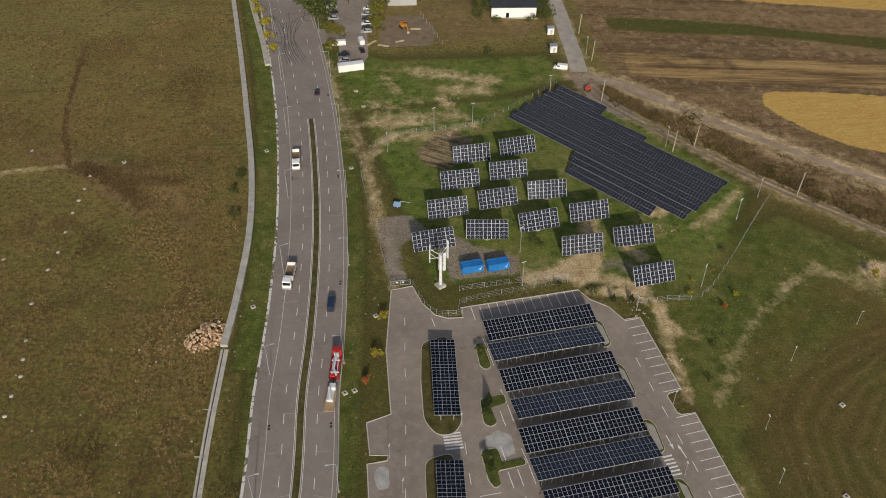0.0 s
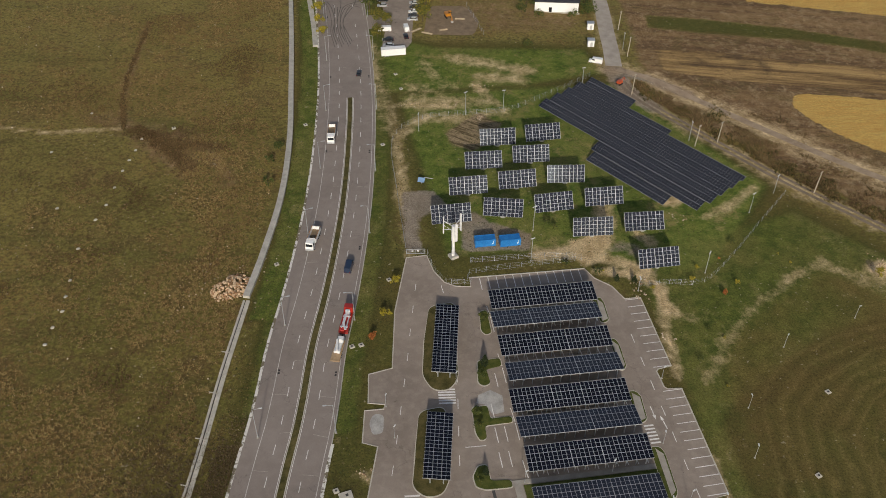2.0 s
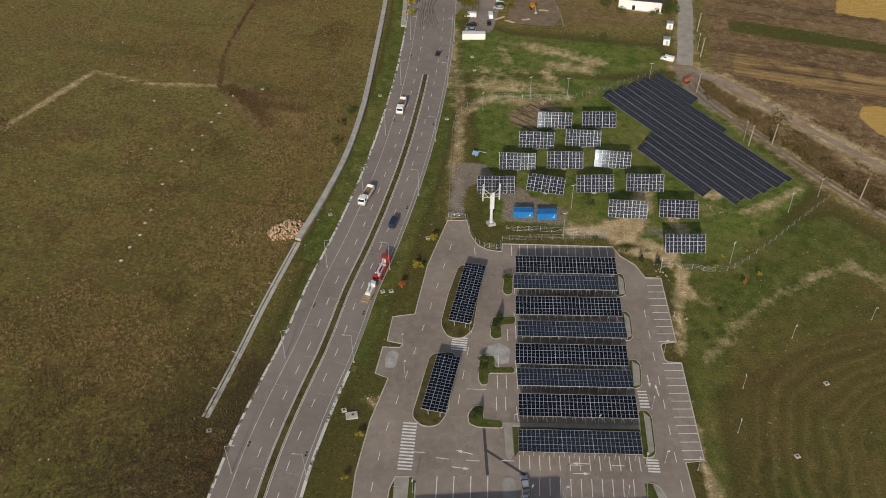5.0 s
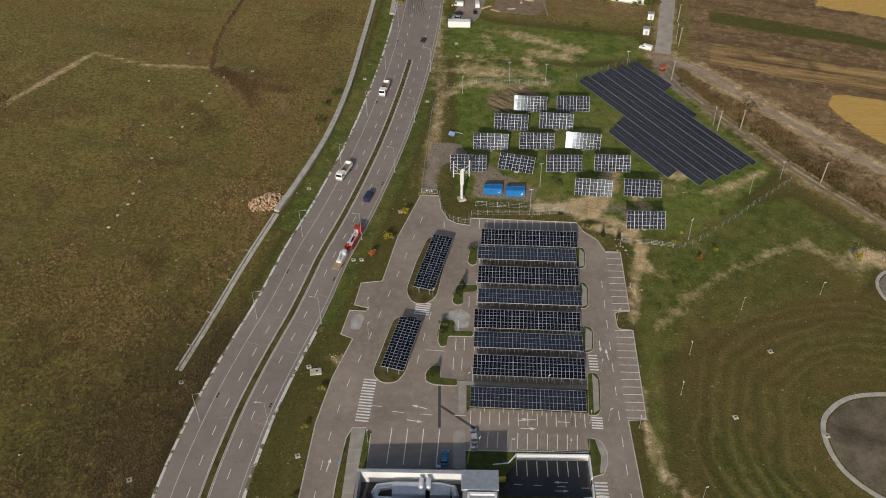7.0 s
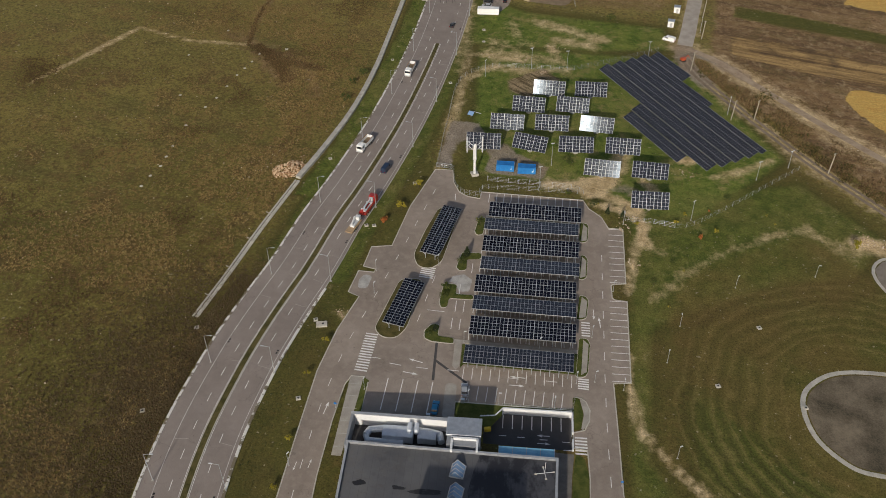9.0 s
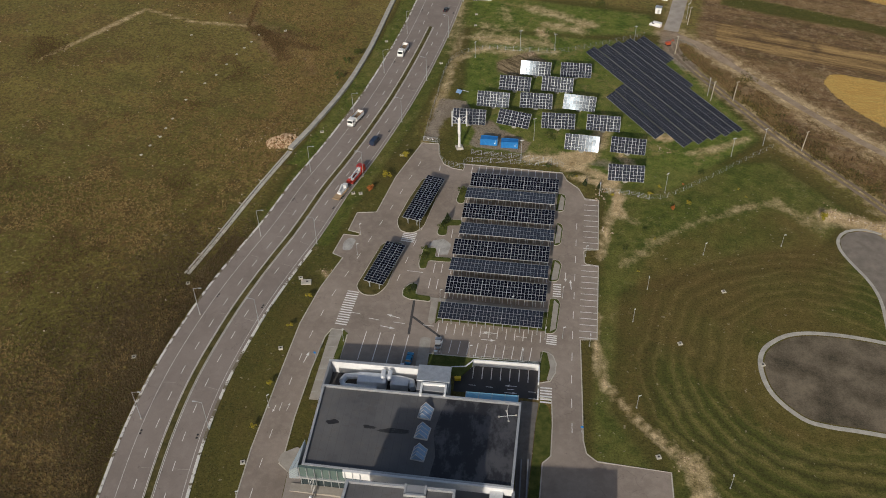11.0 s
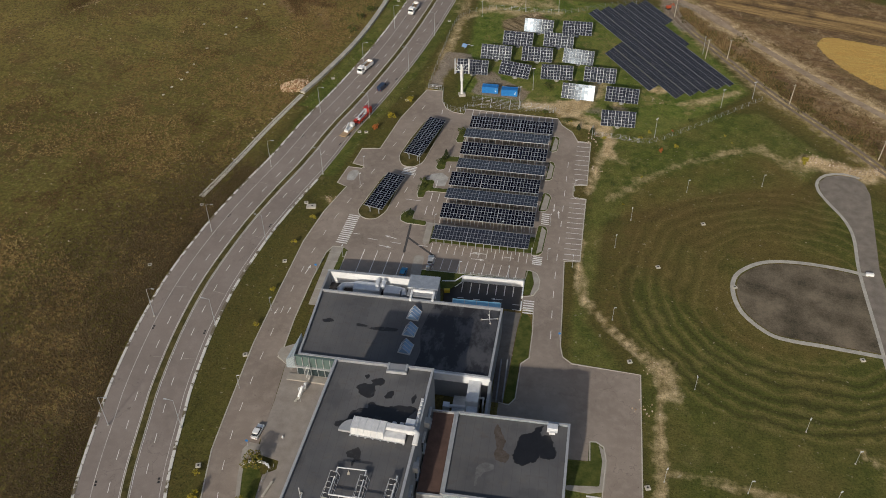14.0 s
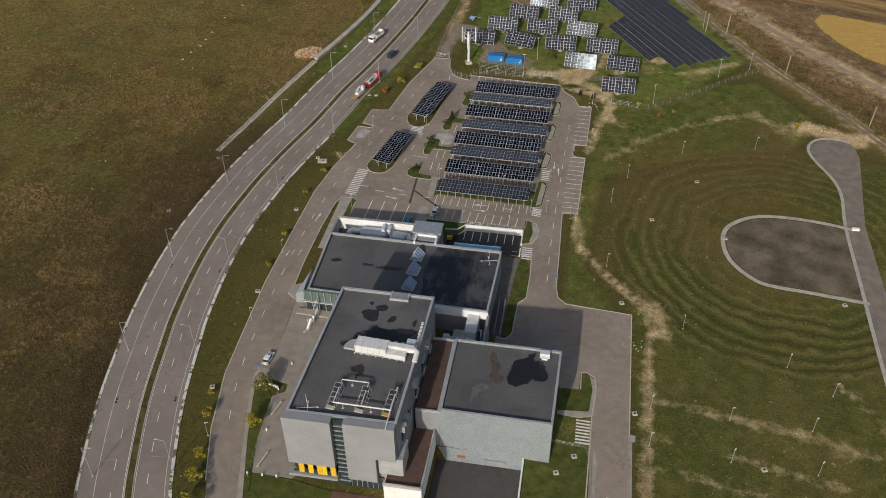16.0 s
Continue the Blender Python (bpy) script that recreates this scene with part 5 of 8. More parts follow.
tagged(part("yard_screen", prism([(73.6, 11.8), (74.3, 11.8), (74.3, 25.7), (73.6, 25.7)], -5.2, 3.6), FACADE), "grey screen wall of the inner yard", "wall", "", "structure")
tagged(part("ramp_wall", boxes([((77.0, 33.0, -3.9), (0.3, 13.5, 1.6)), ((75.4, 33.0, -3.9), (0.3, 13.5, 1.4))]), FACADE), "pair of low walls along the side ramp", "wall", "", "structure")

# ---- solar plant ----
def module_mesh(name, w, d, cell, rim=0.045, halves=1, along=1, frame_mat=None):
    """A framed module lying flat: a metal frame with recessed dark cells, split in halves."""
    bm = bmesh.new()
    box(bm, (0, 0, 0), (w, d, 0.05), None, 0)
    for k in range(halves):
        if along:
            cd = (d - rim * (halves + 1)) / halves
            box(bm, (0, -d / 2 + rim + cd / 2 + k * (cd + rim), 0.028), (w - 2 * rim, cd, 0.012), None, 1)
        else:
            cw = (w - rim * (halves + 1)) / halves
            box(bm, (-w / 2 + rim + cw / 2 + k * (cw + rim), 0, 0.028), (cw, d - 2 * rim, 0.012), None, 1)
    return mesh_of(bm, name, [frame_mat or ALU, cell])


def canopy(cx, cy, rz, cols, rows, mw, md, tilt, z, mesh, label, roll_axis="X", gaps=()):
    """A solar carport: modules on rails, a beam frame, and posts on the ground."""
    ob = thing("solar_canopy", pose(cx, cy, G(cx, cy), 0, 0, rz), label, "solar canopy", "solar canopies over the car park")
    t = Matrix.Translation((0, 0, z)) @ Matrix.Rotation(radians(tilt), 4, roll_axis)
    w, d = cols * mw, rows * md
    for i in range(cols):
        for j in range(rows):
            x = -w / 2 + mw * (i + 0.5)
            x += 0.08 * (sum(i >= g for g in gaps) - len(gaps) / 2)
            part("solar_module", mesh, None, ob, "", t @ Matrix.Translation((x, -d / 2 + md * (j + 0.5), 0)))
    if roll_axis == "X":
        for j in range(rows + 1):
            part("cap_strip", boxes([((0, -d / 2 + md * j, 0.035), (w + 0.1, 0.07, 0.05))]), ALU, ob, "", t)
        for g in gaps:
            part("seam_strip", boxes([((-w / 2 + mw * g + 0.08 * (gaps.index(g) + 0.5 - len(gaps) / 2), -d / 2 + 0.3 + 0.72 * k, 0.04), (0.10, 0.36, 0.05)) for k in range(int(d / 0.72))]), ALU_BRIGHT, ob, "dashed pale seam", t)
    for j in range(rows + 1):
        yy = -d / 2 + md * j
        part("rail", boxes([((0, min(max(yy, -d / 2 + 0.06), d / 2 - 0.06), -0.1), (w + 0.2, 0.1, 0.12), None)]), STEEL, ob, "", t)
    return ob, t, w, d


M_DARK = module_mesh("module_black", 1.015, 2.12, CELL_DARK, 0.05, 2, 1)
M_SKYLIT = module_mesh("module_sky_tint", 1.015, 2.12, CELL_SKYLIT, 0.05, 2, 1)
M_SIDE = module_mesh("module_side", 2.0, 1.02, CELL_DARK, 0.05, 2, 0)


def long_canopy(cx, cy, tilt, mesh, label, post_side, z=3.35, rz=-2.3):
    ob, t, w, d = canopy(cx, cy, rz, 28, 3, 1.03, 2.15, tilt, z, mesh, label, "X", (10, 17))
    for k in range(12):
        x = -w / 2 + 1.2 + k * (w - 2.4) / 11
        gx, gy = cx + x * math.cos(radians(rz)), cy + x * math.sin(radians(rz))
        dz = G(gx, gy) - G(cx, cy)
        bm = bmesh.new()
        y0 = post_side * (d / 2 - 1.0)
        zt = z + y0 * math.sin(radians(tilt)) - 0.2
        box(bm, (x, y0, (zt + dz - 0.4) / 2), (0.16, 0.2, zt - dz + 0.4))
        part("post", bm, STEEL, ob)
        bm = bmesh.new()
        box(bm, (x, 0, -0.25), (0.12, d - 0.3, 0.18))
        part("rafter", bm, STEEL, ob, "", t)
    return ob


DARK_LABEL, SKYLIT_LABEL = "carport of black solar modules sloping gently south", "carport of solar modules sloping gently north, sky reflection painted in bluish"
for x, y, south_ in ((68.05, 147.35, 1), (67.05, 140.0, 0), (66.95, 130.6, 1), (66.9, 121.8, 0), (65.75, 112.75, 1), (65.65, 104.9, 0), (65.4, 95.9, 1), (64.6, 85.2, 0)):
    long_canopy(x, y, 6.6 if south_ else (-6.6 if y > 90 else 1.0), M_DARK if south_ else M_SKYLIT, DARK_LABEL if south_ else SKYLIT_LABEL, -1)
for x, y, n in ((39.4, 135.9, 23), (31.9, 103.2, 18)):
    ob, t, w, d = canopy(x, y, -12.5, 3, n, 2.03, 1.035, 3.0, 2.9, M_SIDE, "narrow carport of black solar modules over an island", "Y")
    for k in range(5):
        yy = -d / 2 + 0.8 + k * (d - 1.6) / 4
        bm = bmesh.new()
        for xx in (-1.5, 1.5):
            tube(bm, (xx, yy, -0.4), (xx, yy, 2.6), 0.12, n=8)
            tube(bm, (xx, yy, 1.4), (xx * 1.8, yy, 2.75), 0.07, n=6)
        box(bm, (0, yy, 2.68), (w - 0.2, 0.16, 0.2))
        part("post_frame", bm, STEEL, ob)

M_TRACK = module_mesh("module_tracker", 1.13, 1.11, CELL_GREY, 0.027, 1, 1, ALU_BRIGHT)


seat = random.Random(12)      # modules never sit quite flat


def tracker(x, y, rz, tilt, name_label, bend=0.015):
    ob = thing("solar_tracker", pose(x, y, G(x, y), 0, 0, rz), name_label, "solar tracker", "field of solar trackers")
    t = Matrix.Translation((0, 0, 3.7)) @ Matrix.Rotation(radians(tilt), 4, "X")
    for i in range(10):
        for j in range(5):
            px_ = (i - 4.5) * 1.145 + ((i // 2) - 2) * 0.10
            part("solar_module", M_TRACK, None, ob, "", t @ Matrix.Translation((px_, (j - 2) * 1.125, 0.16)) @ Euler((seat.gauss(0, 0.006), seat.gauss(0, 0.006) + ((9 - i) * bend if bend > 0 else i * -bend), 0)).to_matrix().to_4x4())
    bm = bmesh.new()
    for j in range(-2, 3):
        box(bm, (0, j * 1.1 + 0.3, 0), (11.6, 0.08, 0.12))
    part("rails", bm, ALU, ob, "", t)
    for i in range(-1, 5):
        part("cover_strip", boxes([(((i - 2) * 2.39 + 1.195, 0, 0.12), (0.06, 5.6, 0.04))]), ALU_BRIGHT, ob, "", t)
    bm = bmesh.new()
    tube(bm, (-5.4, 0, -0.25), (5.4, 0, -0.25), 0.16, n=8)
    part("torque_tube", bm, STEEL, ob, "", t)
    bm = bmesh.new()
    tube(bm, (0, 0.3, -0.3), (0, 0.3, 3.6), 0.26, 0.22, n=10)
    part("mast", bm, STEEL, ob)
    bm = bmesh.new()
    tube(bm, (0, 0.3, -0.2), (0, 0.3, 0.18), 0.9, n=12)
    part("footing", bm, CONCRETE, ob)
    return ob


TRACKERS = [(72.4, 222.8, -4.5, 63), (88.2, 223.8, -1, 53), (64.9, 210.3, -5, 53), (81.1, 211.9, -5, 57), (57.4, 197.6, -3.3, 57), (73.4, 198.9, -1.7, 55), (89.5, 199.8, -8.2, 60.5), (49.6, 184.5, -1.6, 51), (65.8, 185.4, -15, 44), (81.8, 186.2, 0, 52), (98.1, 187.1, -3.2, 55), (90.3, 173.3, -5.8, 62), (106.4, 173.8, -5, 46), (105.0, 157.4, -1, 51)]
for x, y, rz, tilt in TRACKERS:
    tracker(x, y, rz, tilt, "dual-axis solar tracker turned out of line with the others" if rz < -10 else "dual-axis solar tracker with pale-framed modules facing the sun", -0.015 if rz in (-4.5, -8.2) else 0.015)

CELL_FIELD = cells("cells_field", (0.011, 0.013, 0.021), (0.022, 0.025, 0.037), 0.3, 0.4)
M_FIELD = module_mesh("module_field", 1.03, 2.09, CELL_FIELD, 0.024, 2, 1, ALU)
ALONG, ACROSS = Vector((0.538, -0.842)), Vector((0.842, 0.538))
for r, (q0, q1) in enumerate(((-124, -92.5), (-127.4, -83.6), (-157, -83.2), (-157.3, -83.0), (-157.2, -83.0), (-157, -83.4), (-156.6, -134.6))):
    p = 197.7 + 6.1 * r + 2.1
    n = int((q1 - q0) / 1.05)
    q = (q0 + q1) / 2
    c = ALONG * q + ACROSS * p
    ob = thing("solar_table", pose(c.x, c.y, G(c.x, c.y), 0, 0, math.degrees(math.atan2(ALONG.y, ALONG.x))), "long ground-mounted table of black solar modules", "solar table", "ground-mounted solar field")
    # the table follows the slope of the ground along its length
    slope = math.atan2(G(c.x + ALONG.x * 10, c.y + ALONG.y * 10) - G(c.x, c.y), 10)
    t = Matrix.Translation((0, 0, 1.3)) @ Matrix.Rotation(-slope, 4, "Y") @ Matrix.Rotation(radians(22), 4, "X")
    for k in range(n):
        for j in ((-1, 1) if r != 5 or q0 + 1.05 * k < -115 else (-1,)):
            part("solar_module", M_FIELD, None, ob, "", t @ Matrix.Translation(((k - (n - 1) / 2) * 1.05, j * 1.055, 0)))
    part("rail", boxes([((0, y, -0.1), (n * 1.05, 0.12, 0.1)) for y in (-1.4, -0.6)]), ALU, ob, "", t)
    for y in (-2.1, 0.0, 2.1):
        ln = n * 1.05 if r != 5 or y < 1 else 42.0
        part("cap_strip", boxes([((ln / 2 - n * 0.525, y, 0.035), (ln, 0.06, 0.04))]), ALU_BRIGHT if y < 1 else ALU, ob, "pale metal cap strip", t)
    for k in range(0, n, 6):
        x = (k - (n - 1) / 2) * 1.05
        part("leg", boxes([((x, -1.1, 0.28), (0.12, 0.12, 0.95))]), STEEL, ob, "", Matrix.Rotation(-slope, 4, "Y"))
        if r != 5 or q0 + 1.05 * k < -115:
            part("leg", boxes([((x, 1.1, 0.72), (0.12, 0.12, 1.85))]), STEEL, ob, "", Matrix.Rotation(-slope, 4, "Y"))


# ---- loose things near the plant ----
def container(x, y, rz):
    ob = thing("shipping_container", pose(x, y, G(x, y) + 0.02, 0, 0, rz), "bright blue steel shipping container on gravel", "container", "blue containers")
    part("shell", bevel_box((0, 0, 1.3), (6.0, 2.4, 2.5), 0.04, 1), BLUE, ob)
    for s in (-1, 1):
        part("corrugation", boxes([((-2.75 + 0.31 * k, s * 1.22, 1.3), (0.16, 0.06, 2.2)) for k in range(18)]), BLUE, ob)
    part("corner_frame", boxes([((sx * 2.97, sy * 1.19, 1.3), (0.14, 0.14, 2.62)) for sx in (-1, 1) for sy in (-1, 1)] + [((0, sy * 1.19, 2.58), (6.0, 0.12, 0.12)) for sy in (-1, 1)]), BLUE, ob)
    part("door_bar", boxes([((3.06, yy, 1.3), (0.06, 0.06, 2.3)) for yy in (-0.8, -0.3, 0.3, 0.8)]), STEEL, ob)
    part("marking", boxes([((2.3, -1.262, 1.55), (0.1, 0.012, 1.1)), ((2.0, -1.262, 1.1), (0.28, 0.012, 0.5))]), WHITE, ob, "white stencilled marking")
    part("roof_rib", boxes([((-2.6 + 0.65 * k, 0, 2.57), (0.2, 2.1, 0.04)) for k in range(9)]), BLUE, ob)
    return ob


container(57.7, 173.6, -1.5)
container(65.0, 172.9, -0.5)
wt = thing("wind_turbine", pose(47.5, 169.4, G(47.5, 169.4), 0, 0, 20), "small white vertical-axis wind turbine on a mast", "wind turbine")
part("plinth", bevel_box((0, 0, 0.3), (2.4, 2.4, 0.9), 0.1, 1), CONCRETE, wt)
bm = bmesh.new()
tube(bm, (0, 0, 0.7), (0, 0, 6.2), 0.5, 0.42, n=14)
part("mast", bm, WHITE_METAL, wt)
bm = bmesh.new()
tube(bm, (0, 0, 6.2), (0, 0, 11.6), 0.62, 0.55, n=14)
part("generator", bm, WHITE_METAL, wt)
for k in range(3):
    a = radians(120 * k + 15)
    c, s = math.cos(a), math.sin(a)
    bl = part("blade", bevel_box((0, 0, 0), (0.22, 0.7, 6.2), 0.08, 2), WHITE_METAL, wt, "", pose(2.9 * c, 2.9 * s, 11.2, 0, 0, 120 * k + 15))
    bm = bmesh.new()
    for z in (9.4, 12.6):
        tube(bm, (0, 0, 11.2 if z > 11 else 10.4), (2.9 * c, 2.9 * s, z), 0.09, n=6)
    tube(bm, (0.4 * c, 0.4 * s, 9.6), (2.9 * c, 2.9 * s, 11.2), 0.06, n=5)
    part("strut", bm, WHITE_METAL, wt)

# ---- paths, tracks and far ground ----
tagged(part("farm_lane", ribbon([p for p in FARM_TRACK if p[1] > 268], -3.2, 3.2, -0.2, 0.04), varied("lane_gravel", (0.31, 0.272, 0.228), (0.44, 0.39, 0.335), 0.3, 0.95, grain=14)), "pale grey gravel lane past the sheds", "lane", "", "structure")
TRACK = varied("track_dirt", (0.150, 0.112, 0.078), (0.26, 0.20, 0.145), 0.35, 0.95, grain=9, bump=0.4)
south_track = [p for p in FARM_TRACK if p[1] < 263]
for d0, d1 in ((-1.9, -0.7), (0.4, 1.7)):
    tagged(part("farm_track", ribbon(south_track, d0, d1, -0.2, 0.03), TRACK), "worn wheel rut of a dirt farm track", "track", "", "structure")
tagged(part("farm_track", ribbon(FARM_TRACK_B, -1.6, 1.6, -0.2, 0.035), varied("track_dust", (0.27, 0.195, 0.130), (0.42, 0.325, 0.230), 0.3, 0.95, grain=8, bump=0.4)), "dusty farm track across the fallow land", "track", "", "structure")
loop_line = smooth_line([(178, 91.0), (170, 92.6), (159.6, 93.4), (151, 92.6), (145.0, 90.0), (139.6, 84.6), (138.0, 77.5), (139.8, 69.0), (146.0, 62.0), (152, 60.2), (160, 59.6), (176.6, 58.0)], 1.5)
tagged(part("oval_path", ribbon(loop_line, -0.65, 0.65, -0.2, 0.06), CONCRETE), "pale concrete path bending round an oval of bare ground", "path", "", "structure")
tagged(slab("oval_ground", offset(loop_line, -1.1), 0.035, varied("oval_soil", (0.048, 0.039, 0.021), (0.215, 0.172, 0.118), 0.12, 0.95, grain=18, bump=0.4)), "bare brown ground inside the oval path", "ground")
east = slab("access_road", [(178, -60), (176.2, 10), (175.8, 34.3), (176, 66.9), (176.2, 91.8), (177.4, 108), (176.2, 117), (173.2, 124.5), (171.0, 131), (171.2, 136), (174.4, 139.8), (179, 141.4), (183.5, 140.9), (186.2, 137.5), (186.8, 131.9), (184.2, 112), (181.8, 94), (181.9, 63.3), (184, 20), (187, -60)], 0.045, varied("pale_asphalt", (0.17, 0.145, 0.118), (0.27, 0.232, 0.19), 0.3, 0.9, grain=14), None, "pale asphalt lane with a turning head", "road")
part("path_edge", ribbon(smooth_line([(176.2, -20), (175.8, 34.3), (176, 66.9), (176.2, 91.8), (177.6, 108), (176.4, 117), (173.0, 125), (170.8, 131.5), (171.4, 136.5), (174.6, 140.2), (180, 141.8), (185, 140.2)], 2.0), -1.0, 0.0, -0.2, 0.10), CONCRETE, east, "pale concrete edge path")
tagged(part("white_block", bevel_box((178.4, 91.2, G(178, 91) + 0.3), (2.2, 0.9, 0.9), 0.05, 1), WHITE), "white painted concrete block at the path end", "block")

nlot = slab("north_car_park", [(46.3, 346.7), (46.6, 326.1), (44.9, 319.2), (46.2, 311.9), (41.4, 291.6), (50.2, 289.8), (54.2, 296.8), (57.4, 314.4), (62.0, 330.8), (68.1, 342.7), (80, 400), (46, 400)], 0.05, LOT, None, "asphalt car park with rows of parked cars", "car park")
tagged(slab("side_road", [(34.5, 322), (45.5, 321), (46.8, 312), (37.2, 309), (35.5, 300), (33, 330)], 0.045, ASPHALT), "asphalt mouth of a side road", "road")
SKID = varied("tyre_rubber_marks", (0.105, 0.090, 0.080), (0.17, 0.145, 0.128), 0.4, 0.9)
for k in range(9):
    bend = [(24.0 + 0.9 * k, 296 + 2 * (k % 3)), (23.4 + 0.8 * k, 308), (24.4 + 0.6 * k + 0.7 * (k % 2), 318), (24 + 1.3 * k, 330), (22 + 2.0 * k if k < 5 else 40 - 0.4 * k, 338 - 3 * (k % 4))]
    part("tyre_mark", ribbon(smooth_line(bend, 2.0), -0.14 - 0.05 * (k % 3), 0.14 + 0.05 * (k % 2), 0.0, 0.034), SKID, road, "dark curved tyre mark")
tagged(slab("digging", rounded([(60, 303), (80, 300), (85, 312), (82, 326), (66, 328)], 4), 0.03, EARTH), "patch of dug brown soil", "soil")
crossing(39.2, 312.6, -8, 8, 4.0, 0.95)
tagged(part("retaining_wall", ribbon(smooth_line([(16.6, 297), (17.0, 313), (16.8, 332), (16.6, 352), (17, 400)], 3), -1.0, 1.0, -0.3, 0.7), CONCRETE), "broad pale concrete wall beside the road", "wall", "", "structure")
tagged(slab("pale_patch", [(44.4, 118.4), (47.6, 119.6), (50.2, 117.4), (49.6, 112.4), (46.6, 112), (45.6, 115.2), (43.4, 116)], 0.034, varied("dusty_asphalt", (0.30, 0.285, 0.265), (0.50, 0.48, 0.45), 0.5, 0.95)), "pale dusty stain on the asphalt", "stain")
tagged(slab("pale_patch", rounded([(17.4, 110.0), (20.0, 110.4), (20.8, 115.6), (18.6, 116.4), (17.0, 114)], 1.2), 0.034, bpy.data.materials["dusty_asphalt"]), "pale dusty stain in the lay-by", "stain")
for a, b in (((42.2, 92), (42.5, 78)), ((42.4, 85), (51.4, 78))):
    strip("patched_trench", a, b, 0.7, 0.033, DARK_ASPHALT, lot)


def stain(parent, cx, cy, rx, ry, z, seed, mat=None):
    """An irregular wet patch on a roof."""
    rng = random.Random(seed)
    k = [rng.uniform(0.6, 1.15) for _ in range(9)]
    pts = []
    for i in range(36):
        a = i / 36 * math.tau
        f = i / 36 * 9
        r = k[int(f) % 9] * (1 - f % 1) + k[(int(f) + 1) % 9] * (f % 1) + rng.uniform(-0.05, 0.05)
        pts.append((cx + rx * r * math.cos(a), cy + ry * r * math.sin(a)))
    part("wet_patch", prism(pts, z - 0.05, z + 0.005 + 0.001 * (seed % 4)), mat or WET, parent, "dark wet patch")


WET = Nodes("wet_membrane", 0.5, spec=0.4)
WET = WET.color(WET.ramp(WET.noise(0.42, 6, 0.72), [(0.0, (0.014, 0.014, 0.015)), (0.56, (0.030, 0.029, 0.030)), (0.66, (0.085, 0.083, 0.084)), (1.0, (0.11, 0.107, 0.107))])).mat
SOAKED = varied("soaked_membrane", (0.009, 0.009, 0.010), (0.018, 0.018, 0.020), 0.4, 0.45)
DAMP = Nodes("damp_membrane", 0.6, spec=0.4)
DAMP = DAMP.color(DAMP.ramp(DAMP.noise(0.16, 6, 0.70, (1.25, 0.7, 1)), [(0.0, (0.014, 0.014, 0.018)), (0.48, (0.024, 0.024, 0.029)), (0.58, (0.075, 0.075, 0.082)), (1.0, (0.105, 0.103, 0.106))])).mat
part("wet_patch", prism([(54.6, 27.0), (73.2, 26.5), (73.9, 50.0), (56.4, 50.4), (55.2, 46), (54.2, 40), (55.4, 33)], 3.85, 3.906), DAMP, north, "dark half-dried wet roof membrane")


def puddle(parent, pts, z, mat, label="dark wet patch"):
    """A patch on a roof with a soft, uneven rim."""
    rim = smooth_line(pts + pts[:1], 0.35)[:-1]
    q = [(x + 0.45 * noise.noise((x * 1.2, y * 1.2, 1)) + 0.12 * noise.noise((x * 5, y * 5, 1)), y + 0.45 * noise.noise((x * 1.2, y * 1.2, 9)) + 0.12 * noise.noise((x * 5, y * 5, 9))) for x, y in rim]
    part("wet_patch", prism(q, z - 0.05, z + 0.006), mat, parent, label)


RUSTY_STAIN = varied("rusty_stain", (0.060, 0.043, 0.032), (0.105, 0.088, 0.076), 0.7, 0.8)
CHALKY = varied("chalky_scuff", (0.095, 0.094, 0.098), (0.155, 0.153, 0.155), 0.9, 0.85)
for pts in ([(43.4, -3.6), (43.8, -2.6), (45.9, -1.7), (46.1, 0.2), (47.7, 1.5), (49.5, 1.9), (49.8, 3.5), (53.4, 2.7), (55.8, 3.4), (57.6, 3.5), (59.6, 3.4), (60.0, 2.2), (59.0, 0.7), (59.6, -1.6), (53.0, -3.4), (46.8, -3.8), (44.8, -4.0)], [(45.8, 7.6), (46.9, 8.5), (49.0, 8.8), (49.0, 10.1), (50.8, 10.7), (51.9, 9.9), (51.5, 8.7), (49.8, 8.2), (50.4, 6.7), (49.6, 4.6), (47.7, 5.2), (46.6, 5.8)], [(52.5, 5.3), (52.9, 6.8), (54.3, 7.4), (54.6, 6.4), (53.8, 4.9)], [(46.8, 10.8), (47.4, 11.4), (48.2, 10.9), (47.8, 10.0)], [(58.4, 6.1), (59.3, 7.1), (59.7, 5.8), (58.9, 4.4)], [(47.6, -10.3), (49.1, -9.0), (49.9, -8.9), (50.7, -10.1), (50.9, -12.1), (49.8, -11.8), (49.8, -13.2), (49.3, -13.1), (49.3, -11.3), (48.0, -11.3)]):
    puddle(tall, pts, 17.7, WET)
puddle(hall, [(81.2, 1.6), (81.9, 3.6), (82.6, 7.2), (84.9, 8.0), (86.2, 10.0), (87.4, 10.6), (87.2, 8.5), (87.2, 2.8), (86.7, 0.9), (84.8, -0.2), (83.6, -0.9), (82.1, -0.3)], 7.4, SOAKED)
puddle(hall, [(87.2, 7.6), (88.3, 8.1), (89.6, 7.4), (90.1, 5.6), (90.9, 3.3), (90.0, 1.6), (88.6, 1.5), (87.2, 2.5)], 7.402, SOAKED)
puddle(hall, [(76.9, 6.1), (77.0, 9.2), (77.8, 9.3), (78.5, 7.2), (79.4, 5.4), (79.2, 2.9), (80.4, 1.5), (80.2, -0.4), (78.3, -0.4), (77.3, 1.1), (77.7, 3.0)], 7.4, RUSTY_STAIN, "brown dried stain")
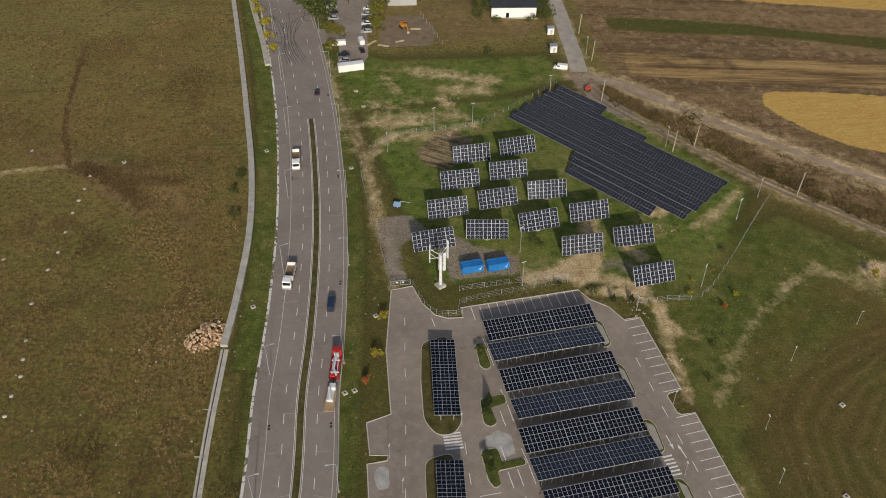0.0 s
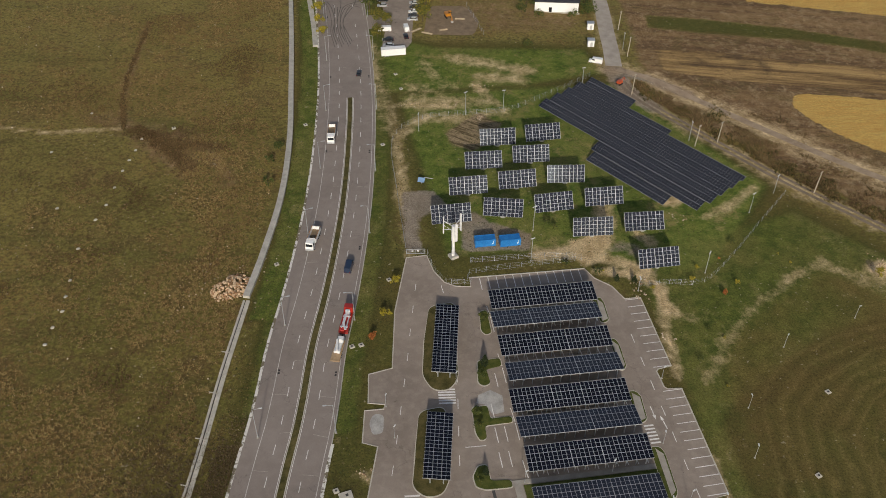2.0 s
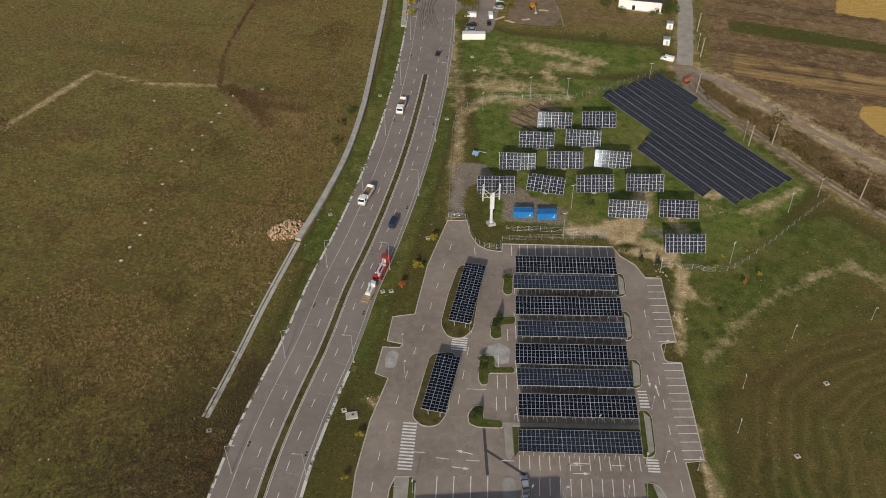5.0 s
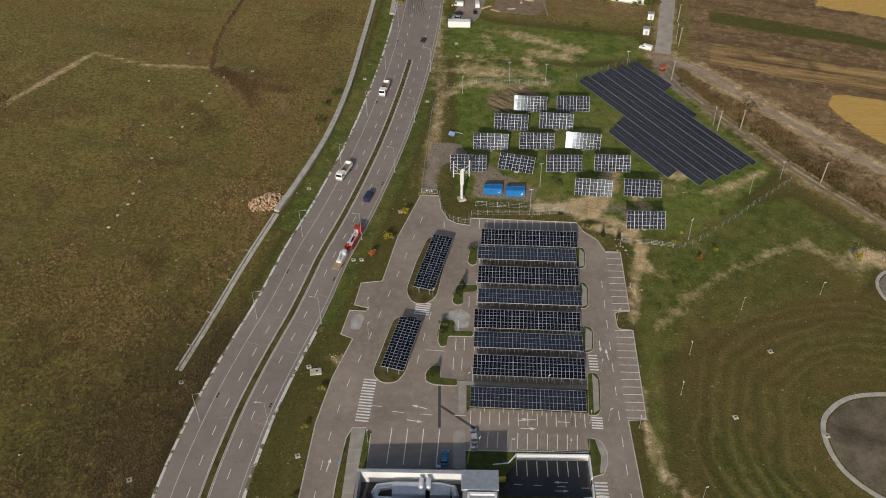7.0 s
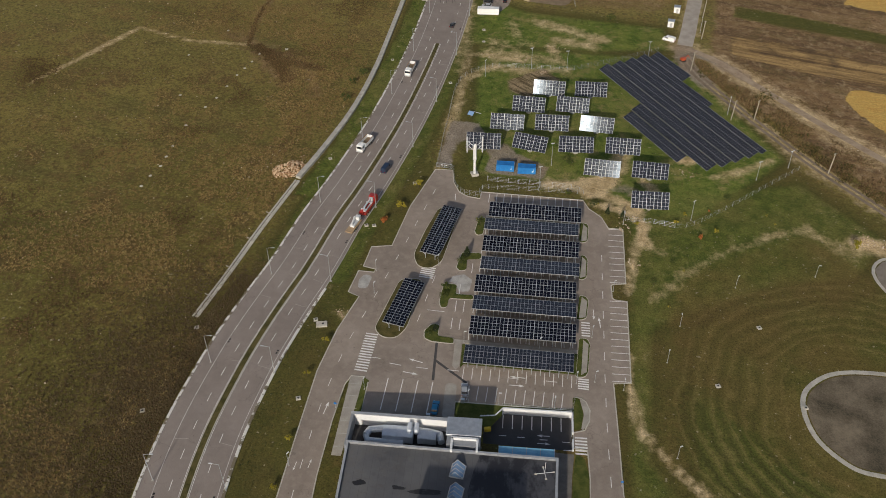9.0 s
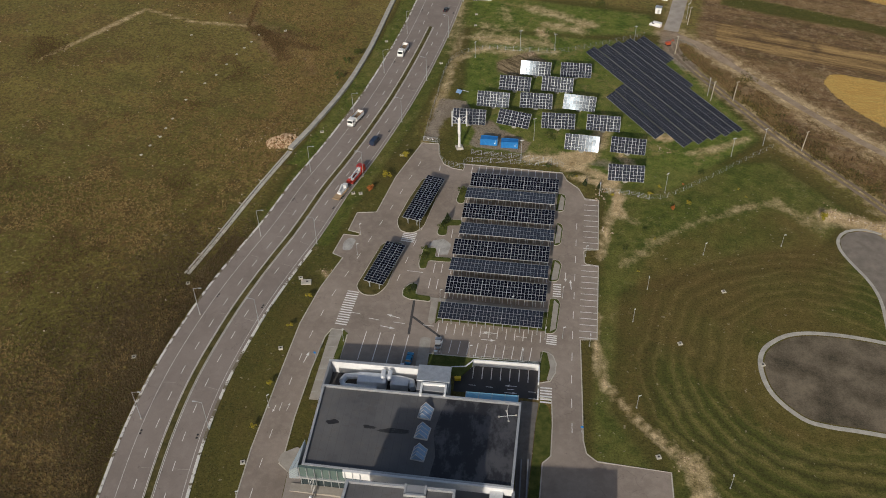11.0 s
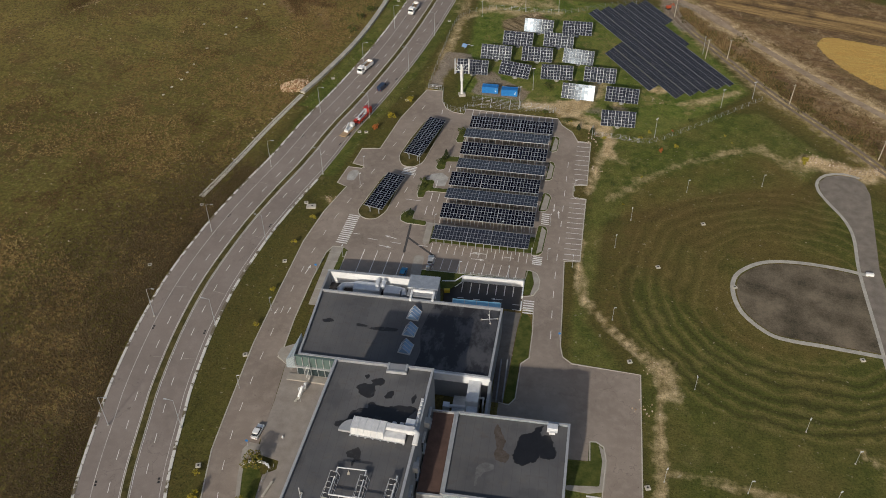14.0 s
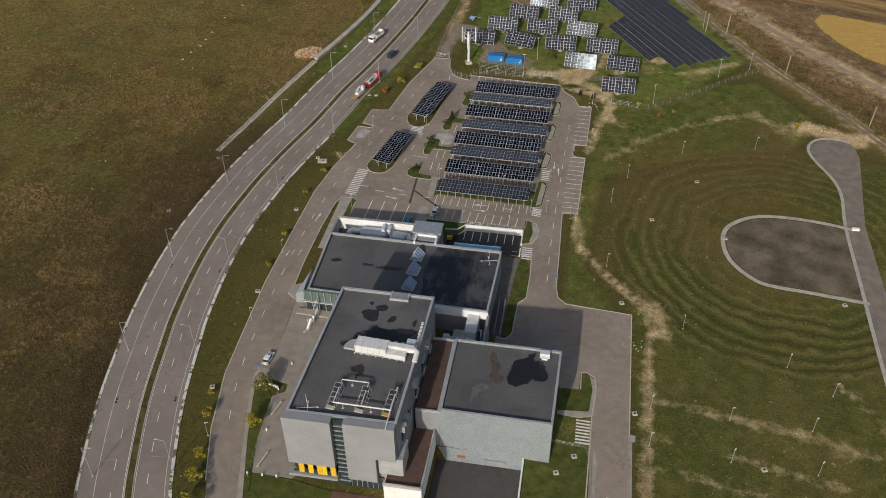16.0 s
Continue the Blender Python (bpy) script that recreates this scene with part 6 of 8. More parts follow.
puddle(hall, [(74.0, -2.6), (74.9, -1.6), (77.2, -1.3), (77.5, -2.8), (76.0, -3.6), (74.9, -4.7), (74.2, -7.4), (73.8, -6.4)], 7.4, CHALKY, "chalky pale scuff")
for i, (x, y, rx, ry) in enumerate(((45, 39.4, 4.4, 0.8), (38.5, 40, 1.8, 0.6), (29.4, 40.5, 1.6, 0.9))):
    stain(north, x, y, rx, ry, 3.9, i + 21)


# ---- stones, tufts and scrub ----
def scatter(name, places, size, shape, mat, label, category):
    """One mesh of many small pieces; shape gives the corners and faces of one piece at unit size."""
    verts, faces, base = [], [], 0
    for (x, y), s in zip(places, size):
        v, f = shape()
        a = random.uniform(0, math.tau)
        ca, sa, z = math.cos(a), math.sin(a), G(x, y)
        verts += [(x + s * (p[0] * ca - p[1] * sa), y + s * (p[0] * sa + p[1] * ca), z + s * p[2]) for p in v]
        faces += [[base + i for i in q] for q in f]
        base += len(v)
    me = bpy.data.meshes.new(name)
    me.from_pydata(verts, [], faces)
    me.materials.append(mat)
    return tagged(new(name, me), label, category, "", "stuff")


def blades(n=6, spread=0.55, high=1.0, wide=(0.16, 0.28)):
    def shape():
        v, f = [], []
        for k in range(n):
            a = math.tau * (k + random.random()) / n
            c, s = math.cos(a), math.sin(a)
            w, h = random.uniform(*wide), high * random.uniform(0.5, 1.0)
            r = spread * random.uniform(0.5, 1.0)
            b = len(v)
            v += [(-s * w, c * w, 0), (s * w, -c * w, 0), (c * r + s * w * 0.4, s * r - c * w * 0.4, h), (c * r - s * w * 0.4, s * r + c * w * 0.4, h * 0.95)]
            f.append((b, b + 1, b + 2, b + 3))
        return v, f
    return shape


def island_mat(name, stops, rough=0.95, bump=0):
    n = Nodes(name, rough, spec=0.1)
    r = n.t.nodes.new("ShaderNodeNewGeometry").outputs["Random Per Island"]
    n.color(n.mix(0.6, n.ramp(r, stops), n.ramp(n.noise(0.06, 3), [(0.3, 0.6), (0.7, 1.4)]), "MULTIPLY"))
    return n.mat


road_x = lambda y: float(np.interp(y, [p[1] for p in ROAD[::-1]], [p[0] for p in ROAD[::-1]]))
rng = random.Random(4)
DRY = island_mat("dry_tufts", [(0.0, (0.07, 0.055, 0.022)), (0.45, (0.17, 0.13, 0.048)), (0.8, (0.28, 0.215, 0.09)), (1.0, (0.15, 0.16, 0.04))])
WEED = island_mat("dark_weeds", [(0.0, (0.066, 0.048, 0.023)), (0.40, (0.092, 0.064, 0.030)), (0.75, (0.150, 0.108, 0.056)), (0.92, (0.235, 0.182, 0.104)), (1.0, (0.080, 0.094, 0.030))])
places, sizes = [], []
while len(places) < 30000:
    y = rng.uniform(-70, 330)
    x = road_x(y) - 13 - abs(rng.gauss(0, 1)) * 75
    keep = noise.noise((x * 0.03, y * 0.03, 0)) * 0.5 + 0.45 + (0.35 if y < 60 else 0)
    if y > 160 and x > float(np.interp(y, [160, 177, 203, 234, 269, 330], [-12, -7.5, -1.5, 2.4, 4.5, 7])) - 1 or rng.random() > keep:
        continue
    places.append((x, y))
    sizes.append(rng.uniform(0.18, 0.5))
scatter("dry_grass", places, sizes, blades(5, 0.9, 0.8), DRY, "tufts of dry yellow-brown meadow grass", "grass")
CLUMP = island_mat("straw_clumps", [(0.0, (0.12, 0.078, 0.030)), (0.3, (0.24, 0.145, 0.062)), (0.6, (0.29, 0.205, 0.080)), (0.9, (0.38, 0.29, 0.130)), (1.0, (0.20, 0.20, 0.05))])
places, sizes = [], []
while len(places) < 30000:
    y = rng.uniform(-70, 340)
    x = road_x(y) - 14 - abs(rng.gauss(0, 1)) * 75
    if y > 155 and x > float(np.interp(y, [155, 177, 203, 234, 269, 330], [-13, -8.5, -2.5, 1.4, 3.5, 6])) - 1:
        continue
    if 90 < y < 162 and x > float(np.interp(y, [93.5, 111.3, 134.6, 159], [-27.6, -23.6, -18.8, -13])):
        continue
    if noise.noise((x * 0.028, y * 0.028, 11)) + 0.6 * noise.noise((x * 0.17, y * 0.17, 5)) < rng.uniform(-0.02, 0.30):
        continue
    places.append((x, y))
    sizes.append(rng.uniform(0.28, 0.85))
scatter("straw_clumps", places, sizes, blades(9, 1.15, 0.75, (0.05, 0.10)), CLUMP, "pale straw-coloured clumps in the meadow", "grass")
places, sizes = [], []
while len(places) < 46000:
    y = rng.uniform(-75, 120)
    x = road_x(y) - 12.4 - abs(rng.gauss(0, 1)) * (34 if y < 50 else 18)
    if 0.7 * noise.noise((x * 0.08, y * 0.08, 3)) + 0.85 < rng.random() or y > 60 and rng.random() < (y - 60) / 70:
        continue
    places.append((x, y))
    sizes.append(rng.uniform(0.2, 0.58))
for _ in range(9000):
    y = rng.uniform(-75, 112)
    places.append((road_x(y) - rng.uniform(12.2, 17.5), y))
    sizes.append(rng.uniform(0.2, 0.5))
scatter("weeds", places, sizes, blades(7, 1.0, 0.95, (0.09, 0.18)), WEED, "dense dark brown and green weeds on the slope", "weeds")
places, sizes = [], []
trench = ((smooth_line([(-50.6, 247), (-52.6, 275), (-47.6, 323)], 1.0), 0.5, 800), (smooth_line([(-47, 246), (-40, 240), (-33, 232), (-29, 220)], 1.0), 1.9, 1300), (smooth_line([(-36, 236), (-24, 234), (-17, 231)], 1.0), 1.6, 500), ([(-130, 222), (-122, 216), (-126, 210)], 4.0, 700))
for line, w, count in trench:
    for _ in range(count):
        x, y = rng.choice(line)
        places.append((x + rng.gauss(0, w), y + rng.gauss(0, w)))
        sizes.append(rng.uniform(0.25, 0.75))
while len(places) < 11000:
    y = rng.uniform(50, 330)
    x = road_x(y) - 32 - abs(rng.gauss(0, 1)) * 60
    if noise.noise((x * 0.035, y * 0.035, 21)) + 0.45 * noise.noise((x * 0.15, y * 0.15, 2)) > 0.22 + 0.2 * rng.random():
        places.append((x, y))
        sizes.append(rng.uniform(0.22, 0.6))
RUST = island_mat("rusty_weeds", [(0.0, (0.085, 0.054, 0.026)), (0.5, (0.155, 0.098, 0.044)), (0.85, (0.23, 0.155, 0.072)), (1.0, (0.07, 0.078, 0.026))])
scatter("meadow_weeds", places, sizes, blades(6, 0.8, 0.8), RUST, "reddish-brown withered weeds in the meadow", "weeds")
SCRUB = island_mat("scrub_leaves", [(0.0, (0.075, 0.047, 0.024)), (0.4, (0.17, 0.105, 0.050)), (0.75, (0.29, 0.205, 0.108)), (1.0, (0.11, 0.11, 0.035))])
places, sizes = [], []
while len(places) < 5200:
    k = rng.random()
    y = rng.uniform(120, 262)
    x = float(np.interp(y, [p[1] for p in FARM_TRACK[::-1]], [p[0] for p in FARM_TRACK[::-1]]))
    x2 = float(np.interp(y, [p[1] for p in FARM_TRACK_B[::-1]], [p[0] for p in FARM_TRACK_B[::-1]]))
    px_ = x + 3.5 + (x2 - x - 3) * rng.random() ** 1.5 if k < 0.7 else x2 + 3 + abs(rng.gauss(0, 6))
    if abs(px_ - x2) < 6.5 or noise.noise((px_ * 0.12, y * 0.12, 7)) + 0.30 < rng.random() * 0.9:
        continue
    places.append((px_, y))
    sizes.append(rng.uniform(0.3, 1.15) * (1 if k < 0.7 else 0.7))
scatter("scrub", places, sizes, blades(8, 1.0, 0.8, (0.06, 0.14)), SCRUB, "brown autumn scrub between the farm tracks", "scrub")
BRIAR = island_mat("briar_leaves", [(0.0, (0.030, 0.032, 0.012)), (0.4, (0.075, 0.078, 0.026)), (0.7, (0.15, 0.125, 0.040)), (1.0, (0.24, 0.135, 0.055))])
places, sizes = [], []
for _ in range(75):
    y = rng.uniform(125, 258)
    x = float(np.interp(y, [p[1] for p in FARM_TRACK[::-1]], [p[0] for p in FARM_TRACK[::-1]])) + 3.5 + abs(rng.gauss(0, 4.5))
    r_ = rng.uniform(0.5, 1.9)
    for _ in range(int(26 * r_)):
        places.append((x + rng.gauss(0, r_), y + rng.gauss(0, r_)))
        sizes.append(rng.uniform(0.35, 0.9) * min(1.0, r_))
scatter("briar_scrub", places, sizes, blades(7, 0.9, 1.0, (0.08, 0.18)), BRIAR, "dark green and rusty bushes along the dirt track", "scrub")
LUSH = island_mat("verge_tufts", [(0.0, (0.040, 0.048, 0.016)), (0.6, (0.085, 0.088, 0.03)), (1.0, (0.15, 0.13, 0.05))])
places, sizes = [], []
while len(places) < 9000:
    y = rng.uniform(-60, 320)
    k = rng.random()
    if k < 0.35:
        x = road_x(y) - 12 - rng.random() * 7
    elif k < 0.6:
        x = road_x(y) + 10.2 + rng.random() * (5 if y < 100 else 10)
    else:
        x, y = rng.uniform(44, 125), rng.uniform(164, 300)
    if 10 < x < 34 and y < 170 and x > float(np.interp(y, [-50, -16, 15, 58, 93, 107, 130, 150, 171], [22, 12, 9, 9, 12, 13, 16, 26, 33])):
        continue
    places.append((x, y))
    sizes.append(rng.uniform(0.15, 0.42))
scatter("verge_grass", places, sizes, blades(5, 0.9, 0.8), LUSH, "short green grass tufts on the verges", "grass")


def rock():
    j = lambda: random.uniform(0.7, 1.15)
    v = [(-0.5 * j(), -0.4 * j(), 0), (0.5 * j(), -0.4 * j(), 0), (0.5 * j(), 0.4 * j(), 0), (-0.5 * j(), 0.4 * j(), 0), (-0.35 * j(), -0.28 * j(), 0.55 * j()), (0.35 * j(), -0.28 * j(), 0.5 * j()), (0.3 * j(), 0.28 * j(), 0.6 * j()), (-0.32 * j(), 0.3 * j(), 0.5 * j())]
    return v, [(0, 1, 5, 4), (1, 2, 6, 5), (2, 3, 7, 6), (3, 0, 4, 7), (4, 5, 6, 7), (3, 2, 1, 0)]


STONE = island_mat("rubble_stone", [(0.0, (0.22, 0.145, 0.085)), (0.5, (0.42, 0.31, 0.20)), (1.0, (0.62, 0.53, 0.42))])
heap = thing("stone_heap", Matrix(), "heap of tan and cream rubble stones", "stone heap")
rr = random.Random(9)
cx, cy = -15.0, 164.6
stones = []
while len(stones) < 280:
    u, v = rr.uniform(-1, 1), rr.uniform(-1, 1)
    if u * u + v * v < 1 and not (u < -0.3 and v > 0.55):
        stones.append((u, v))
STONE_MESHES = []
for k in range(8):
    v, f = rock()
    me = bpy.data.meshes.new("stone")
    me.from_pydata(v, [], f)
    me.materials.append(bpy.data.materials.get("rubble_single") or varied("rubble_single", (0.33, 0.19, 0.095), (0.60, 0.45, 0.29), 0.9, 0.95, per_object=1.2))
    STONE_MESHES.append(me)
for u, v in stones:
    x, y = cx + 5.4 * u + 0.6 * v, cy + 5.0 * v + 1.0 * u
    top = 1.1 * max(0.0, 1 - (u * u + v * v))
    s = rr.uniform(0.4, 0.9)
    part("stone", STONE_MESHES[rr.randrange(8)], None, heap, "", Matrix.Translation((x, y, G(x, y) + top - 0.08)) @ Euler((rr.uniform(-0.4, 0.4), rr.uniform(-0.4, 0.4), rr.uniform(0, 6))).to_matrix().to_4x4() @ Matrix.Scale(s, 4))
places = [(cx + rr.gauss(0, 7) - 3, cy + rr.gauss(1, 6)) for _ in range(90)]
places += [(x + rr.gauss(0, 1.5), y + rr.gauss(0, 1.5)) for x, y in [(63, 250), (70, 240), (97, 152), (97, 146), (120, 178), (172, 150), (14, 100), (112, 30), (115, 44), (98, 130), (30, 260), (75, 262), (48, 252)] for _ in range(22)]
places += [(rr.uniform(-150, 0), rr.uniform(60, 330)) for _ in range(420)]
places += [(x + rr.gauss(0, 5.5), y + rr.gauss(0, 4)) for x, y in FARM_TRACK_B for _ in range(3)]
places += [(x + rr.gauss(0, 2.2), y + rr.gauss(0, 1.5)) for x, y in ((172, 149), (178, 147), (184, 144), (189, 144), (192, 146)) for _ in range(60)]
places = [p for p in places if p[0] < road_x(p[1]) - 13 or p[0] > road_x(p[1]) + 11]
scatter("loose_stones", places, [rr.uniform(0.12, 0.5) for _ in places], rock, STONE, "scattered pale loose stones", "stones")

def cover(x, y, s=0.9, ring=True, name="manhole_cover"):
    ob = thing(name, pose(x, y, G(x, y) + 0.04, 0, 0, 17), "square pale concrete manhole surround in the grass", "manhole", "concrete manhole covers")
    part("surround", bevel_box((0, 0, 0.08), (2 * s, 2 * s, 0.3), 0.05, 1), KERB, ob)
    bm = bmesh.new()
    tube(bm, (0, 0, 0.16), (0, 0, 0.26), s * 0.45, n=12)
    part("lid", bm, DARK_ASPHALT, ob, "dark iron lid")


for x, y in ((7.8, 96.2), (15.4, 138.5), (17.8, 138.7), (8.9, 68.2), (-24.1, 89.5), (-29.0, 60.0), (9.1, 31.0), (9.3, -3.9), (117.1, 84.2), (131.7, 107.0), (108.6, 45.3), (94.8, -13.7), (98.6, -8.4), (141.9, -4.1), (112.4, 6.9), (138.7, 79.3), (169.6, 56.1), (44.7, 273), (34.3, 227.8), (9.6, 242.6), (-2.5, 172.5), (28.0, 162.1), (-34.2, 245.5), (45.3, 262.5)):
    cover(x, y, 0.62)
plate = thing("concrete_plate", pose(9.8, 94.6, G(9.8, 94.6), 0, 0, 10), "flat pale concrete chamber roof in the verge", "concrete slab")
part("slab", bevel_box((0, 0, 0.1), (3.0, 2.2, 0.4), 0.05, 1), KERB, plate)
part("lid", bevel_box((0.3, 0.1, 0.32), (0.6, 0.6, 0.08), 0.02, 1), DARK_ASPHALT, plate, "small dark lid")
for x, y in ((-57.6, 186.5), (-58.1, 173.3), (-58.4, 166.9), (-58.5, 161.4), (-60.1, 155.7), (-61.1, 149.8), (-54.3, 199.1), (-52.0, 205.9), (-50.4, 214.4), (-48.8, 223.0), (-47.2, 228.6), (-45.7, 234.0), (-44.2, 240.4), (-66, 206), (-72, 236), (-62, 258)):
    mk = thing("survey_stone", pose(x, y, G(x, y), 0, 0, rr.uniform(0, 90)), "round whitish stone marker in the meadow", "marker stone", "line of marker stones")
    bm = bmesh.new()
    bmesh.ops.create_icosphere(bm, subdivisions=2, radius=0.62, matrix=Matrix.Diagonal((1, 0.85, 0.4, 1)))
    part("stone", bm, KERB, mk, "", None, True)


# ---- posts, lamps and fences ----
def street_lamp(x, y, rz, high=10.0, arm=1.6):
    ob = thing("street_lamp", pose(x, y, G(x, y), 0, 0, rz), "tall galvanised street lamp with a short arm", "street lamp", "street lamps of the road")
    bm = bmesh.new()
    tube(bm, (0, 0, 0), (0, 0, high), 0.11, 0.06, n=8)
    part("pole", bm, STEEL, ob)
    bm = bmesh.new()
    tube(bm, (0, 0, high - 0.05), (arm, 0, high + 0.25), 0.05, n=6)
    part("arm", bm, STEEL, ob)
    part("lantern", bevel_box((arm + 0.3, 0, high + 0.27), (0.8, 0.32, 0.14), 0.04, 1), STEEL, ob)
    part("base", bevel_box((0, 0, 0.1), (0.5, 0.5, 0.3), 0.04, 1), CONCRETE, ob)


for side, ys in ((8.4, (-68, -33.4, 3.7, 40.5, 77.7, 113.2, 148.5, 183.7, 217, 251, 286, 321, 356)), (-9.3, (-63, -28.4, 5.8, 39.6, 75.8, 112, 148, 183.1, 213.6, 250, 285, 320, 355))):
    for y in ys:
        line = offset(ROAD, side)
        x = float(np.interp(-y, [-p[1] for p in line], [p[0] for p in line]))
        street_lamp(x, y, math.degrees(math.atan2(0.0, road_x(y) - x)))


def small_lamp(x, y, high, label, arms=1, r=0.06):
    ob = thing("lamp_post", pose(x, y, G(x, y), 0, 0, rr.uniform(0, 90)), label, "lamp post", "lamp posts of the grounds")
    bm = bmesh.new()
    tube(bm, (0, 0, 0), (0, 0, high), r, r * 0.7, n=6)
    part("pole", bm, STEEL, ob)
    for k in range(arms):
        part("head", bevel_box((0.35 * (1 if k == 0 else -1), 0, high), (0.75, 0.3, 0.14), 0.04, 1), WHITE_METAL, ob)
    part("foot", bevel_box((0, 0, 0.08), (0.36, 0.36, 0.2), 0.03, 1), CONCRETE, ob)


for x, y in ((151, 29.4), (161.1, 21.6), (135.1, 9.2), (154.5, 9.4), (134.5, -3.4), (154, -3.4), (152.2, 130.4), (124.9, 38.5), (116.2, 9.2), (127.5, 122.9), (109.4, 105.1), (13.6, -18.1), (27.5, 18.3), (115.8, -2), (11.2, 20), (11.0, 48), (104.5, 91), (104, 60)):
    small_lamp(x, y, 4.6, "slim grey lamp post on the lawn")
for x, y, z in ((118.0, 153.2, 7.8), (139.1, 218.3, 7.5), (155.2, 186.4, 7.0), (142.9, 177.9, 7.5), (79.6, 245.3, 7.5), (65.4, 243.0, 9.0), (47.5, 234.6, 7.0), (69.4, 164.7, 8.5), (73.4, 178, 9.0), (113.1, 259.3, 6.5), (137, 283, 7), (96.2, 148.6, 5.0)):
    small_lamp(x, y, z, "grey mast with a floodlight at the solar field", 2, 0.09)
for x, y in ((22.4, 108.6), (21.6, 118), (52.2, 72.0), (80, 81), (84.8, 82), (91.4, 117.2), (49.6, 92.2), (70.2, 92.2), (25.2, 73), (39.6, 122.6), (60, 72.1), (74.2, 72.1), (92.2, 80), (84.6, 98)):
    small_lamp(x, y, 4.2, "short grey car park lamp post")
WOODPOLE = varied("weathered_pole", (0.30, 0.26, 0.20), (0.46, 0.41, 0.33), 0.8, 0.9)
for x, y in ((139.9, 214.8), (148.5, 216.0), (168.5, 184.9), (193.6, 152.5), (140.3, 298.8), (136.9, 277.2), (129.2, 249.7)):
    ob = thing("utility_pole", pose(x, y, G(x, y), 1.5, 2.0, 30), "weathered pale utility pole beside the track", "utility pole", "utility poles along the track")
    bm = bmesh.new()
    tube(bm, (0, 0, -0.3), (0, 0, 8.4), 0.2, 0.14, n=8)
    part("shaft", bm, WOODPOLE, ob)
    part("crossarm", bevel_box((0, 0, 8.0), (1.5, 0.12, 0.12), 0.02, 1), WOODPOLE, ob)
    for dx in (-0.6, 0, 0.6):
        bm = bmesh.new()
        tube(bm, (dx, 0, 8.06), (dx, 0, 8.3), 0.05, n=6)
        part("insulator", bm, WHITE_METAL, ob)
MESHWIRE = Nodes("fence_wire", 0.5, 0.6).color((0.42, 0.44, 0.45)).mat


def fence(pts, high=1.9, step=3.0, rails=4, name="wire_fence", label="grey wire mesh fence on steel posts"):
    line = smooth_line(pts, step) if len(pts) > 2 else smooth_line([pts[0], ((pts[0][0] + pts[1][0]) / 2, (pts[0][1] + pts[1][1]) / 2), pts[1]], step)
    ob = thing(name, Matrix(), label, "fence")
    for x, y in line:
        bm = bmesh.new()
        tube(bm, (x, y, G(x, y) - 0.1), (x, y, G(x, y) + high), 0.045, n=5)
        part("post", bm, STEEL, ob)
    for k in range(rails):
        bm = bmesh.new()
        z = 0.15 + (high - 0.2) * k / (rails - 1)
        for a, b in zip(line, line[1:]):
            tube(bm, (*a, G(*a) + z), (*b, G(*b) + z), 0.014, n=3)
        part("wire", bm, MESHWIRE, ob)


fence([(40.3, 171.4), (41.4, 163), (43.6, 159.2), (46.5, 158), (50.4, 157.8), (50.6, 161.4), (66, 162.6), (82, 163)])
fence([(52, 166.4), (66, 166), (80, 165.2), (84, 163)])
fence([(97, 150.4), (106, 150.2), (116.2, 149.5), (130, 160), (145, 173.5), (158.5, 185.4)])
fence([(34.4, 172), (35.5, 200), (38, 230), (49.9, 241.7), (65.7, 242.9), (79.8, 243.5), (92, 249), (117.3, 263.6)])
fence([(84, 300), (83.2, 312), (82, 326)], 2.0, 3.0, 3)
fence([(26.6, -27.4), (25.6, -17), (25.2, -6), (26.6, -1.4)], 1.1, 2.5, 3, "railing", "low grey metal railing beside the bed")
fence([(61, 71.6), (70, 71.6), (78.6, 71.6)], 1.0, 2.2, 3, "railing", "grey metal railing above the sunken car park")
fence([(93.4, -5), (98, -5.4), (101, -6), (102.6, -12), (103, -30)], 1.0, 2.5, 3, "railing", "grey metal railing round the lawn")
gate = thing("sliding_gate", pose(37.0, 172.0, G(37, 172), 0, 0, -8), "grey steel sliding gate across the drive", "gate")
part("gate_frame", boxes([((0, 0, 0.2), (5.4, 0.1, 0.1)), ((0, 0, 1.8), (5.4, 0.1, 0.1)), ((-2.7, 0, 1.0), (0.1, 0.1, 1.7)), ((2.7, 0, 1.0), (0.1, 0.1, 1.7)), ((0, 0, 1.0), (0.08, 0.08, 1.6))]), STEEL, gate)
for k in range(20):
    part("gate_bar", boxes([((-2.55 + 0.268 * k, 0, 1.0), (0.04, 0.04, 1.6))]), STEEL, gate)
part("sign", bevel_box((-0.9, -0.07, 1.2), (0.5, 0.03, 0.4), 0.01, 1), WHITE, gate, "small white plate")
part("sign", bevel_box((0.7, -0.07, 1.2), (0.5, 0.03, 0.4), 0.01, 1), WHITE, gate, "small white plate")
sp = thing("small_solar_panel", pose(43.8, 205.0, G(43.8, 205), 0, 0, -25), "small sky-blue tilted panel on a stand", "solar panel")
part("panel", bevel_box((0, 0, 1.5), (2.2, 1.6, 0.08), 0.02, 1, Matrix.Rotation(radians(35), 4, "X")), SKYGLASS, sp)
part("stand", boxes([((0, 0.2, 0.7), (0.14, 0.14, 1.5))]), STEEL, sp)
part("boom", boxes([((2.0, 1.4, 1.6), (3.0, 0.12, 0.12))]), WHITE_METAL, sp)


# ---- trees ----
BARK = varied("bark", (0.06, 0.045, 0.03), (0.12, 0.09, 0.06), 2.0, 0.95)


def leaf_mat(name, stops):
    n = Nodes(name, 0.7, spec=0.2)
    n.color(n.ramp(n.t.nodes.new("ShaderNodeNewGeometry").outputs["Random Per Island"], stops))
    return n.mat


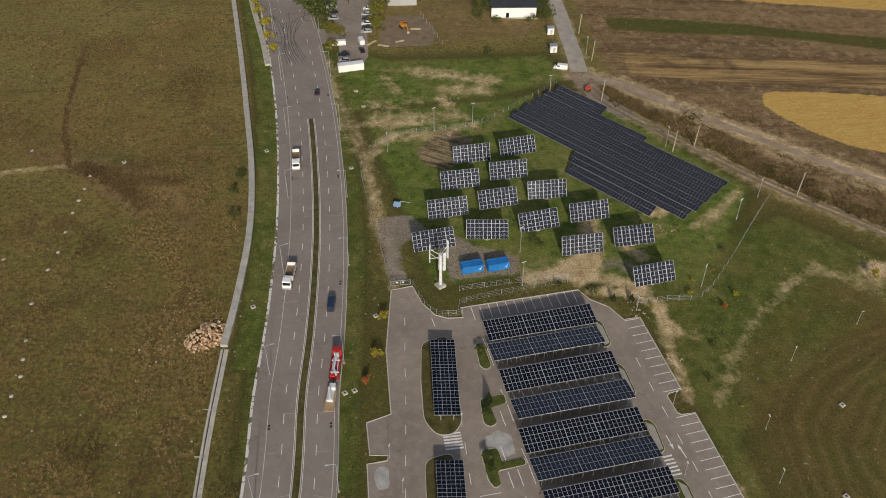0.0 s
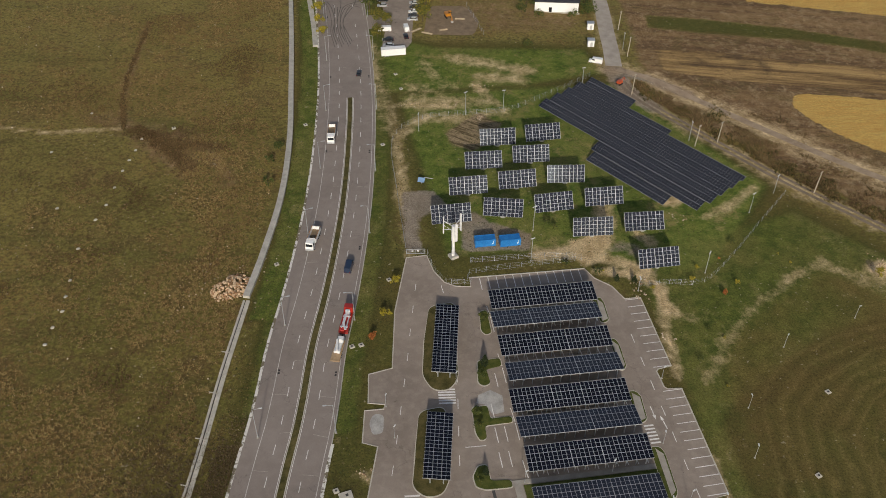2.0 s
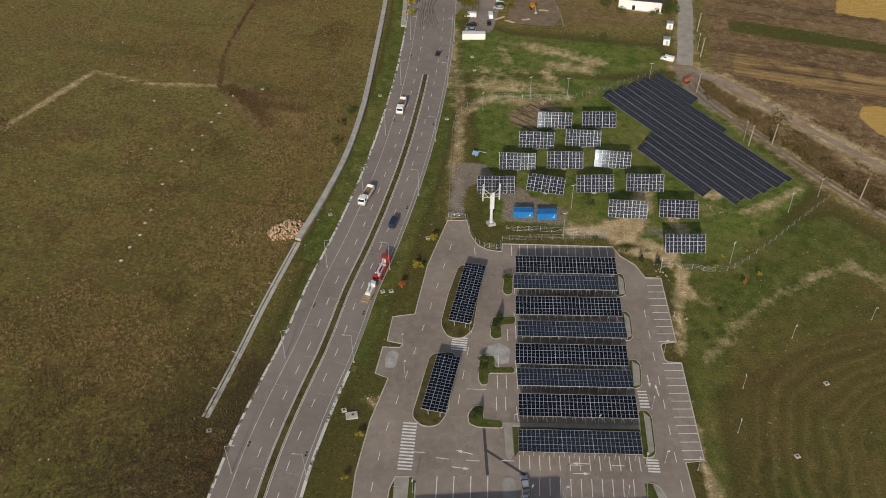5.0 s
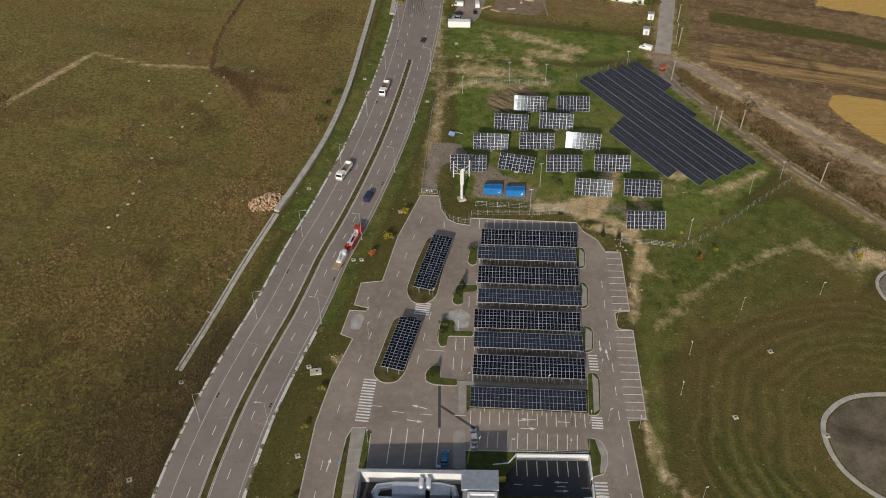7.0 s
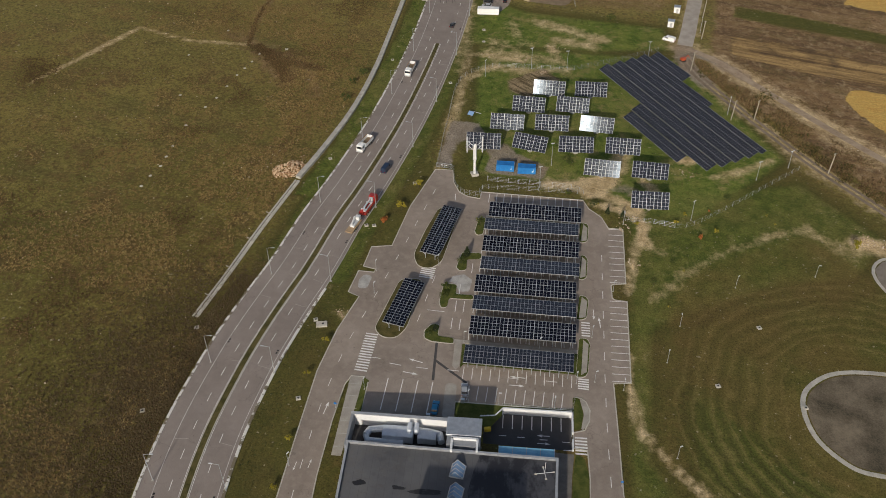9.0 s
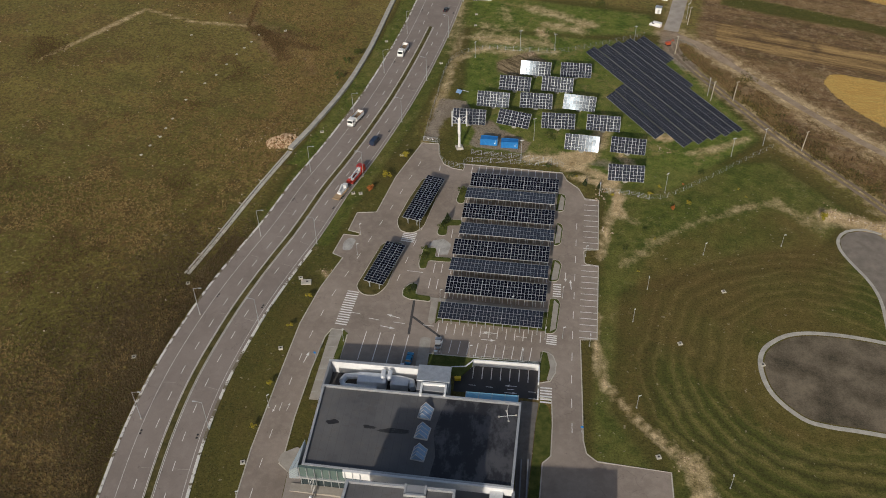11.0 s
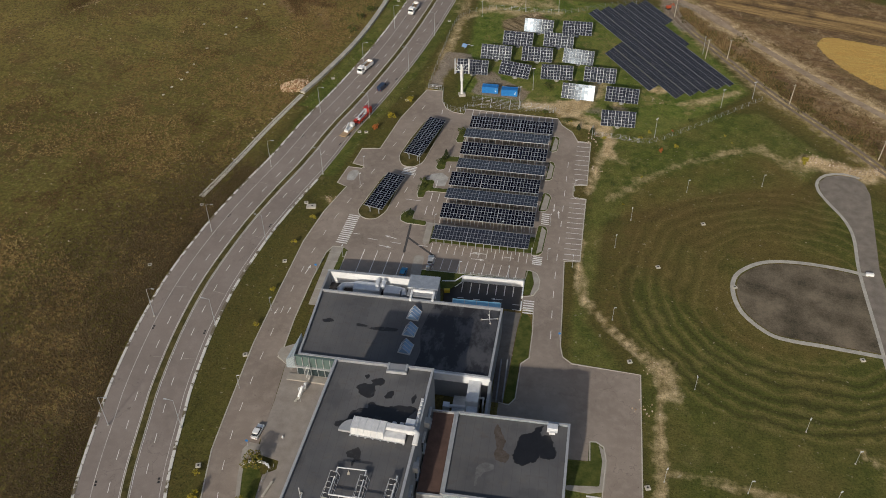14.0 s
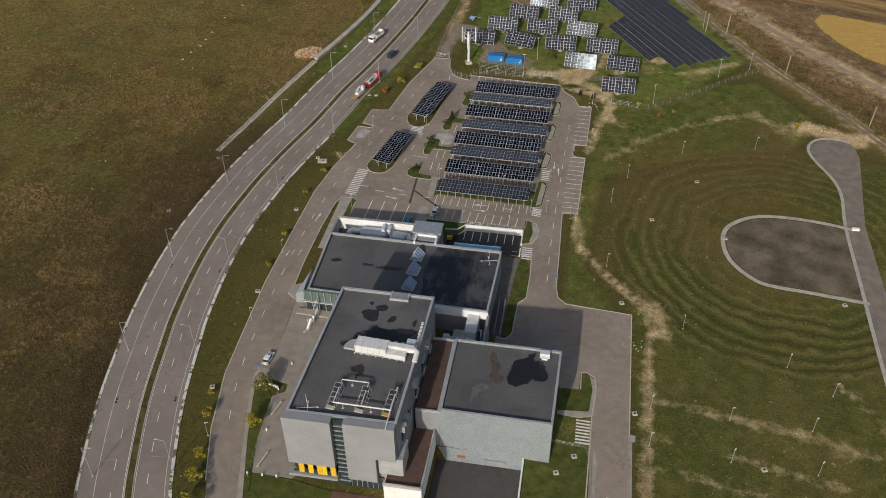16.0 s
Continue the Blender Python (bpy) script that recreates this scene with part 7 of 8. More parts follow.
LEAF_YELLOW = leaf_mat("yellow_leaves", [(0.0, (0.15, 0.135, 0.020)), (0.6, (0.32, 0.27, 0.028)), (1.0, (0.46, 0.36, 0.035))])
LEAF_GREEN = leaf_mat("green_leaves", [(0.0, (0.03, 0.045, 0.012)), (0.7, (0.08, 0.10, 0.025)), (1.0, (0.16, 0.15, 0.03))])
LEAF_DARK = leaf_mat("dark_leaves", [(0.0, (0.016, 0.026, 0.010)), (0.7, (0.035, 0.05, 0.018)), (1.0, (0.06, 0.075, 0.025))])
LEAF_RUST = leaf_mat("rust_leaves", [(0.0, (0.22, 0.07, 0.02)), (0.6, (0.40, 0.13, 0.035)), (1.0, (0.5, 0.22, 0.06))])
LEAF_MIX = leaf_mat("turning_leaves", [(0.0, (0.05, 0.065, 0.018)), (0.5, (0.13, 0.13, 0.026)), (1.0, (0.27, 0.20, 0.03))])


def crown_mesh(name, leaves, leaf, mat, seed, wide=1.0, cone=False):
    """Leaf clumps round a set of limbs, with an uneven outline."""
    r = random.Random(seed)
    blobs = [(Vector((r.uniform(-0.6, 0.6) * wide, r.uniform(-0.6, 0.6) * wide, r.uniform(0.42, 0.95))), r.uniform(0.16, 0.34)) for _ in range(11)]
    verts, faces = [], []
    for _ in range(leaves):
        if cone:
            z = r.uniform(0.08, 1.0)
            a, q = r.uniform(0, math.tau), (1.03 - z) * 0.42 * (0.55 + 0.45 * r.random()) * (0.85 + 0.25 * math.sin(z * 40))
            p = Vector((q * math.cos(a), q * math.sin(a), z))
        else:
            c, rad_ = r.choice(blobs)
            d = Vector((r.gauss(0, 1), r.gauss(0, 1), r.gauss(0, 1))).normalized()
            p = c + d * rad_ * r.uniform(0.55, 1.0)
        u = Vector((r.gauss(0, 1), r.gauss(0, 1), r.gauss(0, 0.6))).normalized() * leaf
        v = u.cross(Vector((r.gauss(0, 1), r.gauss(0, 1), r.gauss(0, 1)))).normalized() * leaf * 0.6
        b = len(verts)
        verts += [tuple(p - u), tuple(p + v), tuple(p + u), tuple(p - v)]
        faces.append((b, b + 1, b + 2, b + 3))
    me = bpy.data.meshes.new(name)
    me.from_pydata(verts, [], faces)
    me.materials.append(mat)
    return me


CROWNS = {k: [crown_mesh("crown", n, lf, m, s + i, w, c) for i in range(2)] for k, (n, lf, m, s, w, c) in dict(yellow=(420, 0.07, LEAF_YELLOW, 1, 0.6, False), green=(900, 0.06, LEAF_GREEN, 5, 0.9, False), dark=(520, 0.06, LEAF_DARK, 9, 0.7, True), rust=(420, 0.07, LEAF_RUST, 13, 0.5, False), mix=(700, 0.06, LEAF_MIX, 17, 0.7, False), bush=(420, 0.08, LEAF_GREEN, 21, 1.0, False)).items()}
TREE_WORDS = {"yellow": "young tree with sparse yellow autumn leaves", "green": "broad green leafy tree beside the car park", "dark": "small dark conical evergreen", "rust": "small tree with rust-orange autumn leaves", "mix": "tree turning from green to yellow", "bush": "low green leafy bush", "bare": "thin young tree with few leaves"}


def tree(x, y, kind, high):
    ob = thing("tree" if kind != "bush" else "bush", pose(x, y, G(x, y), 0, 0, rr.uniform(0, 360)), TREE_WORDS[kind], "tree" if kind != "bush" else "bush")
    bm = bmesh.new()
    tube(bm, (0, 0, -0.05), (0.02 * high, 0, 0.55 * high), 0.022 * high + 0.02, 0.012 * high + 0.01, n=7)
    for k in range(5):
        a = math.tau * k / 5 + rr.random()
        z = high * rr.uniform(0.25, 0.5)
        tube(bm, (0.02 * high, 0, z), (high * 0.22 * math.cos(a), high * 0.22 * math.sin(a), z + high * rr.uniform(0.2, 0.38)), 0.010 * high + 0.008, 0.005 * high, n=5)
    part("trunk", bm, BARK, ob, "brown trunk and limbs")
    part("crown", CROWNS["yellow" if kind == "bare" else kind][rr.randrange(2)], None, ob, "", Matrix.Translation((0, 0, 0.1 * high)) @ Matrix.Scale(high if kind != "bare" else high * 0.5, 4))


for x, y, k, z in (
    (11.8, -12.8, "yellow", 2.6), (23.3, -13.6, "yellow", 3.2), (15.4, -30.3, "yellow", 3.0), (14.4, -24.3, "yellow", 2.4), (21.9, -2.4, "mix", 4.0), (10.0, -6.5, "bare", 2.8), (17, -38, "yellow", 4),
    (47.9, 127.6, "dark", 3.6), (41.4, 95.6, "dark", 2.6), (43.0, 112.6, "bush", 1.9), (42.6, 109, "bush", 1.6), (46.4, 124, "bush", 1.7), (51, 143.6, "bush", 2.0), (39.6, 94, "bush", 1.6),
    (119.8, 143.8, "rust", 1.7), (125.2, 147.4, "yellow", 1.6), (116.2, 155.2, "yellow", 1.2), (113.0, 150.6, "yellow", 1.5), (142.7, 157.9, "bare", 1.5), (144.6, 153.8, "bare", 1.5), (124.4, 158.2, "rust", 0.8), (100.4, 148.6, "yellow", 1.3), (167.6, 144.7, "yellow", 3.0), (103.4, 121.5, "bush", 1.2), (25.3, 147.6, "yellow", 2.8), (29.5, 160, "yellow", 2.6), (12.2, 88, "bare", 3.4), (9.6, 76, "bare", 3.0), (9.4, 55, "bare", 3.2), (9.0, 41, "bare", 3.0), (21, 140, "rust", 2.4),
    (0.6, 228.4, "green", 2.6), (-3.7, 209.6, "bush", 2.4), (-2.6, 222, "bush", 2.2), (91.4, 153.2, "dark", 2.6), (96.2, 152.0, "dark", 2.6), (86.8, 156.6, "bush", 1.6), (79, 161.6, "bush", 1.6), (88.5, 157.4, "yellow", 1.0),
    (41.0, 326, "green", 10.5), (38.9, 340.2, "green", 9), (42.6, 316.3, "mix", 4.6), (46.0, 312.4, "mix", 5), (41.5, 302.7, "mix", 4.4), (55.1, 341, "mix", 6.5), (65.8, 333, "mix", 8.5), (64.0, 324, "mix", 7.5), (61.4, 314.6, "mix", 6.5), (17.8, 344.2, "yellow", 4), (18.4, 336.4, "yellow", 4), (19.6, 325.5, "yellow", 4.4), (19.6, 314.8, "yellow", 4), (19.8, 305.8, "yellow", 3.6), (104, 318, "bush", 3), (110, 313, "bush", 2.6), (124, 311, "bush", 3), (131, 312, "green", 5), (107, 322, "green", 5), (133, 322, "green", 5), (99, 288, "bush", 2.5),
    (107, 112, "bare", 1.6), (110, 132, "bush", 1.0), (113, 128, "bare", 1.5), (131, 165, "bush", 1.4), (78.6, 180.4, "bush", 1.9), (80.2, 178.6, "bush", 1.6),
):
    tree(x, y, k, z)


# ---- vehicles ----
RUBBER = Nodes("tyre_rubber", 0.85).color((0.02, 0.02, 0.02)).mat
CARGLASS = Nodes("car_glass", 0.08, spec=0.6).color((0.015, 0.018, 0.022)).mat
HEADLIGHT = Nodes("lamp_lens", 0.15).color((0.75, 0.75, 0.72)).mat
TAIL = Nodes("tail_lens", 0.25).color((0.35, 0.02, 0.02)).mat
PAINTS = {}


def paint(word, c):
    if word not in PAINTS:
        n = Nodes(word + "_car_paint", 0.35, 0.0)
        n.b.inputs["Coat Weight"].default_value = 0.4
        n.color(n.mix(n.math("MULTIPLY", n.noise(0.9, 3), 0.12), c, (c[0] * 0.6, c[1] * 0.6, c[2] * 0.6)))
        PAINTS[word] = n.mat
    return PAINTS[word]


def wheels(ob, xs, y, r=0.33, w=0.22):
    for x in xs:
        for s in (-1, 1):
            bm = bmesh.new()
            tube(bm, (x, s * (y - w), r), (x, s * y, r), r, n=14)
            wh = part("wheel", bm, RUBBER, ob)
            bm = bmesh.new()
            tube(bm, (x, s * y, r), (x, s * (y + 0.015), r), r * 0.6, n=10)
            part("rim", bm, STEEL, wh, "bright metal rim")


def profile_body(pts, w, taper=0.0):
    """A side outline (x, z) drawn out to a width w; upper points lean in by taper."""
    bm = bmesh.new()
    zmax, zmin = max(p[1] for p in pts), min(p[1] for p in pts)
    rows = []
    for s in (-1, 1):
        rows.append([bm.verts.new((x, s * (w / 2 - taper * (z - zmin) / (zmax - zmin)), z)) for x, z in pts])
    n = len(pts)
    for i in range(n):
        bm.faces.new((rows[0][i], rows[0][(i + 1) % n], rows[1][(i + 1) % n], rows[1][i]))
    bm.faces.new(rows[0][::-1])
    bm.faces.new(rows[1])
    bmesh.ops.recalc_face_normals(bm, faces=bm.faces[:])
    bmesh.ops.bevel(bm, geom=bm.edges[:], offset=0.06, segments=2, affect="EDGES")
    return bm


def car(x, y, rz, word, c, kind="car", dz=0.05, group="", note="parked on asphalt"):
    ob = thing(kind, pose(x, y, G(x, y) + dz, 0, 0, rz), f"{word} {'delivery van' if kind == 'van' else 'passenger car'} {note}", kind, group)
    m = paint(word, c)
    if kind == "van":
        part("body", profile_body([(-2.6, 0.35), (2.6, 0.35), (2.65, 0.95), (1.9, 1.2), (1.25, 2.1), (-2.55, 2.15)], 1.95, 0.1), m, ob)
        part("windscreen", profile_body([(1.98, 1.2), (1.38, 2.0), (1.30, 1.96), (1.85, 1.2)], 1.7), CARGLASS, ob)
        part("side_window", boxes([((0.8, sgn * 0.93, 1.6), (1.0, 0.06, 0.5)) for sgn in (-1, 1)]), CARGLASS, ob)
        wheels(ob, (-1.7, 1.7), 0.98)
        ends = 2.62
    else:
        part("body", profile_body([(-2.15, 0.3), (2.15, 0.3), (2.2, 0.68), (1.2, 0.86), (-1.7, 0.9), (-2.2, 0.82)], 1.78, 0.05), m, ob)
        part("cabin_glass", profile_body([(-1.75, 0.86), (1.15, 0.84), (0.4, 1.36), (-1.2, 1.4)], 1.62, 0.16), CARGLASS, ob, "dark windows")
        part("roof", profile_body([(-1.42, 1.34), (0.50, 1.32), (0.30, 1.50), (-1.2, 1.52)], 1.5, 0.05), m, ob)
        wheels(ob, (-1.35, 1.35), 0.9)
        ends = 2.17
    for s in (-1, 1):
        part("headlight", bevel_box((ends, s * 0.62, 0.68), (0.12, 0.34, 0.16), 0.03, 1), HEADLIGHT, ob)
        part("tail_light", bevel_box((-ends, s * 0.66, 0.78), (0.12, 0.24, 0.2), 0.03, 1), TAIL, ob)
    return ob


W, S, K, N_ = (0.84, 0.84, 0.83), (0.42, 0.43, 0.44), (0.012, 0.012, 0.014), (0.02, 0.035, 0.07)
car(17.5, 168.4, 74, "dark blue", N_, "van", 0.05, "", "driving on the carriageway")
car(20.0, 7.3, 82, "white", W, "car", 0.05, "", "on the service road")
car(51.0, 75.2, 94, "silver", S, "car", 0.05, "", "in a painted bay")
car(44.0, 68.6, 86, "bright blue", (0.015, 0.22, 0.42), "car", 0.05, "", "in a shaded bay")
car(31.2, 274.5, 78, "charcoal", (0.03, 0.032, 0.036), "car", 0.05, "", "driving on the carriageway")
for i, (x, y, w, c, k) in enumerate(((47.6, 338.7, "white", W, "car"), (47.4, 333.8, "black", K, "car"), (46.6, 328.8, "silver", S, "car"), (47.2, 343, "black", K, "car"), (45.0, 307.2, "white", W, "van"), (45.2, 299.0, "black", K, "car"), (44.8, 294.6, "silver", S, "car"))):
    car(x, y, 172, w, c, k, 0.07, "cars in the far car park")
for i, (x, y, w, c) in enumerate(((60.4, 330, "silver", S), (59.8, 326, "black", K), (58.9, 322, "white", W), (58.2, 318.6, "black", K), (57.4, 315.4, "silver", S), (62.2, 335, "white", W))):
    car(x, y, 170, w, c, "car", 0.07, "cars in the far car park")
car(53.6, 307.6, 92, "white", W, "van", 0.07, "cars in the far car park")
car(52.6, 301.2, 92, "black", K, "car", 0.07, "cars in the far car park")
car(122.8, 273.6, 150, "white", W, "van", 0.03, "", "parked beside the gravel lane")


def tipper(x, y, rz):
    ob = thing("tipper_truck", pose(x, y, G(x, y) + 0.05, 0, 0, rz), "white tipper truck with an earth-stained open bed", "truck", "white tipper trucks on the road")
    m = paint("white", W)
    part("chassis", boxes([((-0.6, 0, 0.85), (7.2, 0.9, 0.3))]), RUBBER, ob)
    part("cab", profile_body([(2.3, 0.7), (4.3, 0.7), (4.35, 1.8), (4.1, 2.9), (2.3, 3.0)], 2.4, 0.08), m, ob)
    part("windscreen", bevel_box((4.28, 0, 2.2), (0.14, 2.0, 0.8), 0.04, 1, Matrix.Rotation(radians(-12), 4, "Y")), CARGLASS, ob)
    part("side_window", boxes([((3.6, s * 1.19, 2.3), (0.9, 0.06, 0.6)) for s in (-1, 1)]), CARGLASS, ob)
    for s in (-1, 1):
        part("bed_side", bevel_box((-1.3, s * 1.2, 1.9), (5.8, 0.12, 1.5), 0.03, 1), m, ob)
    part("bed_front", bevel_box((1.62, 0, 2.0), (0.12, 2.4, 1.7), 0.03, 1), m, ob)
    part("tailgate", bevel_box((-4.2, 0, 1.85), (0.12, 2.4, 1.4), 0.03, 1), m, ob)
    part("bed_floor", boxes([((-1.3, 0, 1.3), (5.7, 2.3, 0.25))]), EARTH, ob, "brown earth in the bed")
    part("bed_lip", boxes([((-1.3, s * 1.2, 2.68), (5.9, 0.2, 0.08)) for s in (-1, 1)]), varied("rusty_lip", (0.25, 0.13, 0.06), (0.38, 0.22, 0.11), 1.5), ob, "rusty lip")
    wheels(ob, (-3.2, -1.8, 3.2), 1.22, 0.5, 0.35)
    part("bumper", bevel_box((4.4, 0, 0.7), (0.2, 2.4, 0.5), 0.05, 1), STEEL, ob)
    return ob


tipper(8.3, 180.9, -108)
tipper(17.9, 234.0, -98)
RED = paint("red", (0.42, 0.03, 0.02))
rt = thing("crane_truck", pose(14.9, 147.0, G(14.9, 147) + 0.05, 0, 0, 74), "red lorry with a grey folded crane on its bed", "truck")
part("cab", profile_body([(2.6, 0.7), (4.7, 0.7), (4.75, 1.8), (4.4, 3.1), (2.6, 3.2)], 2.45, 0.08), RED, rt)
part("windscreen", bevel_box((4.66, 0, 2.3), (0.14, 2.0, 0.8), 0.04, 1, Matrix.Rotation(radians(-14), 4, "Y")), CARGLASS, rt)
part("bed", bevel_box((-1.2, 0, 1.1), (7.2, 2.45, 0.35), 0.04, 1), RED, rt)
for s in (-1, 1):
    part("side_rail", bevel_box((-1.2, s * 1.2, 1.5), (7.2, 0.1, 0.5), 0.03, 1), RED, rt)
part("crane_mast", profile_body([(1.6, 1.3), (2.4, 1.3), (2.3, 3.0), (1.7, 3.0)], 1.2), DUCT, rt)
part("crane_boom", pipe([(2.0, 0, 3.0), (-2.5, 0.2, 2.6), (-4.4, -0.5, 2.2)], 0.26, 8), DUCT, rt)
part("load_rack", boxes([((-1.4, 0.6, 1.9), (5.0, 0.2, 0.9)), ((-1.4, -0.6, 1.8), (5.0, 0.2, 0.7)), ((-3.4, 0, 2.2), (0.3, 2.0, 0.3)), ((0.4, 0, 2.2), (0.3, 2.0, 0.3))]), DUCT, rt)
part("red_winch", bevel_box((-4.0, 0.4, 1.7), (1.4, 1.2, 0.9), 0.08, 1), RED, rt)
wheels(rt, (-3.4, -2.0, 3.5), 1.22, 0.5, 0.35)
tl = thing("equipment_trailer", pose(11.7, 136.8, G(11.7, 136.8) + 0.05, 0, 0, 73), "flat trailer carrying a white drilling rig and timber", "trailer")
part("deck", bevel_box((0, 0, 0.95), (7.4, 2.4, 0.3), 0.04, 1), varied("deck_timber", (0.30, 0.20, 0.11), (0.45, 0.32, 0.19), 1.0), tl, "pale timber deck")
part("drawbar", boxes([((4.6, 0, 0.9), (2.2, 0.2, 0.2))]), RUBBER, tl)
part("rig_base", bevel_box((0.6, 0, 1.5), (3.6, 1.6, 0.8), 0.08, 1), WHITE_METAL, tl)
part("rig_mast", pipe([(2.8, 0.5, 2.0), (1.6, 0.3, 3.2), (-1.4, -0.2, 2.6)], 0.3, 8), WHITE_METAL, tl)
part("rig_cab", bevel_box((2.6, -0.3, 2.3), (1.4, 1.5, 1.4), 0.1, 2), WHITE_METAL, tl)
wheels(tl, (-1.4, -0.3), 1.2, 0.42, 0.3)

dg = thing("excavator", pose(72.4, 316.6, G(72.4, 316.6), 0, 0, -80), "orange-yellow tracked excavator on dug soil", "excavator")
ORANGE = paint("orange", (0.52, 0.22, 0.02))
for s in (-1, 1):
    part("track", bevel_box((0, s * 1.0, 0.4), (3.4, 0.55, 0.8), 0.2, 3), RUBBER, dg)
part("house", bevel_box((-0.4, 0, 1.5), (2.8, 2.2, 1.2), 0.12, 2), ORANGE, dg)
part("cab", bevel_box((0.5, 0.6, 2.2), (1.3, 1.0, 1.6), 0.1, 2), ORANGE, dg)
part("cab_glass", bevel_box((0.72, 0.6, 2.45), (1.0, 1.02, 0.8), 0.05, 1), CARGLASS, dg)
part("boom", pipe([(1.0, -0.2, 1.6), (3.0, -0.2, 3.4), (5.0, -0.2, 2.2), (5.4, -0.2, 0.8)], 0.2, 8), ORANGE, dg)
part("bucket", bevel_box((5.4, -0.2, 0.5), (0.8, 1.0, 0.8), 0.15, 2), STEEL, dg)
wr = thing("orange_digger", pose(126.9, 257.0, G(126.9, 257), 0, 0, 30), "small red-orange digger beside the solar field", "excavator")
for s in (-1, 1):
    part("track", bevel_box((0, s * 0.7, 0.3), (2.2, 0.4, 0.6), 0.15, 2), RUBBER, wr)
part("body", bevel_box((0, 0, 1.1), (2.0, 1.5, 1.0), 0.1, 2), paint("red orange", (0.5, 0.09, 0.03)), wr)
part("boom", pipe([(0.8, 0, 1.2), (2.2, 0, 2.2), (3.2, 0, 0.8)], 0.14, 8), paint("red orange", (0.5, 0.09, 0.03)), wr)

# ---- far buildings and furniture ----
DARK_ROOF = varied("dark_roof", (0.030, 0.032, 0.038), (0.06, 0.062, 0.07), 0.3, 0.8)
hs = thing("white_house", Matrix(), "white flat-roofed building with a dark roof", "house")
q = [(110.0, 319.0), (127.8, 314.6), (132.0, 328.4), (114.0, 333)]
zb = G(120, 322)
part("wall", prism(q, zb - 0.6, zb + 4.4), WHITE, hs)
part("roof", prism([(x + (0.3 if x > 121 else -0.3), y + (0.3 if y > 324 else -0.3)) for x, y in q], zb + 4.4, zb + 4.75), DARK_ROOF, hs, "dark felt roof")
ang = math.atan2(314.6 - 319.0, 17.8)
for k, w, h0, h1 in ((6.6, 1.3, 0.0, 2.4),):
    part("door", bevel_box((110.0 + k * math.cos(ang), 319.0 + k * math.sin(ang) - 0.04, zb + 1.0), (w, 0.2, 2.3), 0.03, 1, Matrix.Rotation(ang, 4, "Z")), CARGLASS, hs, "dark doorway")
part("plinth", prism([(109.6, 318.4), (128.2, 313.8), (128.4, 314.4), (109.9, 318.9)], zb - 0.5, zb + 0.15), CONCRETE, hs)
for x, y in ((129.0, 301.0), (124.9, 287.0)):
    ks = thing("kiosk", pose(x, y, G(x, y), 0, 0, -12), "small white kiosk with a grey roof", "kiosk", "white kiosks by the lane")
    part("body", bevel_box((0, 0, 1.3), (2.6, 2.2, 2.6), 0.05, 1), WHITE, ks)
    part("roof", bevel_box((0, 0.1, 2.75), (3.0, 2.6, 0.25), 0.05, 1), STEEL, ks)
    part("door", bevel_box((0.2, -1.12, 1.1), (0.9, 0.06, 1.9), 0.02, 1), COPING, ks)
wtr = thing("white_trailer", pose(45.8, 287.4, G(45.8, 287.4), 0, 0, -1), "long white box trailer beside the parked cars", "trailer")
part("box_body", bevel_box((0, 0, 1.9), (9.4, 2.5, 2.7), 0.06, 1), WHITE, wtr)
part("top_rail", boxes([((0, -1.2, 3.26), (9.4, 0.1, 0.06)), ((0, 1.2, 3.26), (9.4, 0.1, 0.06))]), STEEL, wtr)
wheels(wtr, (-3.2, -2.1), 1.2, 0.45, 0.3)
sh_ = thing("grey_shed", pose(77.5, 340, G(77, 340), 0, 0, -12), "low grey metal shed", "shed")
part("body", bevel_box((0, 0, 1.6), (12, 9, 3.2), 0.05, 1), COPING, sh_)
part("roof", bevel_box((0, 0, 3.3), (12.6, 9.6, 0.3), 0.05, 1), STEEL, sh_)
for x, y, rz, ln in ((68.6, 305.8, 10, 3.4), (77.0, 314.6, -15, 4.0), (61.5, 303.6, -30, 4.4), (57.6, 306.6, 35, 5.0)):
    pl = thing("timber_stack", pose(x, y, G(x, y) + 0.03, 0, 0, rz), "small stack of pale planks", "timber", "loose timber stacks")
    for k in range(5):
        part("plank", bevel_box((0, -0.4 + 0.22 * k, 0.1 + 0.05 * (k % 3)), (ln, 0.18, 0.1), 0.01, 1), varied("plank_wood", (0.42, 0.32, 0.2), (0.58, 0.47, 0.32), 1.2) if k == 0 and x > 68 and x < 70 else bpy.data.materials.get("plank_wood"), pl)
for x, y, rz, ln in ((27.0, -7.7, 76, 4.6), (28.4, -22.5, 76, 4.6), (27.0, 20.0, 72, 5.0)):
    bn = thing("concrete_bench", pose(x, y, G(x, y) + 0.1, 0, 0, rz), "long pale concrete bench on the forecourt", "bench", "forecourt benches")
    part("seat", bevel_box((0, 0, 0.42), (ln, 0.55, 0.16), 0.04, 1), KERB, bn)
    for s in (-1, 1):
        part("leg", bevel_box((s * ln * 0.38, 0, 0.16), (0.3, 0.5, 0.36), 0.03, 1), CONCRETE, bn)
sc = thing("sculpture", pose(27.4, 21.0, G(27, 21) + 0.1, 0, 0, 70), "angular white sculpture with thin flag masts", "sculpture")
part("slab_form", profile_body([(-2.4, 0.0), (-1.2, 0.0), (0.4, 1.8), (0.8, 0.6), (1.8, 2.2), (1.2, 2.4), (0.7, 1.4), (0.3, 2.4), (-0.2, 2.4)], 0.6), WHITE, sc)
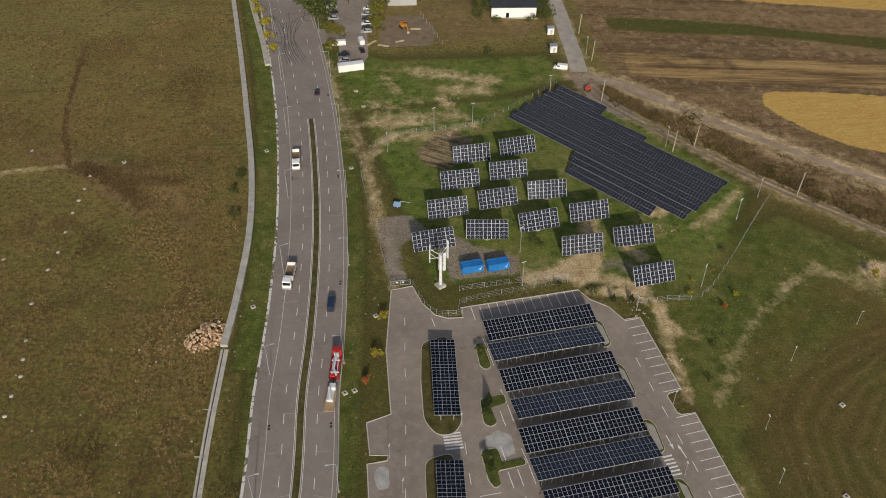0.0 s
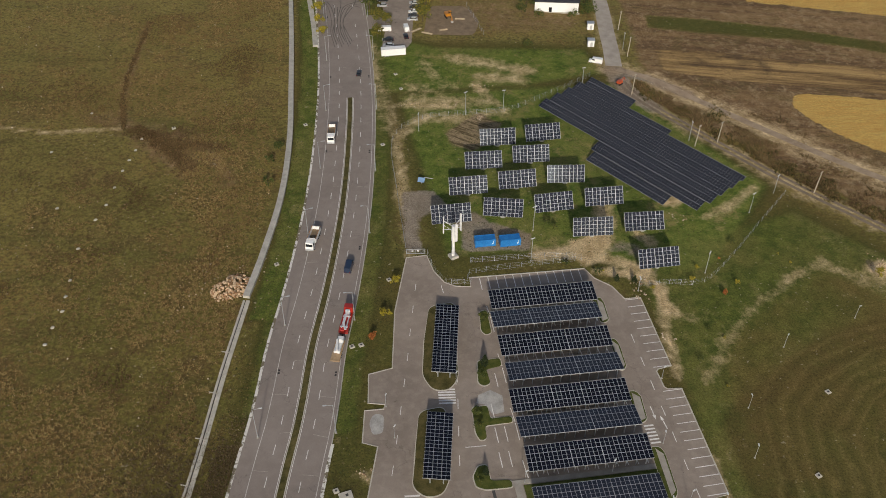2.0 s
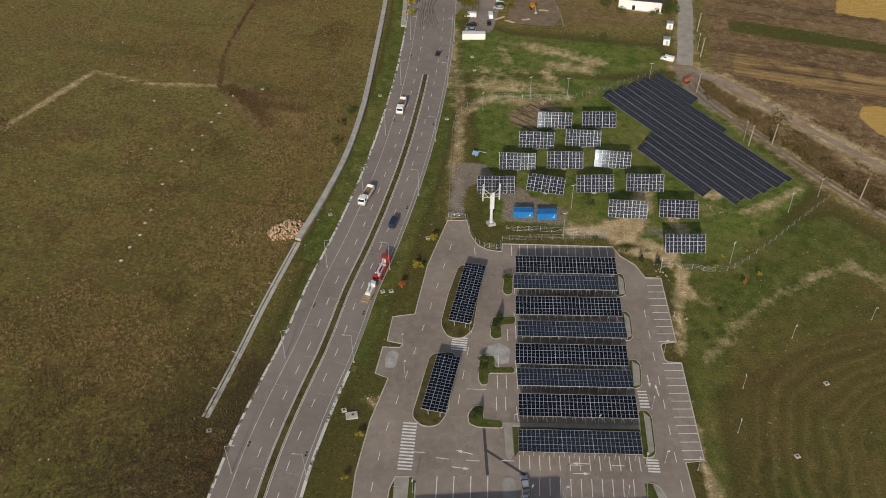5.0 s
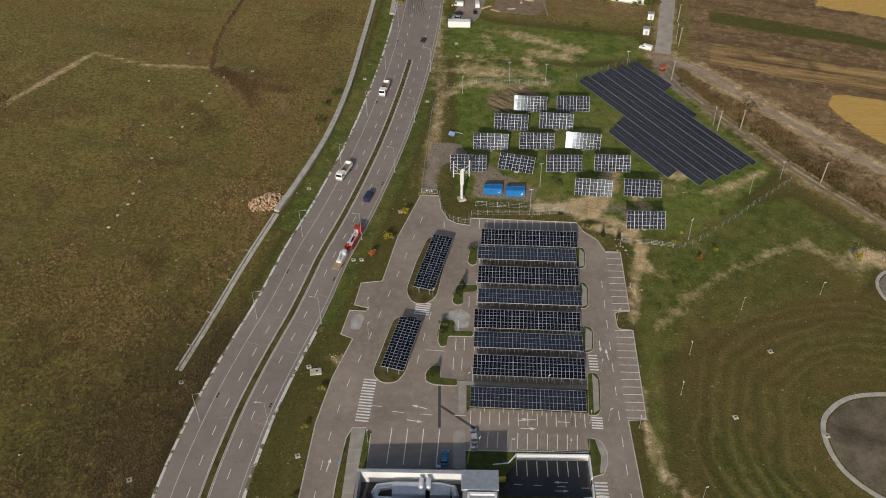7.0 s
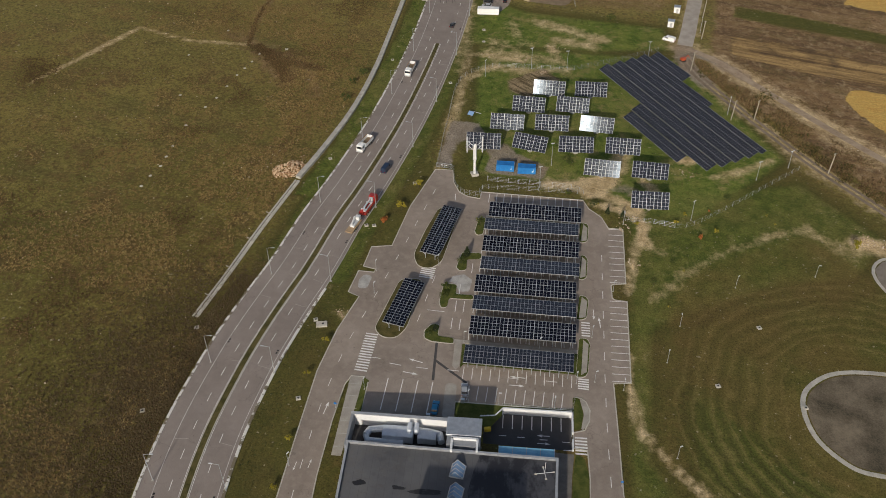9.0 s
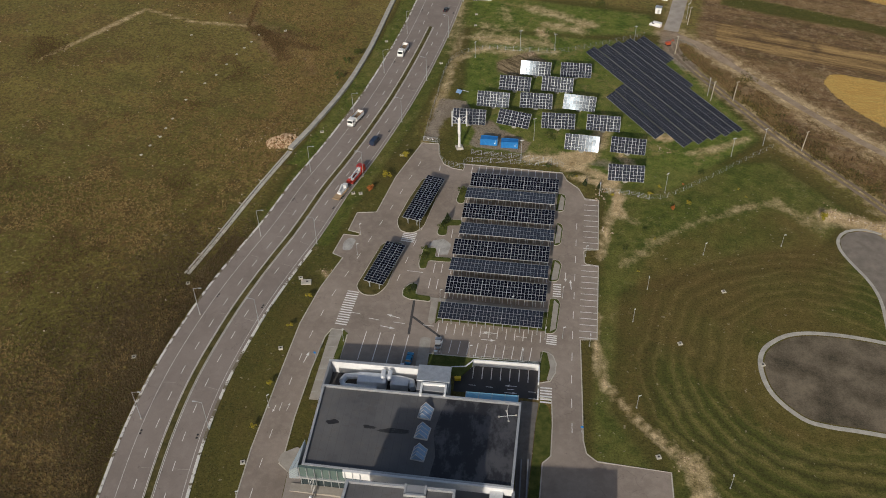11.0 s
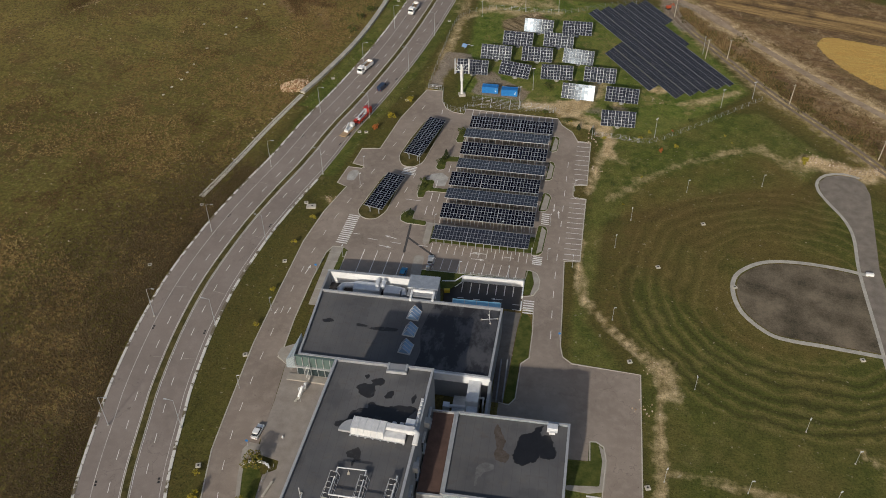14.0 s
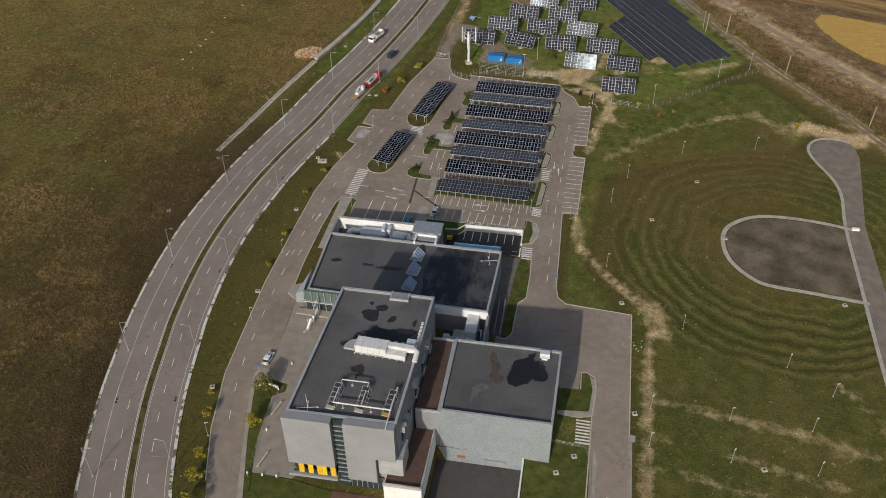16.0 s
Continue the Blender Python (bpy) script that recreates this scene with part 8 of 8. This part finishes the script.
for k in range(3):
    bm = bmesh.new()
    tube(bm, (2.6 + 0.5 * k, 0.3, 0), (2.6 + 0.5 * k, 0.3, 6.5), 0.05, n=6)
    part("flag_mast", bm, WHITE_METAL, sc)
for x, y in ((26.1, -26.5), (29.6, -26.4), (32.9, -26.2), (26.6, -14.2), (26.3, 6.9), (32.5, 5.2)):
    bo = thing("bollard", pose(x, y, G(x, y) + 0.1), "short white concrete bollard", "bollard", "forecourt bollards")
    bm = bmesh.new()
    tube(bm, (0, 0, 0), (0, 0, 0.55), 0.24, 0.2, n=10)
    bmesh.ops.create_uvsphere(bm, u_segments=10, v_segments=6, radius=0.2, matrix=Matrix.Translation((0, 0, 0.55)))
    part("post", bm, WHITE, bo)
bw = thing("curved_bench", pose(22.6, -1.5, G(22.6, -1.5) + 0.1), "curved white planter wall", "planter")
for k in range(7):
    a = radians(150 - 20 * k)
    part("segment", bevel_box((3.2 * math.cos(a), 1.6 * math.sin(a) - 0.9, 0.35), (1.1, 0.35, 0.6), 0.04, 1, Matrix.Rotation(a + math.pi / 2, 4, "Z")), WHITE, bw)
sg = thing("parking_sign", pose(18.9, 3.2, G(18.9, 3.2) + 0.1, 0, 0, 10), "small blue round road sign on a post", "road sign", "blue road signs")
part("post", boxes([((0, 0, 1.1), (0.07, 0.07, 2.2))]), STEEL, sg)
bm = bmesh.new()
tube(bm, (0, -0.05, 2.2), (0, -0.09, 2.2), 0.38, n=14)
part("disc", bm, BLUE, sg, "blue sign disc")
copy_thing(sg, pose(89.9, 50.4, G(89.9, 50.4), 0, 0, 0))
copy_thing(sg, pose(19.0, 66.0, G(19, 66), 0, 0, 0))
for x, y in ((50.8, 71.4), (42.6, 65.6)):
    tm = thing("ticket_machine", pose(x, y, G(x, y) + 0.12), "grey charging cabinet at the bays", "cabinet", "charging cabinets")
    part("cabinet_body", bevel_box((0, 0, 0.7), (0.9, 0.6, 1.4), 0.05, 1), COPING, tm)
    part("cabinet_top", bevel_box((0, 0, 1.43), (1.0, 0.7, 0.08), 0.02, 1), DUCT, tm)
for x, y in ((57.6, 63.2),):
    yb = thing("yellow_bin", pose(x, y, G(x, y) + 0.12, 0, 0, 10), "yellow grit bin beside the wall", "bin")
    part("tub", bevel_box((0, 0, 0.5), (1.6, 0.9, 0.9), 0.08, 2), YELLOW, yb)
    part("lid", bevel_box((0, 0, 1.0), (1.7, 1.0, 0.16), 0.06, 2), YELLOW, yb)
